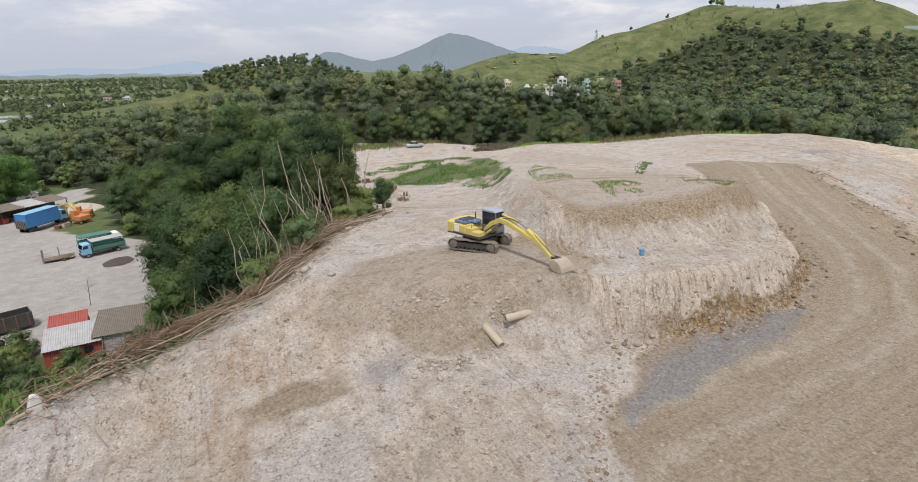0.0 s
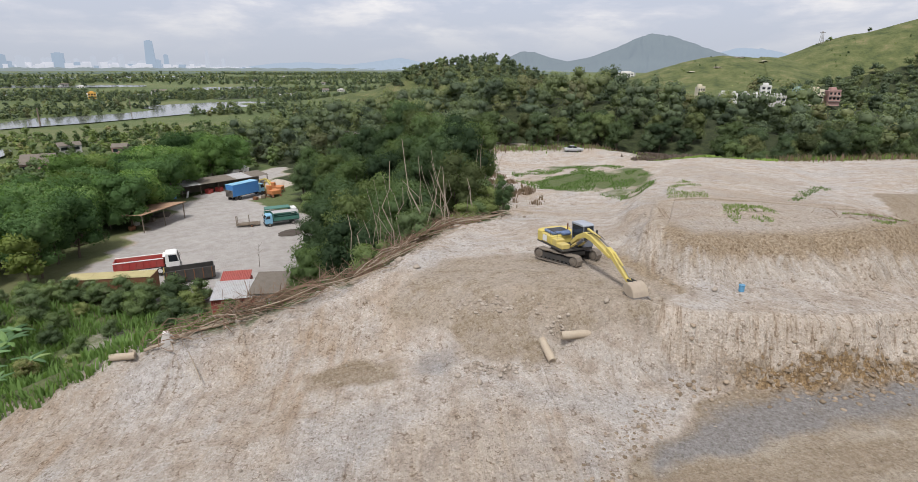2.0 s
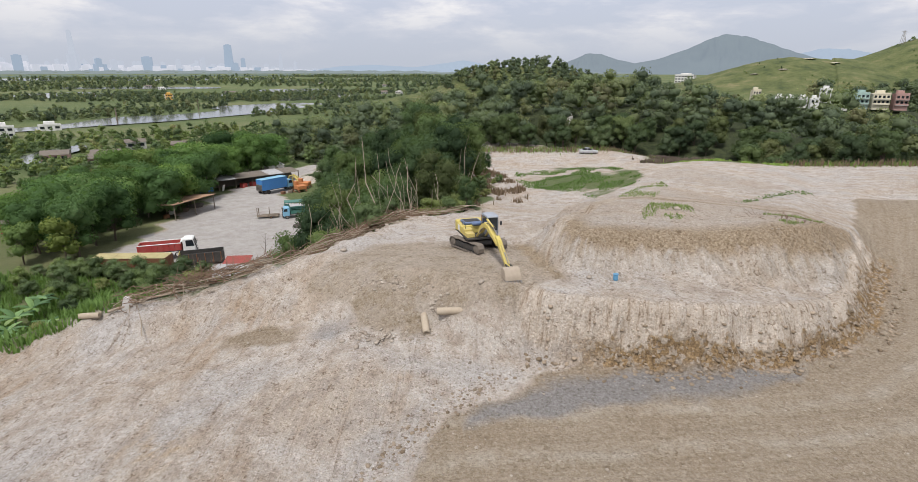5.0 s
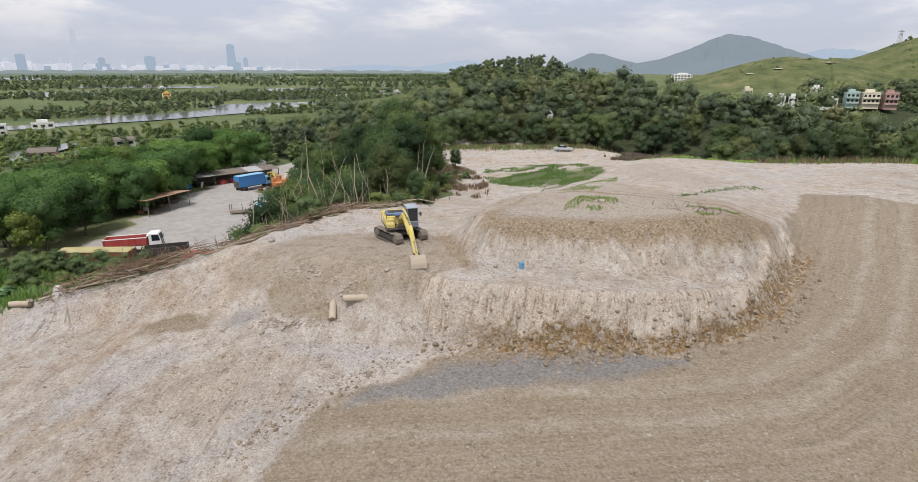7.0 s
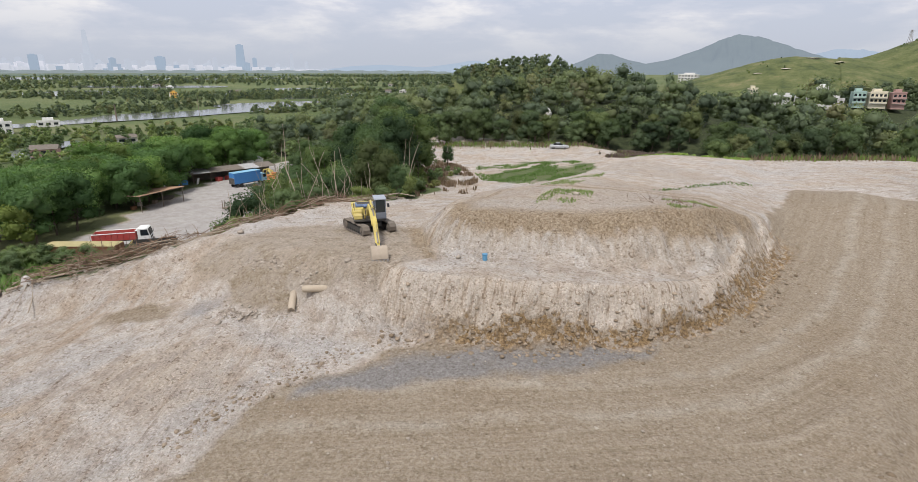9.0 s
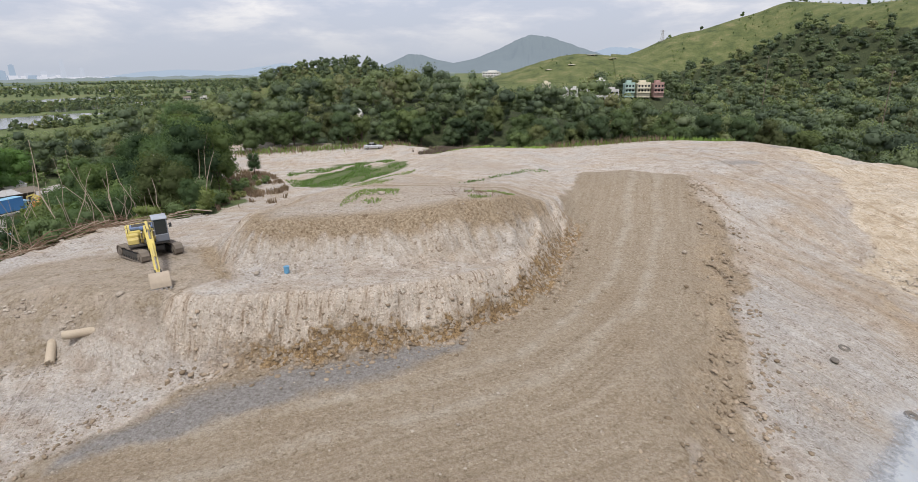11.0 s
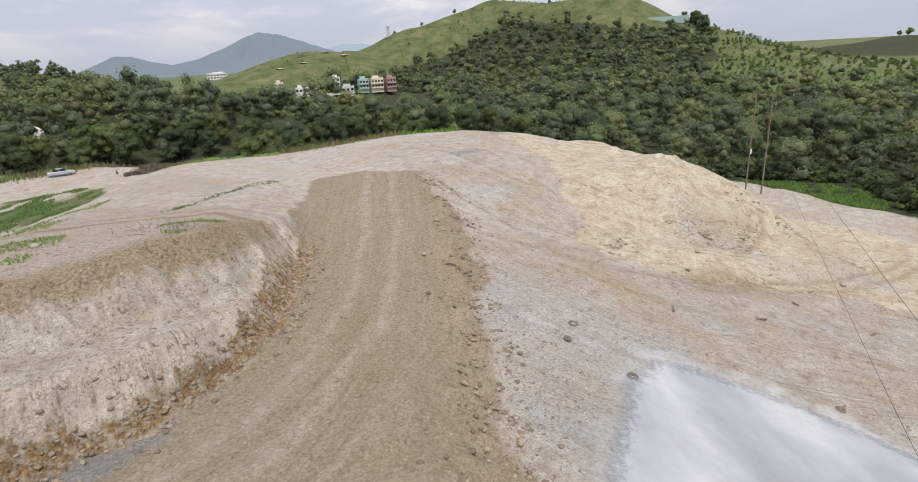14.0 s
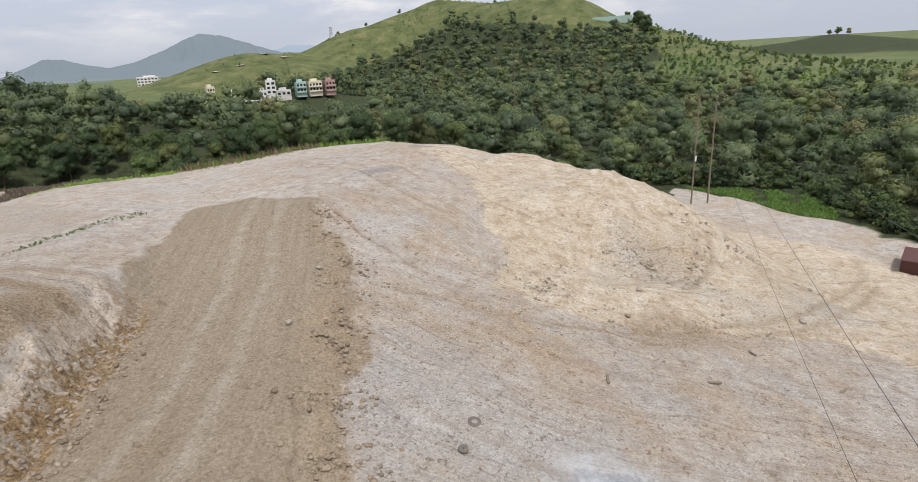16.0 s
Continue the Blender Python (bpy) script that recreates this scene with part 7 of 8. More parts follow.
def dump_truck(x, y, heading):
    ob = thing("dump_truck", pose(x, y, YZ, 0, 0, heading), "red dump truck with a white cab parked in the yard", "truck")
    chassis(ob, -4.0, 3.6)
    cab_unit(ob, 2.35, 4.15, 1.2, 0.75, 2.95, WHITE_PAINT, "dirty white cab")
    part("cab_shield", box((2.0, -1.15, 2.55), (3.3, 1.15, 2.63), 0.02), WHITE_PAINT, ob)
    floor_ = part("tipper_floor", box((-4.2, -1.2, 1.05), (2.1, 1.2, 1.2), 0.02), DARK_STEEL, ob)
    for s in (-1, 1):
        side = part("tipper_side", box((-4.2, s * 1.2 - 0.05, 1.2), (2.1, s * 1.2 + 0.05, 2.35), 0.02), RED_PAINT, ob, "red tipper side")
        part("top_rail", box((-4.22, s * 1.22 - 0.07, 2.33), (2.12, s * 1.22 + 0.07, 2.45), 0.02), WHITE_PAINT, side)
        for k in range(8):
            xx = -4.0 + k * 0.85
            part("rib", box((xx - 0.05, s * 1.29 - 0.05, 1.2), (xx + 0.05, s * 1.29 + 0.05, 2.3), 0.01), RED_PAINT, side)
        part("side_skirt", box((-1.2, s * 1.18 - 0.03, 0.55), (1.6, s * 1.18 + 0.03, 1.04), 0.02), WHITE_PAINT, ob)
    part("head_board", box((2.05, -1.2, 1.2), (2.15, 1.2, 2.55), 0.02), RED_PAINT, ob)
    part("tailgate", box((-4.28, -1.2, 1.15), (-4.18, 1.2, 2.3), 0.02), RED_PAINT, ob)
    load = bmesh.new()
    bmesh.ops.create_grid(load, x_segments=14, y_segments=6, size=0.5, matrix=Matrix.Translation((-1.05, 0, 1.75)) @ Matrix.Diagonal((6.2, 2.3, 1, 1)))
    rr = random.Random(2)
    for v in load.verts:
        v.co.z += rr.uniform(-0.06, 0.10)
    part("earth_load", load, CLAY_CLOD, ob, "brown earth in the tipper")
    truck_wheels(ob, (3.1, 1.5, -2.3, -3.5), 1.05, 0.52, 0.34, WHITE_PAINT)


def box_truck(x, y, heading):
    ob = thing("box_truck", pose(x, y, YZ, 0, 0, heading), "bright blue box truck with a rear lift gate", "truck")
    chassis(ob, -3.8, 3.9)
    body = part("cargo_box", box((-3.8, -1.2, 1.05), (3.4, 1.2, 3.65), 0.03), BLUE_TARP, ob, "bright blue cargo box")
    for s in (-1, 1):
        for k in range(12):
            xx = -3.6 + 0.62 * k
            part("side_rib", box((xx, s * 1.21 - 0.02, 1.15), (xx + 0.10, s * 1.21 + 0.02, 3.55), 0.006), BLUE_TARP, body)
    part("roof_sheet", box((-3.85, -1.24, 3.64), (3.45, 1.24, 3.69), 0.02), BLUE_CAB, body, "faded lighter blue roof")
    part("lift_gate", box((-3.98, -1.1, 0.95), (-3.84, 1.1, 2.5), 0.02), STEEL, ob, "grey steel lift gate")
    for k in range(6):
        part("gate_bar", box((-4.02, -1.0 + 0.38 * k, 1.0), (-3.97, -0.93 + 0.38 * k, 2.45), 0.006), DARK_STEEL, ob)
    cab_unit(ob, 3.55, 5.1, 1.1, 0.75, 2.7, BLUE_CAB, "blue cab")
    truck_wheels(ob, (4.3, -2.0, -3.0), 0.98, 0.48, 0.32, DARK_STEEL)


def stake_truck(x, y, heading, cab_mat, cab_label, label, top_grey):
    ob = thing("stake_truck", pose(x, y, YZ, 0, 0, heading), label, "truck", "green trucks in the yard")
    chassis(ob, -2.9, 2.2)
    cab_unit(ob, 1.85, 3.2, 0.98, 0.62, 2.35, cab_mat, cab_label)
    part("load_bed", box((-3.0, -1.1, 0.95), (1.7, 1.1, 1.1), 0.02), DARK_STEEL, ob)
    for s in (-1, 1):
        part("side_board", box((-3.0, s * 1.1 - 0.03, 1.1), (1.7, s * 1.1 + 0.03, 1.75), 0.01), GREEN_PAINT, ob, "dark green side board")
        for k in range(8):
            xx = -2.95 + 0.655 * k
            part("stake", box((xx, s * 1.1 - 0.04, 1.1), (xx + 0.08, s * 1.1 + 0.04, 2.55), 0.01), GREEN_PAINT, ob)
        for zz in (2.0, 2.48):
            part("side_rail", box((-3.0, s * 1.1 - 0.03, zz), (1.7, s * 1.1 + 0.03, zz + 0.10), 0.01), GREEN_PAINT, ob)
    part("head_board", box((1.62, -1.1, 1.1), (1.70, 1.1, 2.55), 0.01), GREEN_PAINT, ob)
    part("tail_board", box((-3.05, -1.1, 1.1), (-2.98, 1.1, 1.9), 0.01), GREEN_PAINT, ob)
    part("roof_frame", box((-3.0, -1.12, 2.56), (1.72, 1.12, 2.62), 0.02), GREY_SHEET if top_grey else GREEN_PAINT, ob, "flat sheet over the load bed")
    truck_wheels(ob, (2.45, -1.9), 0.85, 0.40, 0.26, STEEL)


dump_truck(-62.0, 54.6, 47)
box_truck(-84.4, 98.0, 83)
stake_truck(-61.6, 83.4, 232, BLUE_CAB, "sky-blue cab", "green stake truck with a sky-blue cab in the yard", True)
stake_truck(-64.2, 86.3, 50, WHITE_PAINT, "white cab", "green stake truck with a white cab in the yard", False)


def scrap_frame(x, y, heading):
    ob = thing("scrap_trailer", pose(x, y, YZ, 0, 0, heading), "broken brown timber trailer frame with upright posts", "trailer")
    part("bed", box((-2.2, -0.8, 0.35), (2.0, 0.8, 0.50), 0.03), TIMBER, ob)
    for px, py, h in ((-2.1, -0.7, 2.2), (-2.1, 0.7, 1.9), (0.0, 0.7, 2.0)):
        part("post", box((px - 0.07, py - 0.07, 0.3), (px + 0.07, py + 0.07, h), 0.02), TIMBER, ob)
    for k in range(5):
        part("plank", box((-2.1 + 0.2 * k, -0.75 + 0.3 * k, 0.5), (1.4 + 0.2 * k, -0.55 + 0.3 * k, 0.58), 0.01, m=pose(0, 0, 0.02 * k, 0, 0, 6 * k - 12)), TIMBER, ob)
    part("axle", rod((0.6, -0.9, 0.3), (0.6, 0.9, 0.3), 0.06, 8), RUSTY, ob)
    for s in (-1, 1):
        wheel(ob, 0.6, s * 0.95, 0.3, 0.2, (RUBBER, RUSTY))


scrap_frame(-66.6, 80.0, 36)


def scrap_digger(x, y, heading):
    ob = thing("scrap_excavator", pose(x, y, YZ, 0, 0, heading), "derelict rusty orange excavator with a folded boom", "excavator")
    for s in (-1, 1):
        part("crawler_track", track_loop(3.4, 0.75, 0.45, s * 0.95), RUSTY, ob)
    part("body", box((-1.6, -1.1, 0.85), (0.9, 1.1, 1.75), 0.06), ORANGE, ob)
    part("cab", box((0.0, 0.1, 1.75), (1.2, 1.0, 2.7), 0.05), ORANGE, ob)
    part("boom", beam([(0.6, 1.4), (1.5, 2.8), (2.6, 3.4), (4.0, 3.0)], [0.12, 0.2, 0.2, 0.1], [0.12, 0.2, 0.2, 0.1], -0.35, -0.05), DIGGER_YELLOW, ob, "faded yellow boom")
    part("stick", beam([(3.8, 3.2), (4.1, 2.2), (4.3, 0.7)], [0.1, 0.14, 0.1], [0.1, 0.14, 0.1], -0.32, -0.08), DIGGER_YELLOW, ob)
    part("bucket", prism([(4.1, 0.8), (4.7, 0.7), (4.9, 0.1), (4.2, 0.05)], -0.6, 0.2, "y", 0.04), RUSTY, ob)


scrap_digger(-81.0, 105.0, 200)
scrap_digger(-79.0, 101.5, 160)


def heap(name, x, y, r, h, mat, label, category, seed):
    b = bmesh.new()
    rr = random.Random(seed)
    n, rings = 16, 5
    vs = [[b.verts.new(((1 - k / rings) * r * math.cos(a) * rr.uniform(0.85, 1.15), (1 - k / rings) * r * math.sin(a) * rr.uniform(0.7, 1.0), h * math.sin(k / rings * 1.57) * rr.uniform(0.85, 1.1) - 0.03)) for a in (2 * math.pi * i / n for i in range(n))] for k in range(rings)]
    top = b.verts.new((0, 0, h))
    for k in range(rings - 1):
        for i in range(n):
            b.faces.new((vs[k][i], vs[k][(i + 1) % n], vs[k + 1][(i + 1) % n], vs[k + 1][i]))
    for i in range(n):
        b.faces.new((vs[-1][i], vs[-1][(i + 1) % n], top))
    ob = part(name, b, mat)
    ob.matrix_basis = pose(x, y, height(x, y), 0, 0, seed * 40)
    return tagged(ob, label, category)


heap("sand_heap", -85.5, 111, 4.2, 1.5, PALE_ROCK, "heap of pale sand at the yard's end", "heap", 1)
DAMP_EARTH = worn("dark damp earth", (0.075, 0.06, 0.048), (0.05, 0.042, 0.034), 0.9, grain=6, relief=0.03)
heap("earth_heap", -57.3, 80, 2.6, 0.25, DAMP_EARTH, "low spill of dark brown earth on the yard", "heap", 2)
heap("soil_mound", -88.5, 79.5, 2.4, 0.5, DAMP_EARTH, "low heap of brown rubble beside the canopy", "heap", 3)
for k, (px, py) in enumerate(((-80.6, 97.5), (-80.2, 99.5), (-86.5, 72), (-84.5, 69.5), (-86, 75))):
    ob = part("crate", box((-0.5, -0.4, 0), (0.5, 0.4, 0.7), 0.03), (RUSTY, TIMBER, CONCRETE)[k % 3])
    ob.matrix_basis = pose(px, py, YZ, 0, 0, 30 * k)
    tagged(ob, "old crate standing on the yard", "crate", "crates in the yard")


def canopy(x0, y0, x1, y1, zl, zh, turn, mat, label, rows=2, cols=3):
    ob = thing("canopy", pose((x0 + x1) / 2, (y0 + y1) / 2, YZ, 0, 0, turn), label, "canopy")
    w, d = abs(x1 - x0), abs(y1 - y0)
    tilt = math.degrees(math.atan2(zh - zl, w))
    n = 5
    for k in range(n):
        sheet = corrugated(d / n + 0.10, w + 0.4, 0.2, 0.045, seed=k)
        part("roof_sheet", moved(sheet, Matrix.Translation((0, -d / 2 + d * (k + 0.5) / n, (zl + zh) / 2 + 0.02 * (k % 2))) @ pose(0, 0, 0, 0, -tilt, 0) @ pose(0, 0, 0, 0, 0, 90)), mat, ob)
    for i in range(rows):
        for j in range(cols):
            px, py = -w / 2 + 0.3 + (w - 0.6) * i / (rows - 1), -d / 2 + 0.3 + (d - 0.6) * j / (cols - 1)
            top = zl + (zh - zl) * (px + w / 2) / w - 0.06
            part("post", box((px - 0.07, py - 0.07, 0), (px + 0.07, py + 0.07, top), 0.01), TIMBER, ob)
    for i in range(rows):
        px = -w / 2 + 0.3 + (w - 0.6) * i / (rows - 1)
        top = zl + (zh - zl) * (px + w / 2) / w - 0.12
        part("beam", box((px - 0.06, -d / 2, top - 0.08), (px + 0.06, d / 2, top + 0.06), 0.01), TIMBER, ob)
    return ob


canopy(-89.0, 68.0, -81.0, 79.0, 2.6, 3.4, 8, BROWN_SHEET, "open canopy of rust-brown corrugated sheet on timber posts")


def walled_shed(name, x, y, turn, w, d, h, wall, roof, label, lean=0.5, door=True, sheets=4):
    """A small shed of ribbed sheet: four walls, roof sheets and a door."""
    ob = thing(name, pose(x, y, YZ, 0, 0, turn), label, "shed")
    for s in (-1, 1):
        part("wall", moved(corrugated(w, h, 0.2, 0.04, 0.02), Matrix.Translation((0, s * d / 2, h / 2)) @ pose(0, 0, 0, 90, 0, 0)), wall, ob)
        part("wall", moved(corrugated(d - 0.06, h, 0.2, 0.04, 0.02), Matrix.Translation((s * w / 2, 0, h / 2)) @ pose(0, 0, 0, 0, 0, 90) @ pose(0, 0, 0, 90, 0, 0)), wall, ob)
    tilt = math.degrees(math.atan2(lean, d))
    for k in range(sheets):
        b = corrugated(w / sheets + 0.12, d + 0.7, 0.2, 0.04, seed=k)
        part("roof_sheet", moved(b, Matrix.Translation((-w / 2 + w * (k + 0.5) / sheets, 0, h + 0.12 + lean / 2 + 0.012 * (k % 2))) @ pose(0, 0, 0, tilt, 0, 0)), roof, ob)
    if door:
        part("door", box((-0.5, -d / 2 - 0.08, 0), (0.5, -d / 2 - 0.03, 2.0), 0.01), TIMBER, ob)
        part("window", box((0.9, -d / 2 - 0.07, 1.1), (1.7, -d / 2 - 0.03, 1.8), 0.01), GLASS, ob)
    return ob


walled_shed("red_shed", -41.2, 50.0, 35, 5.0, 4.2, 2.2, RED_SHEET, GREY_SHEET, "dull red corrugated shed under a grey lean-to roof")
walled_shed("store_shed", -37.2, 53.6, 28, 6.6, 5.6, 2.5, GREY_SHEET, OLD_ROOF, "shed of grey corrugated sheet with a mossy old roof")
walled_shed("side_shed", -44.0, 53.0, 35, 3.6, 4.0, 2.1, RED_SHEET, RED_SHEET, "low shed of dull red corrugated sheet", door=False)
walled_shed("end_hut", -103.5, 116.5, 70, 4.6, 3.4, 2.5, WALL_WHITE, GREY_SHEET, "small white-walled hut at the end of the yard")
for k, (px, py) in enumerate(((-38.6, 48.3), (-37.6, 48.6))):
    d_ = thing("drum", pose(px, py, YZ + 0.02), "dirty white plastic drum beside the sheds", "drum", "drums by the sheds")
    part("drum_body", rod((0, 0, 0), (0, 0, 0.9), 0.3, 14, bevel=0.04), WHITE_PAINT, d_)
    part("lid", rod((0, 0, 0.9), (0, 0, 0.95), 0.31, 14), BLACK_PLASTIC, d_)


def container(x, y, turn, length, wide, high, side, roof, label, z=YZ):
    ob = thing("container", pose(x, y, z, 0, 0, turn), label, "container")
    part("body", box((-length / 2, -wide / 2, 0.1), (length / 2, wide / 2, high - 0.05), 0.02), side, ob)
    for s in (-1, 1):
        for k in range(int(length / 0.45)):
            xx = -length / 2 + 0.2 + 0.45 * k
            part("rib", box((xx, s * wide / 2 - 0.03, 0.2), (xx + 0.2, s * wide / 2 + 0.03, high - 0.2), 0.01), side, ob)
    n = 7
    for k in range(n):
        b = corrugated(length / n + 0.04, wide + 0.15, 0.3, 0.05, seed=k)
        part("roof_panel", moved(b, Matrix.Translation((-length / 2 + length * (k + 0.5) / n, 0, high + 0.012 * (k % 2)))), roof, ob)
    for s in (-1, 1):
        part("door", box((length / 2 + 0.005, s * wide / 4 - wide / 4 + 0.03, 0.2), (length / 2 + 0.05, s * wide / 4 + wide / 4 - 0.03, high - 0.15), 0.01), side, ob)
        part("corner_post", box((s * length / 2 - 0.08, -wide / 2 - 0.02, 0), (s * length / 2 + 0.08, -wide / 2 + 0.12, high), 0.01), RUSTY, ob)
    return ob


container(-60.0, 47.4, 32, 10.8, 2.6, 2.5, RUSTY, OLIVE_SHEET, "long rusty container with a yellowed ribbed roof")


def skip(x, y, turn):
    ob = thing("skip", pose(x, y, YZ, 0, 0, turn), "dark open steel skip with a yellow end", "skip")
    part("floor_plate", box((-3.2, -1.1, 0.15), (3.2, 1.1, 0.3), 0.02), DARK_STEEL, ob)
    for s in (-1, 1):
        part("side_plate", box((-3.2, s * 1.1 - 0.05, 0.3), (3.2, s * 1.1 + 0.05, 1.9), 0.02), DARK_STEEL, ob)
        for k in range(6):
            part("rib", box((-3.0 + 1.15 * k, s * 1.18 - 0.05, 0.3), (-2.88 + 1.15 * k, s * 1.18 + 0.05, 1.85), 0.01), RUSTY, ob)
    part("end_plate", box((-3.25, -1.1, 0.3), (-3.15, 1.1, 1.9), 0.02), DIGGER_YELLOW, ob, "yellow end plate")
    part("end_plate", box((3.15, -1.1, 0.3), (3.25, 1.1, 1.9), 0.02), DARK_STEEL, ob)
    part("cover_bar", rod((3.2, -1.1, 1.95), (3.2, 1.1, 1.95), 0.04, 8), STEEL, ob)


skip(-54.6, 55.2, 50)

# long open shed under the trees
row = thing("open_shed", pose(-97.5, 97.0, YZ, 0, 0, -19.5), "long dark open-fronted shed under the trees", "shed")
for k in range(9):
    yy = -17 + 4.25 * k
    part("post", box((1.9, yy - 0.08, 0), (2.06, yy + 0.08, 2.9), 0.01), TIMBER, row)
    if k < 8:
        part("roof_sheet", moved(corrugated(4.4, 5.6, 0.25, 0.05, seed=k), Matrix.Translation((0, yy + 2.1, 2.85 + 0.012 * (k % 2))) @ pose(0, 0, 0, 0, 5, 0) @ pose(0, 0, 0, 0, 0, 90)), OLD_ROOF if k % 3 else GREY_SHEET, row)
part("back_wall", box((-2.4, -17, 0), (-2.25, 17, 2.6), 0.02), OLD_ROOF, row)
for k, (u, v, mat, lab, cat) in enumerate(((1.2, -8, BLUE_TARP, "blue plastic bin in the open shed", "bin"), (1.4, -6.4, BLUE_TARP, "blue plastic bin in the open shed", "bin"), (1.6, 2.0, RED_PAINT, "red machine stored in the open shed", "machine"),
                                           (1.3, 4.6, RED_PAINT, "red machine stored in the open shed", "machine"), (1.8, -11, WHITE_PAINT, "white board leaning in the open shed", "board"), (2.4, -3.5, WHITE_PAINT, "white board leaning in the open shed", "board"), (1.4, 8, TIMBER, "brown crate in the open shed", "crate"))):
    b = box((-0.7, -0.7, 0), (0.7, 0.7, 1.1), 0.08) if cat != "board" else box((-0.06, -0.6, 0), (0.06, 0.6, 1.5), 0.02, m=pose(0, 0, 0, 0, 12, 0))
    ob = part({"bin": "bin", "machine": "stored_machine", "board": "board", "crate": "crate"}[cat], b, mat)
    ob.matrix_basis = row.matrix_basis @ pose(u, v, 0, 0, 0, 10 * k)
    tagged(ob, lab, cat)

# sapling and wires of the yard
sap = thing("sapling", pose(-49.2, 63.0, height(-49.2, 63.0), 0, 0, 20), "thin bare sapling standing in the yard", "sapling")
part("stem", rod((0, 0, -0.3), (0.25, 0.1, 3.6), 0.05, 6, 0.02), BARK, sap)
for k in range(7):
    a, z0 = k * 2.3, 1.3 + 0.3 * k
    part("twig", rod((0.07 * z0 * 0.9, 0.03 * z0, z0), (0.07 * z0 + 0.7 * math.cos(a), 0.03 * z0 + 0.7 * math.sin(a), z0 + 0.55), 0.02, 5, 0.008), BARK, sap)


def sedan(x, y, turn):
    z = height(x, y)
    ob = thing("car", pose(x, y, z + 0.02, 0, 0, turn), "silver saloon car parked on the dirt track", "car")
    low = [(-2.2, 0.35), (2.15, 0.35), (2.25, 0.6), (2.1, 0.82), (1.0, 0.95), (-1.55, 0.98), (-2.2, 0.9), (-2.28, 0.6)]
    part("body", prism(low, -0.86, 0.86, "y", 0.08), SILVER, ob)
    part("cabin", prism([(0.95, 0.93), (0.25, 1.40), (-0.85, 1.42), (-1.55, 0.97)], -0.74, 0.74, "y", 0.06), GLASS, ob, "dark glass house")
    part("roof", prism([(0.22, 1.40), (0.18, 1.45), (-0.82, 1.46), (-0.88, 1.42)], -0.72, 0.72, "y", 0.02), SILVER, ob)
    for s in (-1, 1):
        for px in (0.92, -0.35, -1.45):
            part("pillar", box((px - 0.04, s * 0.745 - 0.02, 0.95), (px + 0.04, s * 0.745 + 0.02, 1.2 if px != -0.35 else 1.42), 0.01), SILVER, ob)
        part("headlight", box((2.12, s * 0.62 - 0.18, 0.62), (2.22, s * 0.62 + 0.18, 0.76), 0.02), WHITE_PAINT, ob)
        part("tail_light", box((-2.28, s * 0.66 - 0.16, 0.68), (-2.2, s * 0.66 + 0.16, 0.84), 0.02), RED_PAINT, ob)
        part("mirror", box((0.62, s * 0.92 - 0.08, 0.95), (0.78, s * 0.92 + 0.08, 1.08), 0.02), SILVER, ob)
    truck_wheels(ob, (1.35, -1.35), 0.76, 0.31, 0.20, STEEL)


sedan(-16.6, 134.0, 22)

# an old horseshoe grave on the wooded knoll
grave = thing("hillside_grave", pose(-33.0, 164.5, height(-33.0, 164.5) + 1.5, 0, 0, 10), "pale rounded hillside grave among the trees", "grave")
dome = bmesh.new()
bmesh.ops.create_uvsphere(dome, u_segments=18, v_segments=9, radius=1.0, matrix=Matrix.Translation((0, 0.4, 0.6)) @ Matrix.Diagonal((2.3, 1.2, 1.9, 1)))
part("dome", dome, CONCRETE, grave)
part("headstone", box((-0.7, -1.0, 0.2), (0.7, -0.75, 1.7), 0.04), CONCRETE, grave)
for s in (-1, 1):
    part("arm_wall", box((s * 2.0 - 0.2, -2.4, -1.4), (s * 2.0 + 0.2, 0.4, 1.0), 0.05), CONCRETE, grave)
part("forecourt", box((-2.2, -2.6, -1.6), (2.2, 0.2, 0.1), 0.04), CONCRETE, grave)

# the maroon skip at the east lane
mar = thing("skip", pose(114.5, 66.5, height(114.5, 66.5), 0, 0, 30), "dark maroon steel skip beside the lower lane", "skip")
part("hull", prism([(-2.4, 0.1), (2.4, 0.1), (2.9, 1.9), (-2.9, 1.9)], -1.3, 1.3, "y", 0.04), MAROON, mar)
part("rim_bar", box((-2.95, -1.36, 1.88), (2.95, 1.36, 2.0), 0.02), MAROON, mar)

# ---- plain, village, poles, far country ----
def sheet(name, outline, z, mat, label, category="water"):
    b = bmesh.new()
    pts = []
    n = len(outline)
    for i in range(n):
        p0, p1, p2, p3 = (Vector(outline[(i + k) % n]) for k in (-1, 0, 1, 2))
        for s in range(5):
            t = s / 5
            pts.append(0.5 * ((2 * p1) + (p2 - p0) * t + (2 * p0 - 5 * p1 + 4 * p2 - p3) * t * t + (3 * p1 - p0 - 3 * p2 + p3) * t ** 3))
    b.faces.new([b.verts.new((p.x, p.y, z)) for p in pts])
    bmesh.ops.triangulate(b, faces=b.faces[:])
    ob = part(name, b, mat)
    return tagged(ob, label, category, kind="structure")


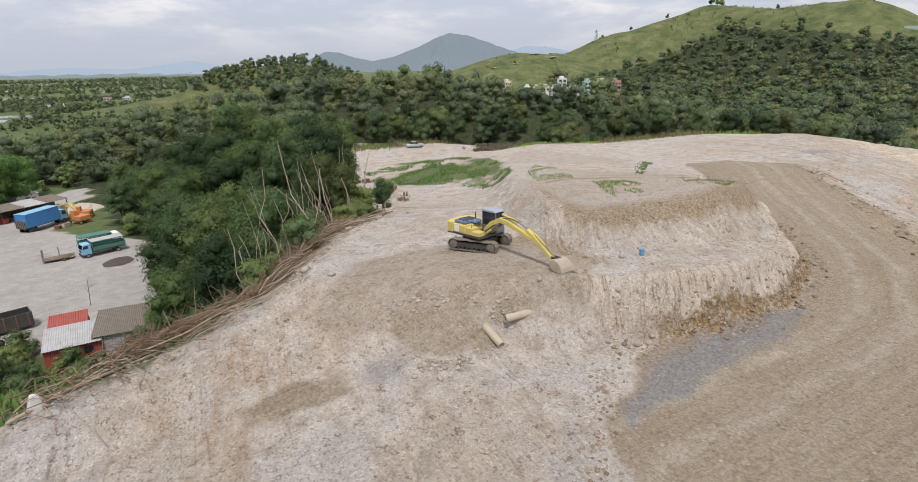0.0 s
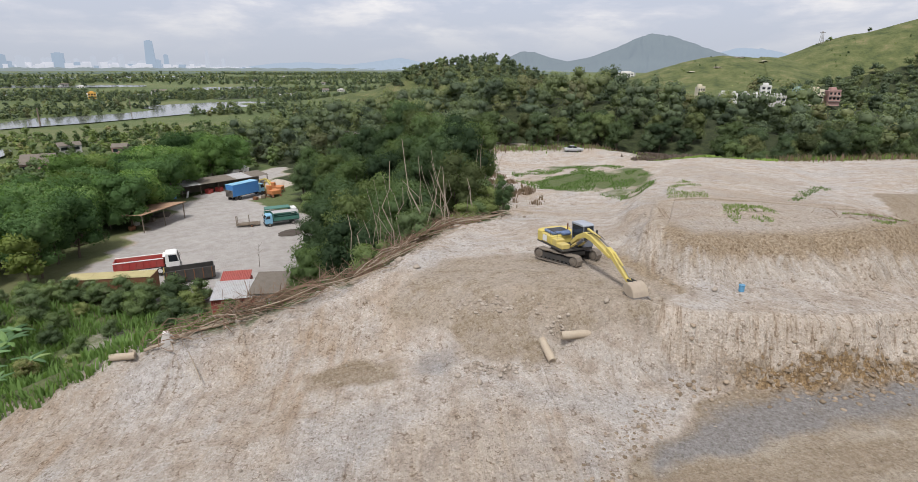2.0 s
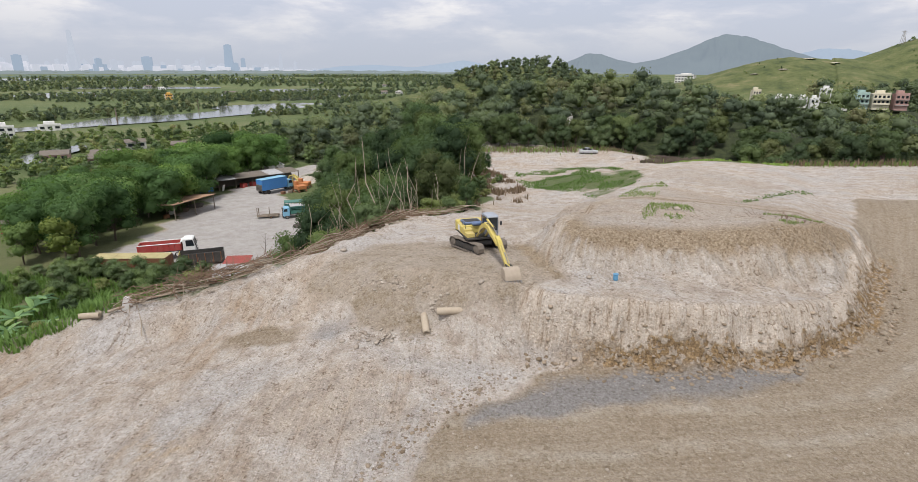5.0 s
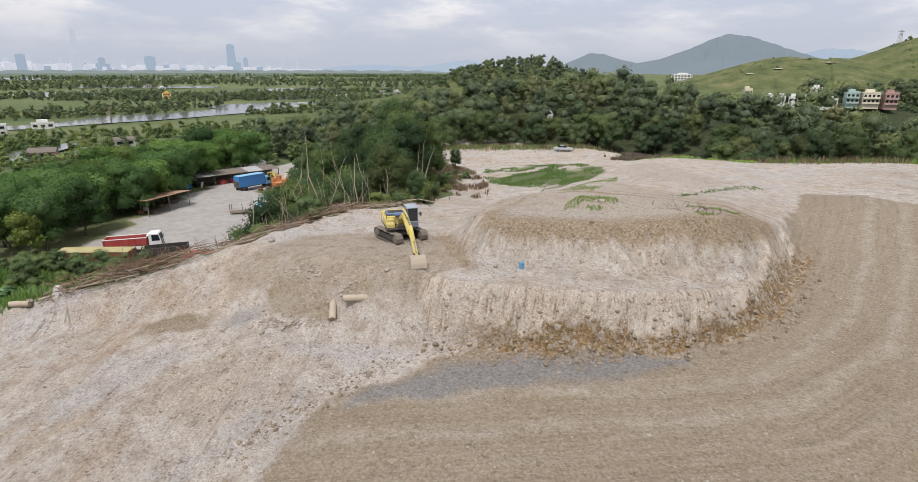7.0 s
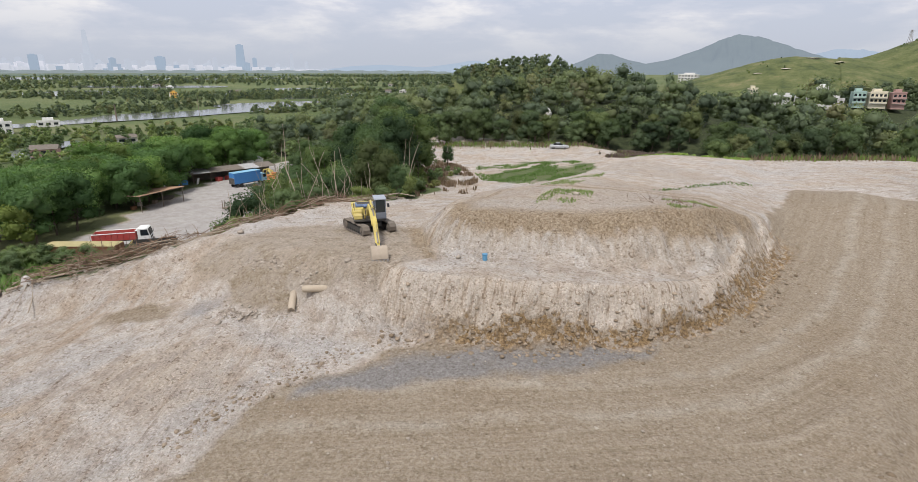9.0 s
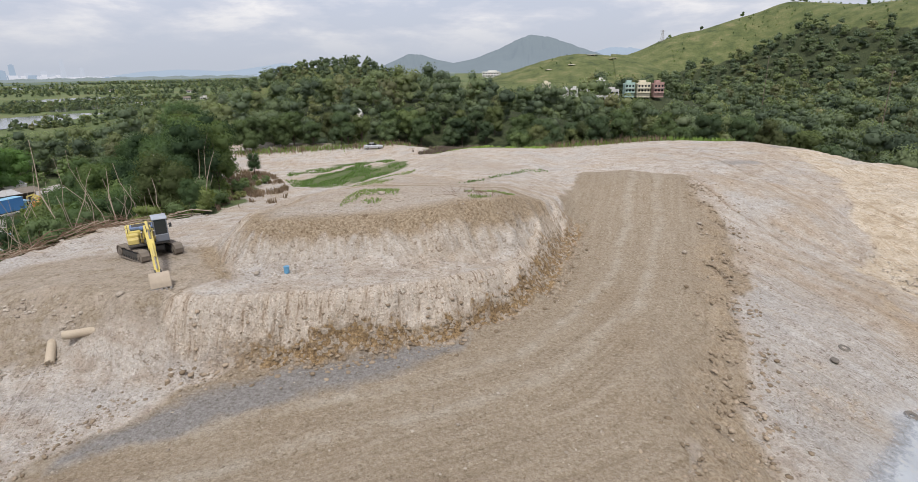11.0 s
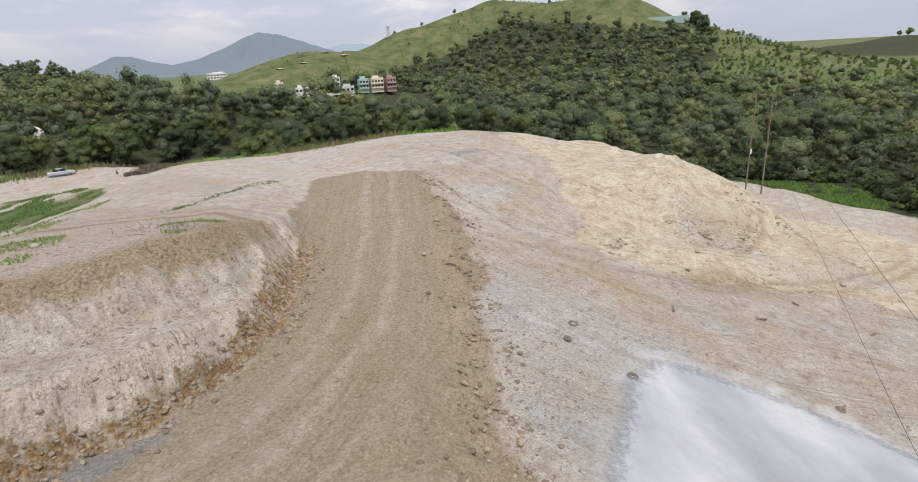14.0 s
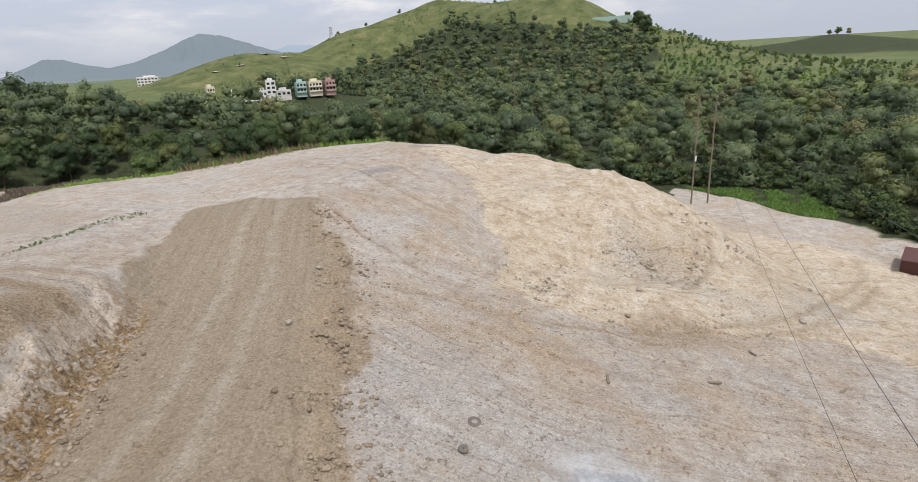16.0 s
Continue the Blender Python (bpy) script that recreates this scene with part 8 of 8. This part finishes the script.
def water_material():
    m, t, b = nodes_of("still muddy water")
    n = noise_node(t, 0.05, 4, 0.6)
    link(t, ramp(t, n, [(0.3, (0.10, 0.11, 0.10)), (0.7, (0.20, 0.21, 0.19))]), b.inputs["Base Color"])
    b.inputs["Roughness"].default_value = 0.12
    bump(t, b, noise_node(t, 1.5, 3, 0.6), 0.05, 0.03)
    return m


WATER = water_material()
land_z = -11.75
sheet("water_1", [(-320, 120), (-312, 150), (-308, 185), (-301, 222), (-301, 280), (-298, 335), (-292, 390), (-361, 400), (-389, 338), (-379, 308), (-351, 296), (-345, 253), (-356, 218), (-333, 168), (-346, 130)], land_z + 0.45, WATER, "wide brown-grey river across the green plain")
sheet("water_2", [(-205, 94), (-221, 106), (-233, 131), (-219, 126), (-206, 109), (-190, 95)], land_z + 0.55, WATER, "small pond on the plain", "pond")
sheet("water_3", [(-160, 66), (-152, 74), (-131, 67), (-124, 59), (-136, 54), (-165, 45)], land_z + 1.0, WATER, "small pond near the yard", "pond")
for k, o in enumerate(([(-556, 448), (-560, 490), (-470, 415), (-494, 398)], [(-442, 448), (-470, 592), (-412, 533), (-400, 420)], [(-990, 520), (-824, 645), (-750, 590), (-908, 476)],
                       [(-620, 560), (-640, 640), (-560, 690), (-530, 600)], [(-760, 330), (-770, 420), (-660, 400), (-650, 320)], [(-1500, 900), (-1350, 1250), (-1200, 1200), (-1300, 860)], [(-1900, 700), (-1750, 1000), (-1500, 800), (-1650, 620)])):
    sheet("water_%d" % (k + 4), o, land_z + 0.4, WATER, "flat fish pond on the plain", "pond")

# hedges, thickets and single trees over the plain
rp = np.random.default_rng(90)


def not_wet(x, y):
    k = np.ones(len(x), bool)
    for o in ([(-320, 120), (-312, 150), (-301, 222), (-298, 335), (-292, 390), (-361, 400), (-389, 338), (-345, 253), (-356, 218), (-333, 168)], [(-205, 94), (-233, 131), (-190, 95)], [(-160, 66), (-131, 67), (-124, 59), (-165, 45)]):
        k &= inside(o, x, y) < 0.4
    return k


def plain_growth(name, n, rmin, rmax, a0, a1, lo, hi, leafn, leaf, seed, label, clump=0.1, mat=LEAF_FAR):
    rng = np.random.default_rng(seed)
    r = np.sqrt(rng.uniform(rmin ** 2, rmax ** 2, n * 3))
    a = np.radians(rng.uniform(a0, a1, n * 3))
    x, y = 20 - r * np.sin(a), r * np.cos(a)
    u, v = x * 0.62 + y * 0.78, y * 0.62 - x * 0.78
    k = (rough(u * 0.30, v, 60.0 if rmax < 1000 else 160.0, 3, seed) > clump + 0.12) & not_wet(x, y) & (plain(x, y) < -9)
    k &= ~((x > -125) & (y < 130))
    x, y = x[k][:n], y[k][:n]
    far_wood(name, x, y, rng.uniform(lo, hi, len(x)), leafn, leaf, mat, seed, label)


plain_growth("near_thickets", 900, 140, 330, 28, 80, 0.22, 0.65, 80, 0.62, 91, "green thickets and hedges on the plain", -0.1, LEAF_SCRUB)
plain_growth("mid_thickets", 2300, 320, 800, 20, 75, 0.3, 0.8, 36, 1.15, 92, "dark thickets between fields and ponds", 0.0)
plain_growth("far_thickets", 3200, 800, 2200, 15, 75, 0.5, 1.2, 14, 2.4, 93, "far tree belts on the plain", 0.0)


# far tree line, city and mountains: backdrop, its haze painted in as emission
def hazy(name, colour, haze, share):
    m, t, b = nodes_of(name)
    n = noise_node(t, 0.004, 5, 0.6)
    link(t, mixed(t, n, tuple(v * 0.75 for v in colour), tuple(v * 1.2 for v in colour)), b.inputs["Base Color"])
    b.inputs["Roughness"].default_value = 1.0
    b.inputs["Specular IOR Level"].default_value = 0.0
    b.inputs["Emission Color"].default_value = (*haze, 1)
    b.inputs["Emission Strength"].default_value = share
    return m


HAZE_GLOW = (0.50, 0.55, 0.64)
FAR_GREEN = hazy("far green with painted haze", (0.07, 0.10, 0.055), HAZE_GLOW, 0.20)
FARTHER_GREEN = hazy("farther green with painted haze", (0.05, 0.07, 0.05), HAZE_GLOW, 0.42)
MOUNTAIN = hazy("mountain with painted haze", (0.055, 0.066, 0.055), (0.36, 0.43, 0.55), 0.47)
MOUNTAIN_FAR = hazy("far mountain with painted haze", (0.05, 0.06, 0.06), (0.44, 0.53, 0.68), 0.75)
CITY_PALE = hazy("city blocks with painted haze", (0.30, 0.27, 0.27), HAZE_GLOW, 0.78)
CITY_BLUE = hazy("glass towers with painted haze", (0.07, 0.10, 0.14), (0.44, 0.52, 0.63), 0.66)
CITY_FAINT = hazy("faint towers with painted haze", (0.06, 0.06, 0.06), (0.54, 0.59, 0.69), 0.84)


def polar(az, r):
    return 20 - r * math.sin(radians(az)), r * math.cos(radians(az))


def tree_band(name, r, h, a0, a1, mat, seed):
    rng = np.random.default_rng(seed)
    vs, fs = [], []
    n = 420
    for i in range(n + 1):
        az = a0 + (a1 - a0) * i / n
        x, y = polar(az, r)
        x2, y2 = polar(az, r + h * 6)
        top = h * (0.45 + 0.55 * abs(math.sin(i * 0.23 + seed)) * rng.uniform(0.5, 1))
        vs += [(x, y, -13), (x, y, -12 + top * 0.7), (x2, y2, -12 + top)]
        if i:
            k = 3 * i
            fs += [(k - 3, k, k + 1, k - 2), (k - 2, k + 1, k + 2, k - 1)]
    ob = new(name, mesh_from(name, vs, fs, [mat]))
    tagged(ob, "hazy belt of far trees across the plain", "backdrop", kind="structure")


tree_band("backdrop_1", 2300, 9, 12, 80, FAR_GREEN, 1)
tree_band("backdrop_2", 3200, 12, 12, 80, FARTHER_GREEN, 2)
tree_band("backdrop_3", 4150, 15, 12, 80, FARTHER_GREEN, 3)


def far_ridge(name, line, depth, mat, seed, label, rock=0.06):
    """A mountain seen far off: a ridge line with spurs falling to the front."""
    line = np.array(line, float)
    n, rows = 130, 12
    s = np.linspace(0, 1, n)
    t = np.linspace(0, 1, len(line))
    cx, cy, cz = (np.interp(s, t, line[:, k]) for k in range(3))
    ker = np.ones(5) / 5
    cz = np.convolve(np.pad(cz, 2, mode="edge"), ker, "valid")
    vs = []
    for j in range(rows):
        f = j / (rows - 1)
        for i in range(n):
            d = np.hypot(cx[i], cy[i])
            k = 1 - depth * f / d
            spur = rough(np.array([s[i] * 14.0]), np.array([f * 2.5]), 1.0, 3, seed)[0]
            z = (cz[i] + 14) * (1 - f) ** 1.25 * (1 + 0.28 * spur * f * (1 - f) * 4) + (cz[i] + 14) * rock * rough(np.array([s[i] * 30]), np.array([f * 6]), 1.0, 2, seed + 9)[0] * (0.3 + f * (1 - f) * 2)
            vs.append((cx[i] * k, cy[i] * k, -14 + max(0, z)))
    fs = [(j * n + i, (j + 1) * n + i, (j + 1) * n + i + 1, j * n + i + 1) for j in range(rows - 1) for i in range(n - 1)]
    ob = new(name, mesh_from(name, vs, fs, [mat], True))
    tagged(ob, label, "backdrop", kind="structure")


far_ridge("backdrop_4", [(-1010, 3960, 20), (-700, 4000, 75), (-520, 4010, 140), (-380, 4010, 205), (-301, 4000, 224), (-200, 4000, 205), (-80, 4000, 168), (60, 4010, 120), (200, 4020, 75), (420, 4020, 20)], 900, MOUNTAIN, 3, "blue-grey conical mountain with painted haze")
far_ridge("backdrop_5", [(-1700, 4280, -5), (-1520, 4330, 30), (-1400, 4360, 75), (-1290, 4400, 128), (-1190, 4420, 120), (-1060, 4440, 78), (-900, 4450, 45), (-650, 4450, 20)], 700, MOUNTAIN, 5, "blue-grey mountain with painted haze")
far_ridge("backdrop_6", [(-120, 4520, 60), (120, 4520, 118), (250, 4520, 146), (380, 4520, 140), (520, 4520, 110), (760, 4480, 60), (1100, 4400, 20)], 500, MOUNTAIN_FAR, 7, "pale far mountain with painted haze")
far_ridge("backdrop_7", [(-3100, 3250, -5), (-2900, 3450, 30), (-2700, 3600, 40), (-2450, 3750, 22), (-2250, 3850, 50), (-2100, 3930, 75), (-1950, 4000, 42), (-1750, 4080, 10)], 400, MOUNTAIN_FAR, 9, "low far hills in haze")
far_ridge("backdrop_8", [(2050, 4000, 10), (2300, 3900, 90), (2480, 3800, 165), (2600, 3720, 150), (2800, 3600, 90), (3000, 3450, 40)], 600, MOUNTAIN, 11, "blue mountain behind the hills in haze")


def city():
    rng = random.Random(6)
    pale, blue, faint = bmesh.new(), bmesh.new(), bmesh.new()

    def tower(bm, az, r, w, d, h, taper=1.0):
        x, y = polar(az, r)
        m = Matrix.Translation((x, y, -14)) @ Matrix.Rotation(radians(az + rng.uniform(-20, 20)), 4, "Z")
        b = bmesh.new()
        bmesh.ops.create_cube(b, size=1.0, matrix=Matrix.Translation((0, 0, h / 2)) @ Matrix.Diagonal((w, d, h, 1)))
        for v in b.verts:
            if v.co.z > h * 0.5:
                v.co.x *= taper
                v.co.y *= taper
        bmesh.ops.transform(b, matrix=m, verts=b.verts[:])
        merged(bm, b)
        # set-back top and floor lines
        if h > 55:
            b = bmesh.new()
            bmesh.ops.create_cube(b, size=1.0, matrix=Matrix.Translation((0, 0, h + 2)) @ Matrix.Diagonal((w * 0.5 * taper, d * 0.5, 5, 1)))
            bmesh.ops.transform(b, matrix=m, verts=b.verts[:])
            merged(bm, b)

    az = 40.0
    while az < 76:
        left = (az - 40) / 36
        h = rng.uniform(22, 55) * (0.45 + 0.75 * left) * (0.6 if az < 46 else 1)
        tower(pale if rng.random() < 0.86 else blue, az, rng.uniform(4280, 4420), rng.uniform(22, 60), 25, h * 1.15)
        if rng.random() < 0.6:
            tower(faint, az, 4460, rng.uniform(20, 36), 25, h * rng.uniform(1.3, 2.1))
        az += rng.uniform(0.10, 0.30)
    for a, w, h, bm, tp in ((50.4, 62, 178, blue, 0.72), (49.9, 40, 60, blue, 1), (49.2, 34, 92, blue, 0.8), (45.9, 24, 122, faint, 0.6), (44.6, 20, 70, faint, 0.8), (57.0, 60, 96, blue, 1), (62.3, 46, 245, faint, 0.45), (62.3, 62, 110, faint, 1),
                            (66.0, 46, 100, blue, 1), (59.5, 36, 78, faint, 1), (60.6, 34, 84, blue, 1), (52.6, 26, 92, faint, 1), (54.6, 30, 80, faint, 1), (69.5, 70, 88, faint, 1)):
        tower(bm, a, 4300, w, 30, h, tp)
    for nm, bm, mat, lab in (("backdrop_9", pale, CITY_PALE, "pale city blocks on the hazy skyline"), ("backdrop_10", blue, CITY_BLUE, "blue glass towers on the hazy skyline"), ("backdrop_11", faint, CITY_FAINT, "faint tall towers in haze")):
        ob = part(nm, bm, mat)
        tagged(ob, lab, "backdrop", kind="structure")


city()


# houses
def house(x, y, z, turn, w, d, storeys, wall, label, roof="flat", bays=3, balcony=False, fl=3.0):
    ob = thing("house", pose(x, y, z, 0, 0, turn) @ Matrix.Scale(0.82, 4), label, "house", "far houses")
    h = storeys * fl
    part("wall", box((-w / 2, -d / 2, -3.0), (w / 2, d / 2, h), 0.05), wall, ob)
    if roof == "flat":
        r = box((-w / 2 - 0.15, -d / 2 - 0.15, h), (w / 2 + 0.15, d / 2 + 0.15, h + 0.25), 0.04)
        box((-w / 2, -d / 2, h + 0.25), (w / 2, -d / 2 + 0.2, h + 1.0), 0.03, bm=r)
        box((-w / 4, 0, h + 0.25), (w / 4, d / 2, h + 2.2), 0.03, bm=r)
        part("roof", r, wall, ob)
    else:
        part("roof", prism([(-d / 2 - 0.4, h - 0.1), (0, h + d * 0.28), (d / 2 + 0.4, h - 0.1)], -w / 2 - 0.3, w / 2 + 0.3, "x", 0.04), OLD_ROOF, ob, "grey tiled roof")
    for s in range(storeys):
        for k in range(bays):
            xx = -w / 2 + w * (k + 0.5) / bays
            win = part("window", box((xx - w / bays * 0.30, -d / 2 - 0.04, s * fl + 0.9), (xx + w / bays * 0.30, -d / 2 + 0.02, s * fl + 2.3), 0.01), GLASS, ob)
            part("sill", box((xx - w / bays * 0.34, -d / 2 - 0.16, s * fl + 0.78), (xx + w / bays * 0.34, -d / 2 - 0.02, s * fl + 0.88), 0.01), CONCRETE, win)
        if balcony:
            bal = part("balcony", box((-w / 2, -d / 2 - 1.1, s * fl - 0.1), (w / 2, -d / 2, s * fl + 0.08), 0.02), CONCRETE, ob)
            part("railing", box((-w / 2, -d / 2 - 1.12, s * fl + 0.08), (w / 2, -d / 2 - 1.04, s * fl + 0.95), 0.02), wall, bal)
    return ob


VZ = 3.2
house(58.0, 352, VZ, 8, 6.5, 8, 2, WALL_GREEN, "pale green village house with balconies", balcony=True)
house(65.5, 351, VZ, 8, 8.5, 8, 2, WALL_CREAM, "cream village house with balconies", balcony=True, bays=4)
house(73.5, 350, VZ, 8, 6.5, 8, 2, WALL_PINK, "dull red village house with balconies", balcony=True)
house(42.5, 352, VZ, 2, 6.0, 7, 3, WALL_WHITE, "white three-storey village house", bays=2, fl=2.7)
for k, (px, py, w) in enumerate(((22, 356, 5), (27.5, 355, 5), (33, 354, 5), (38, 349, 4.5))):
    house(px, py, VZ - 0.5, 4 * k - 4, w, 6, 1, WALL_WHITE, "low unfinished white village house", bays=2)
house(48.5, 348, VZ - 1, 6, 9, 6, 1, CONCRETE, "low concrete village house", bays=3)
house(10.0, 372, VZ, 20, 5, 6, 2, WALL_CREAM, "small cream village house behind trees")
house(-62, 620, 6, -5, 22, 12, 3, WALL_WHITE, "far white block behind the knoll", bays=6)
house(-30, 640, 6, -5, 16, 12, 2, WALL_WHITE, "far white block behind the knoll", bays=5)
house(14, 600, 10, 0, 9, 8, 2, WALL_WHITE, "far pale house on the hill's foot")
house(-174, 108, land_z + 0.6, 60, 12, 6, 1, WALL_PINK, "old brick farmhouse with a grey tiled roof", "gable", 4)
house(-196, 104, land_z + 0.5, 55, 10, 6, 1, WALL_PINK, "old brick farmhouse with a grey tiled roof", "gable", 3)
house(-183, 114, land_z + 0.5, 50, 11, 6, 1, CONCRETE, "grey farm shed with a tiled roof", "gable", 3)
house(-184, 143, land_z + 0.5, 40, 6, 5, 1, WALL_PINK, "small pink-walled hut on the plain", "gable", 2)
house(-205, 138, land_z + 0.5, 70, 9, 5, 1, CONCRETE, "ruined pale walls among the scrub", "gable", 2)
house(-293, 128, land_z + 0.3, 65, 14, 8, 2, WALL_WHITE, "white flat-roofed house by the river", bays=4)
house(-311, 158, land_z + 0.3, 65, 12, 6, 1, WALL_WHITE, "low white house by the river", bays=3)
house(-525, 374, land_z + 0.3, 55, 8, 7, 2, WALL_ORANGE, "orange-yellow house on the plain")
house(-102, 47, -9.6, 60, 9, 6, 1, RED_SHEET, "long shed with a red metal roof", "gable", 3)
for k in range(16):
    az, r = rp.uniform(24, 62), rp.uniform(620, 1700)
    px, py = polar(az, r)
    house(px, py, land_z, az + rp.uniform(-40, 40), rp.uniform(8, 22), 8, 1, WALL_WHITE if k % 3 else CONCRETE, "small pale building far out on the plain", "gable" if k % 2 else "flat", 3)


# roadside hut, parked bus and lane across the valley
hut = thing("site_cabin", pose(226, 218, height(226, 218) + 1.0, 0, 0, -45), "long white cabin beside a far lane", "cabin")
part("body", box((-4.2, -1.4, 0.3), (4.2, 1.4, 3.2), 0.05), WHITE_PAINT, hut)
part("roof", box((-4.5, -1.7, 3.2), (4.5, 1.7, 3.4), 0.04), GREY_SHEET, hut)
for k in range(4):
    part("window", box((-3.4 + 1.9 * k, -1.44, 1.5), (-2.3 + 1.9 * k, -1.38, 2.5), 0.01), GLASS, hut)
part("footing", box((-4.2, -1.4, -2.5), (4.2, 1.4, 0.3), 0.02), CONCRETE, hut)
for k, (px, py, mat, lab) in enumerate(((233, 211, RED_PAINT, "dark red van beside a far lane"), (246, 199, WHITE_PAINT, "white van beside a far lane"))):
    van = thing("van", pose(px, py, height(px, py) + 0.9, 0, 0, -45), lab, "van", "vans on the lane")
    part("body", prism([(-2.4, 0.4), (2.3, 0.4), (2.4, 1.1), (1.6, 2.1), (-2.4, 2.1)], -0.9, 0.9, "y", 0.06), mat, van)
    part("windscreen", box((1.75, -0.8, 1.2), (2.2, 0.8, 1.9), 0.02, m=None), GLASS, van)
    truck_wheels(van, (1.5, -1.5), 0.8, 0.34, 0.2, STEEL)
    part("plinth", box((-2.6, -1.2, -2.5), (2.6, 1.2, 0.02), 0.02), CONCRETE, van)

# green wall near the hill's crest
gw = thing("green_hoarding", pose(336, 478, height(336, 478) - 1, 0, 0, -38), "long green sheet hoarding near the hilltop", "hoarding")
for k in range(8):
    part("panel", box((-17 + 4.3 * k, -0.08, 0), (-12.8 + 4.3 * k, 0.08, 6.0), 0.02), WALL_GREEN, gw)
    part("post", box((-17.1 + 4.3 * k, 0.08, -1), (-16.9 + 4.3 * k, 0.3, 6.0), 0.02), STEEL, gw)
# pale rock scars on the hill
for k, (px, py, r) in enumerate(((40, 600, 9), (22, 560, 6), (60, 590, 5), (2, 552, 5))):
    heap("rock_scar", px, py, r * 0.8, 0.5, PALE_LOG, "pale bare rock scar on the grassy hillside", "rock", 20 + k)


def pole(x, y, top, label, arms=2, sign=False, lean=0.0, r=0.16, base=None):
    z0 = height(x, y) if base is None else base
    ob = thing("utility_pole", pose(x, y, z0 - 0.5, 0, lean, 35), label, "utility pole", "utility poles")
    h = top - z0 + 0.5
    part("mast", rod((0, 0, 0), (0, 0, h), r, 10, r * 0.65), TIMBER, ob)
    for k in range(arms):
        part("cross_arm", box((-1.1, -0.06, h - 0.6 - 1.1 * k), (1.1, 0.06, h - 0.45 - 1.1 * k), 0.01), TIMBER, ob)
        for s in (-0.9, 0.0, 0.9):
            part("insulator", rod((s, 0, h - 0.45 - 1.1 * k), (s, 0, h - 0.2 - 1.1 * k), 0.05, 8), WHITE_PAINT, ob)
    if sign:
        part("sign_plate", box((-0.45, -0.22, h * 0.42), (0.45, -0.17, h * 0.42 + 0.9), 0.01), WHITE_PAINT, ob, "white plate with no legible text")
    return ob


pole(110.2, 101.8, 9.8, "tall weathered timber pole with a white plate", sign=True, arms=0)
pole(114.2, 102.2, 9.2, "tall weathered timber pole", arms=0)
pole(111, 181, 16, "slim pale pole above the wood", 1, r=0.14)
pole(103, 259, 21, "slim pale pole above the wood", 1, r=0.14)
pole(150, 226, 15, "slim pale pole above the wood", 0, r=0.14)
pole(-322, 200, -3, "dark post standing in the river", 0, r=0.5)
pole(-330, 262, 0, "slim post by the river", 0, r=0.2)


def pylon(x, y, h, label):
    z0 = height(x, y)
    ob = thing("pylon", pose(x, y, z0 - 0.5, 0, 0, 20), label, "pylon", "pylons on the hill")
    b = bmesh.new()
    for sx in (-1, 1):
        for sy in (-1, 1):
            rod((sx * 1.6, sy * 1.6, 0), (sx * 0.5, sy * 0.5, h), 0.14, 5, bm=b)
    for k in range(6):
        f, g = k / 6, (k + 1) / 6
        a, c = 1.6 - 1.1 * f, 1.6 - 1.1 * g
        rod((-a, -a, h * f), (c, -c, h * g), 0.08, 4, bm=b)
        rod((a, -a, h * f), (-c, -c, h * g), 0.08, 4, bm=b)
    part("lattice", b, STEEL, ob)
    part("cross_arm", box((-2.6, -0.2, h - 1.2), (2.6, 0.2, h - 0.9), 0.02), STEEL, ob)


pylon(112, 655, 12, "grey lattice pylon on the hill's ridge")


def wire(name, a, b_, sag, r, label):
    r = r * 0.45
    pts = []
    for i in range(25):
        f = i / 24
        pts.append((a[0] + (b_[0] - a[0]) * f, a[1] + (b_[1] - a[1]) * f, a[2] + (b_[2] - a[2]) * f - sag * 4 * f * (1 - f)))
    v, f_ = tube_rings(pts, [r] * 25, 5)
    ob = new(name, mesh_from(name, v, f_, [BLACK_PLASTIC], True))
    tagged(ob, label, "wire", "overhead wires")


wire("overhead_wire", (110.4, 101.7, 8.9), (20, -14, 9.5), 2.6, 0.022, "thin dark overhead wire from the pole")
wire("overhead_wire", (112.4, 102.0, 8.9), (20, -12, 14.5), 2.2, 0.022, "thin dark overhead wire from the pole")
wire("overhead_wire", (114.0, 102.2, 8.9), (22, -12, 19.0), 2.0, 0.022, "thin dark overhead wire from the pole")
wire("overhead_wire", (114.2, 102.2, 8.9), (150, 60, 0.0), 2.0, 0.022, "thin dark overhead wire along the lane")
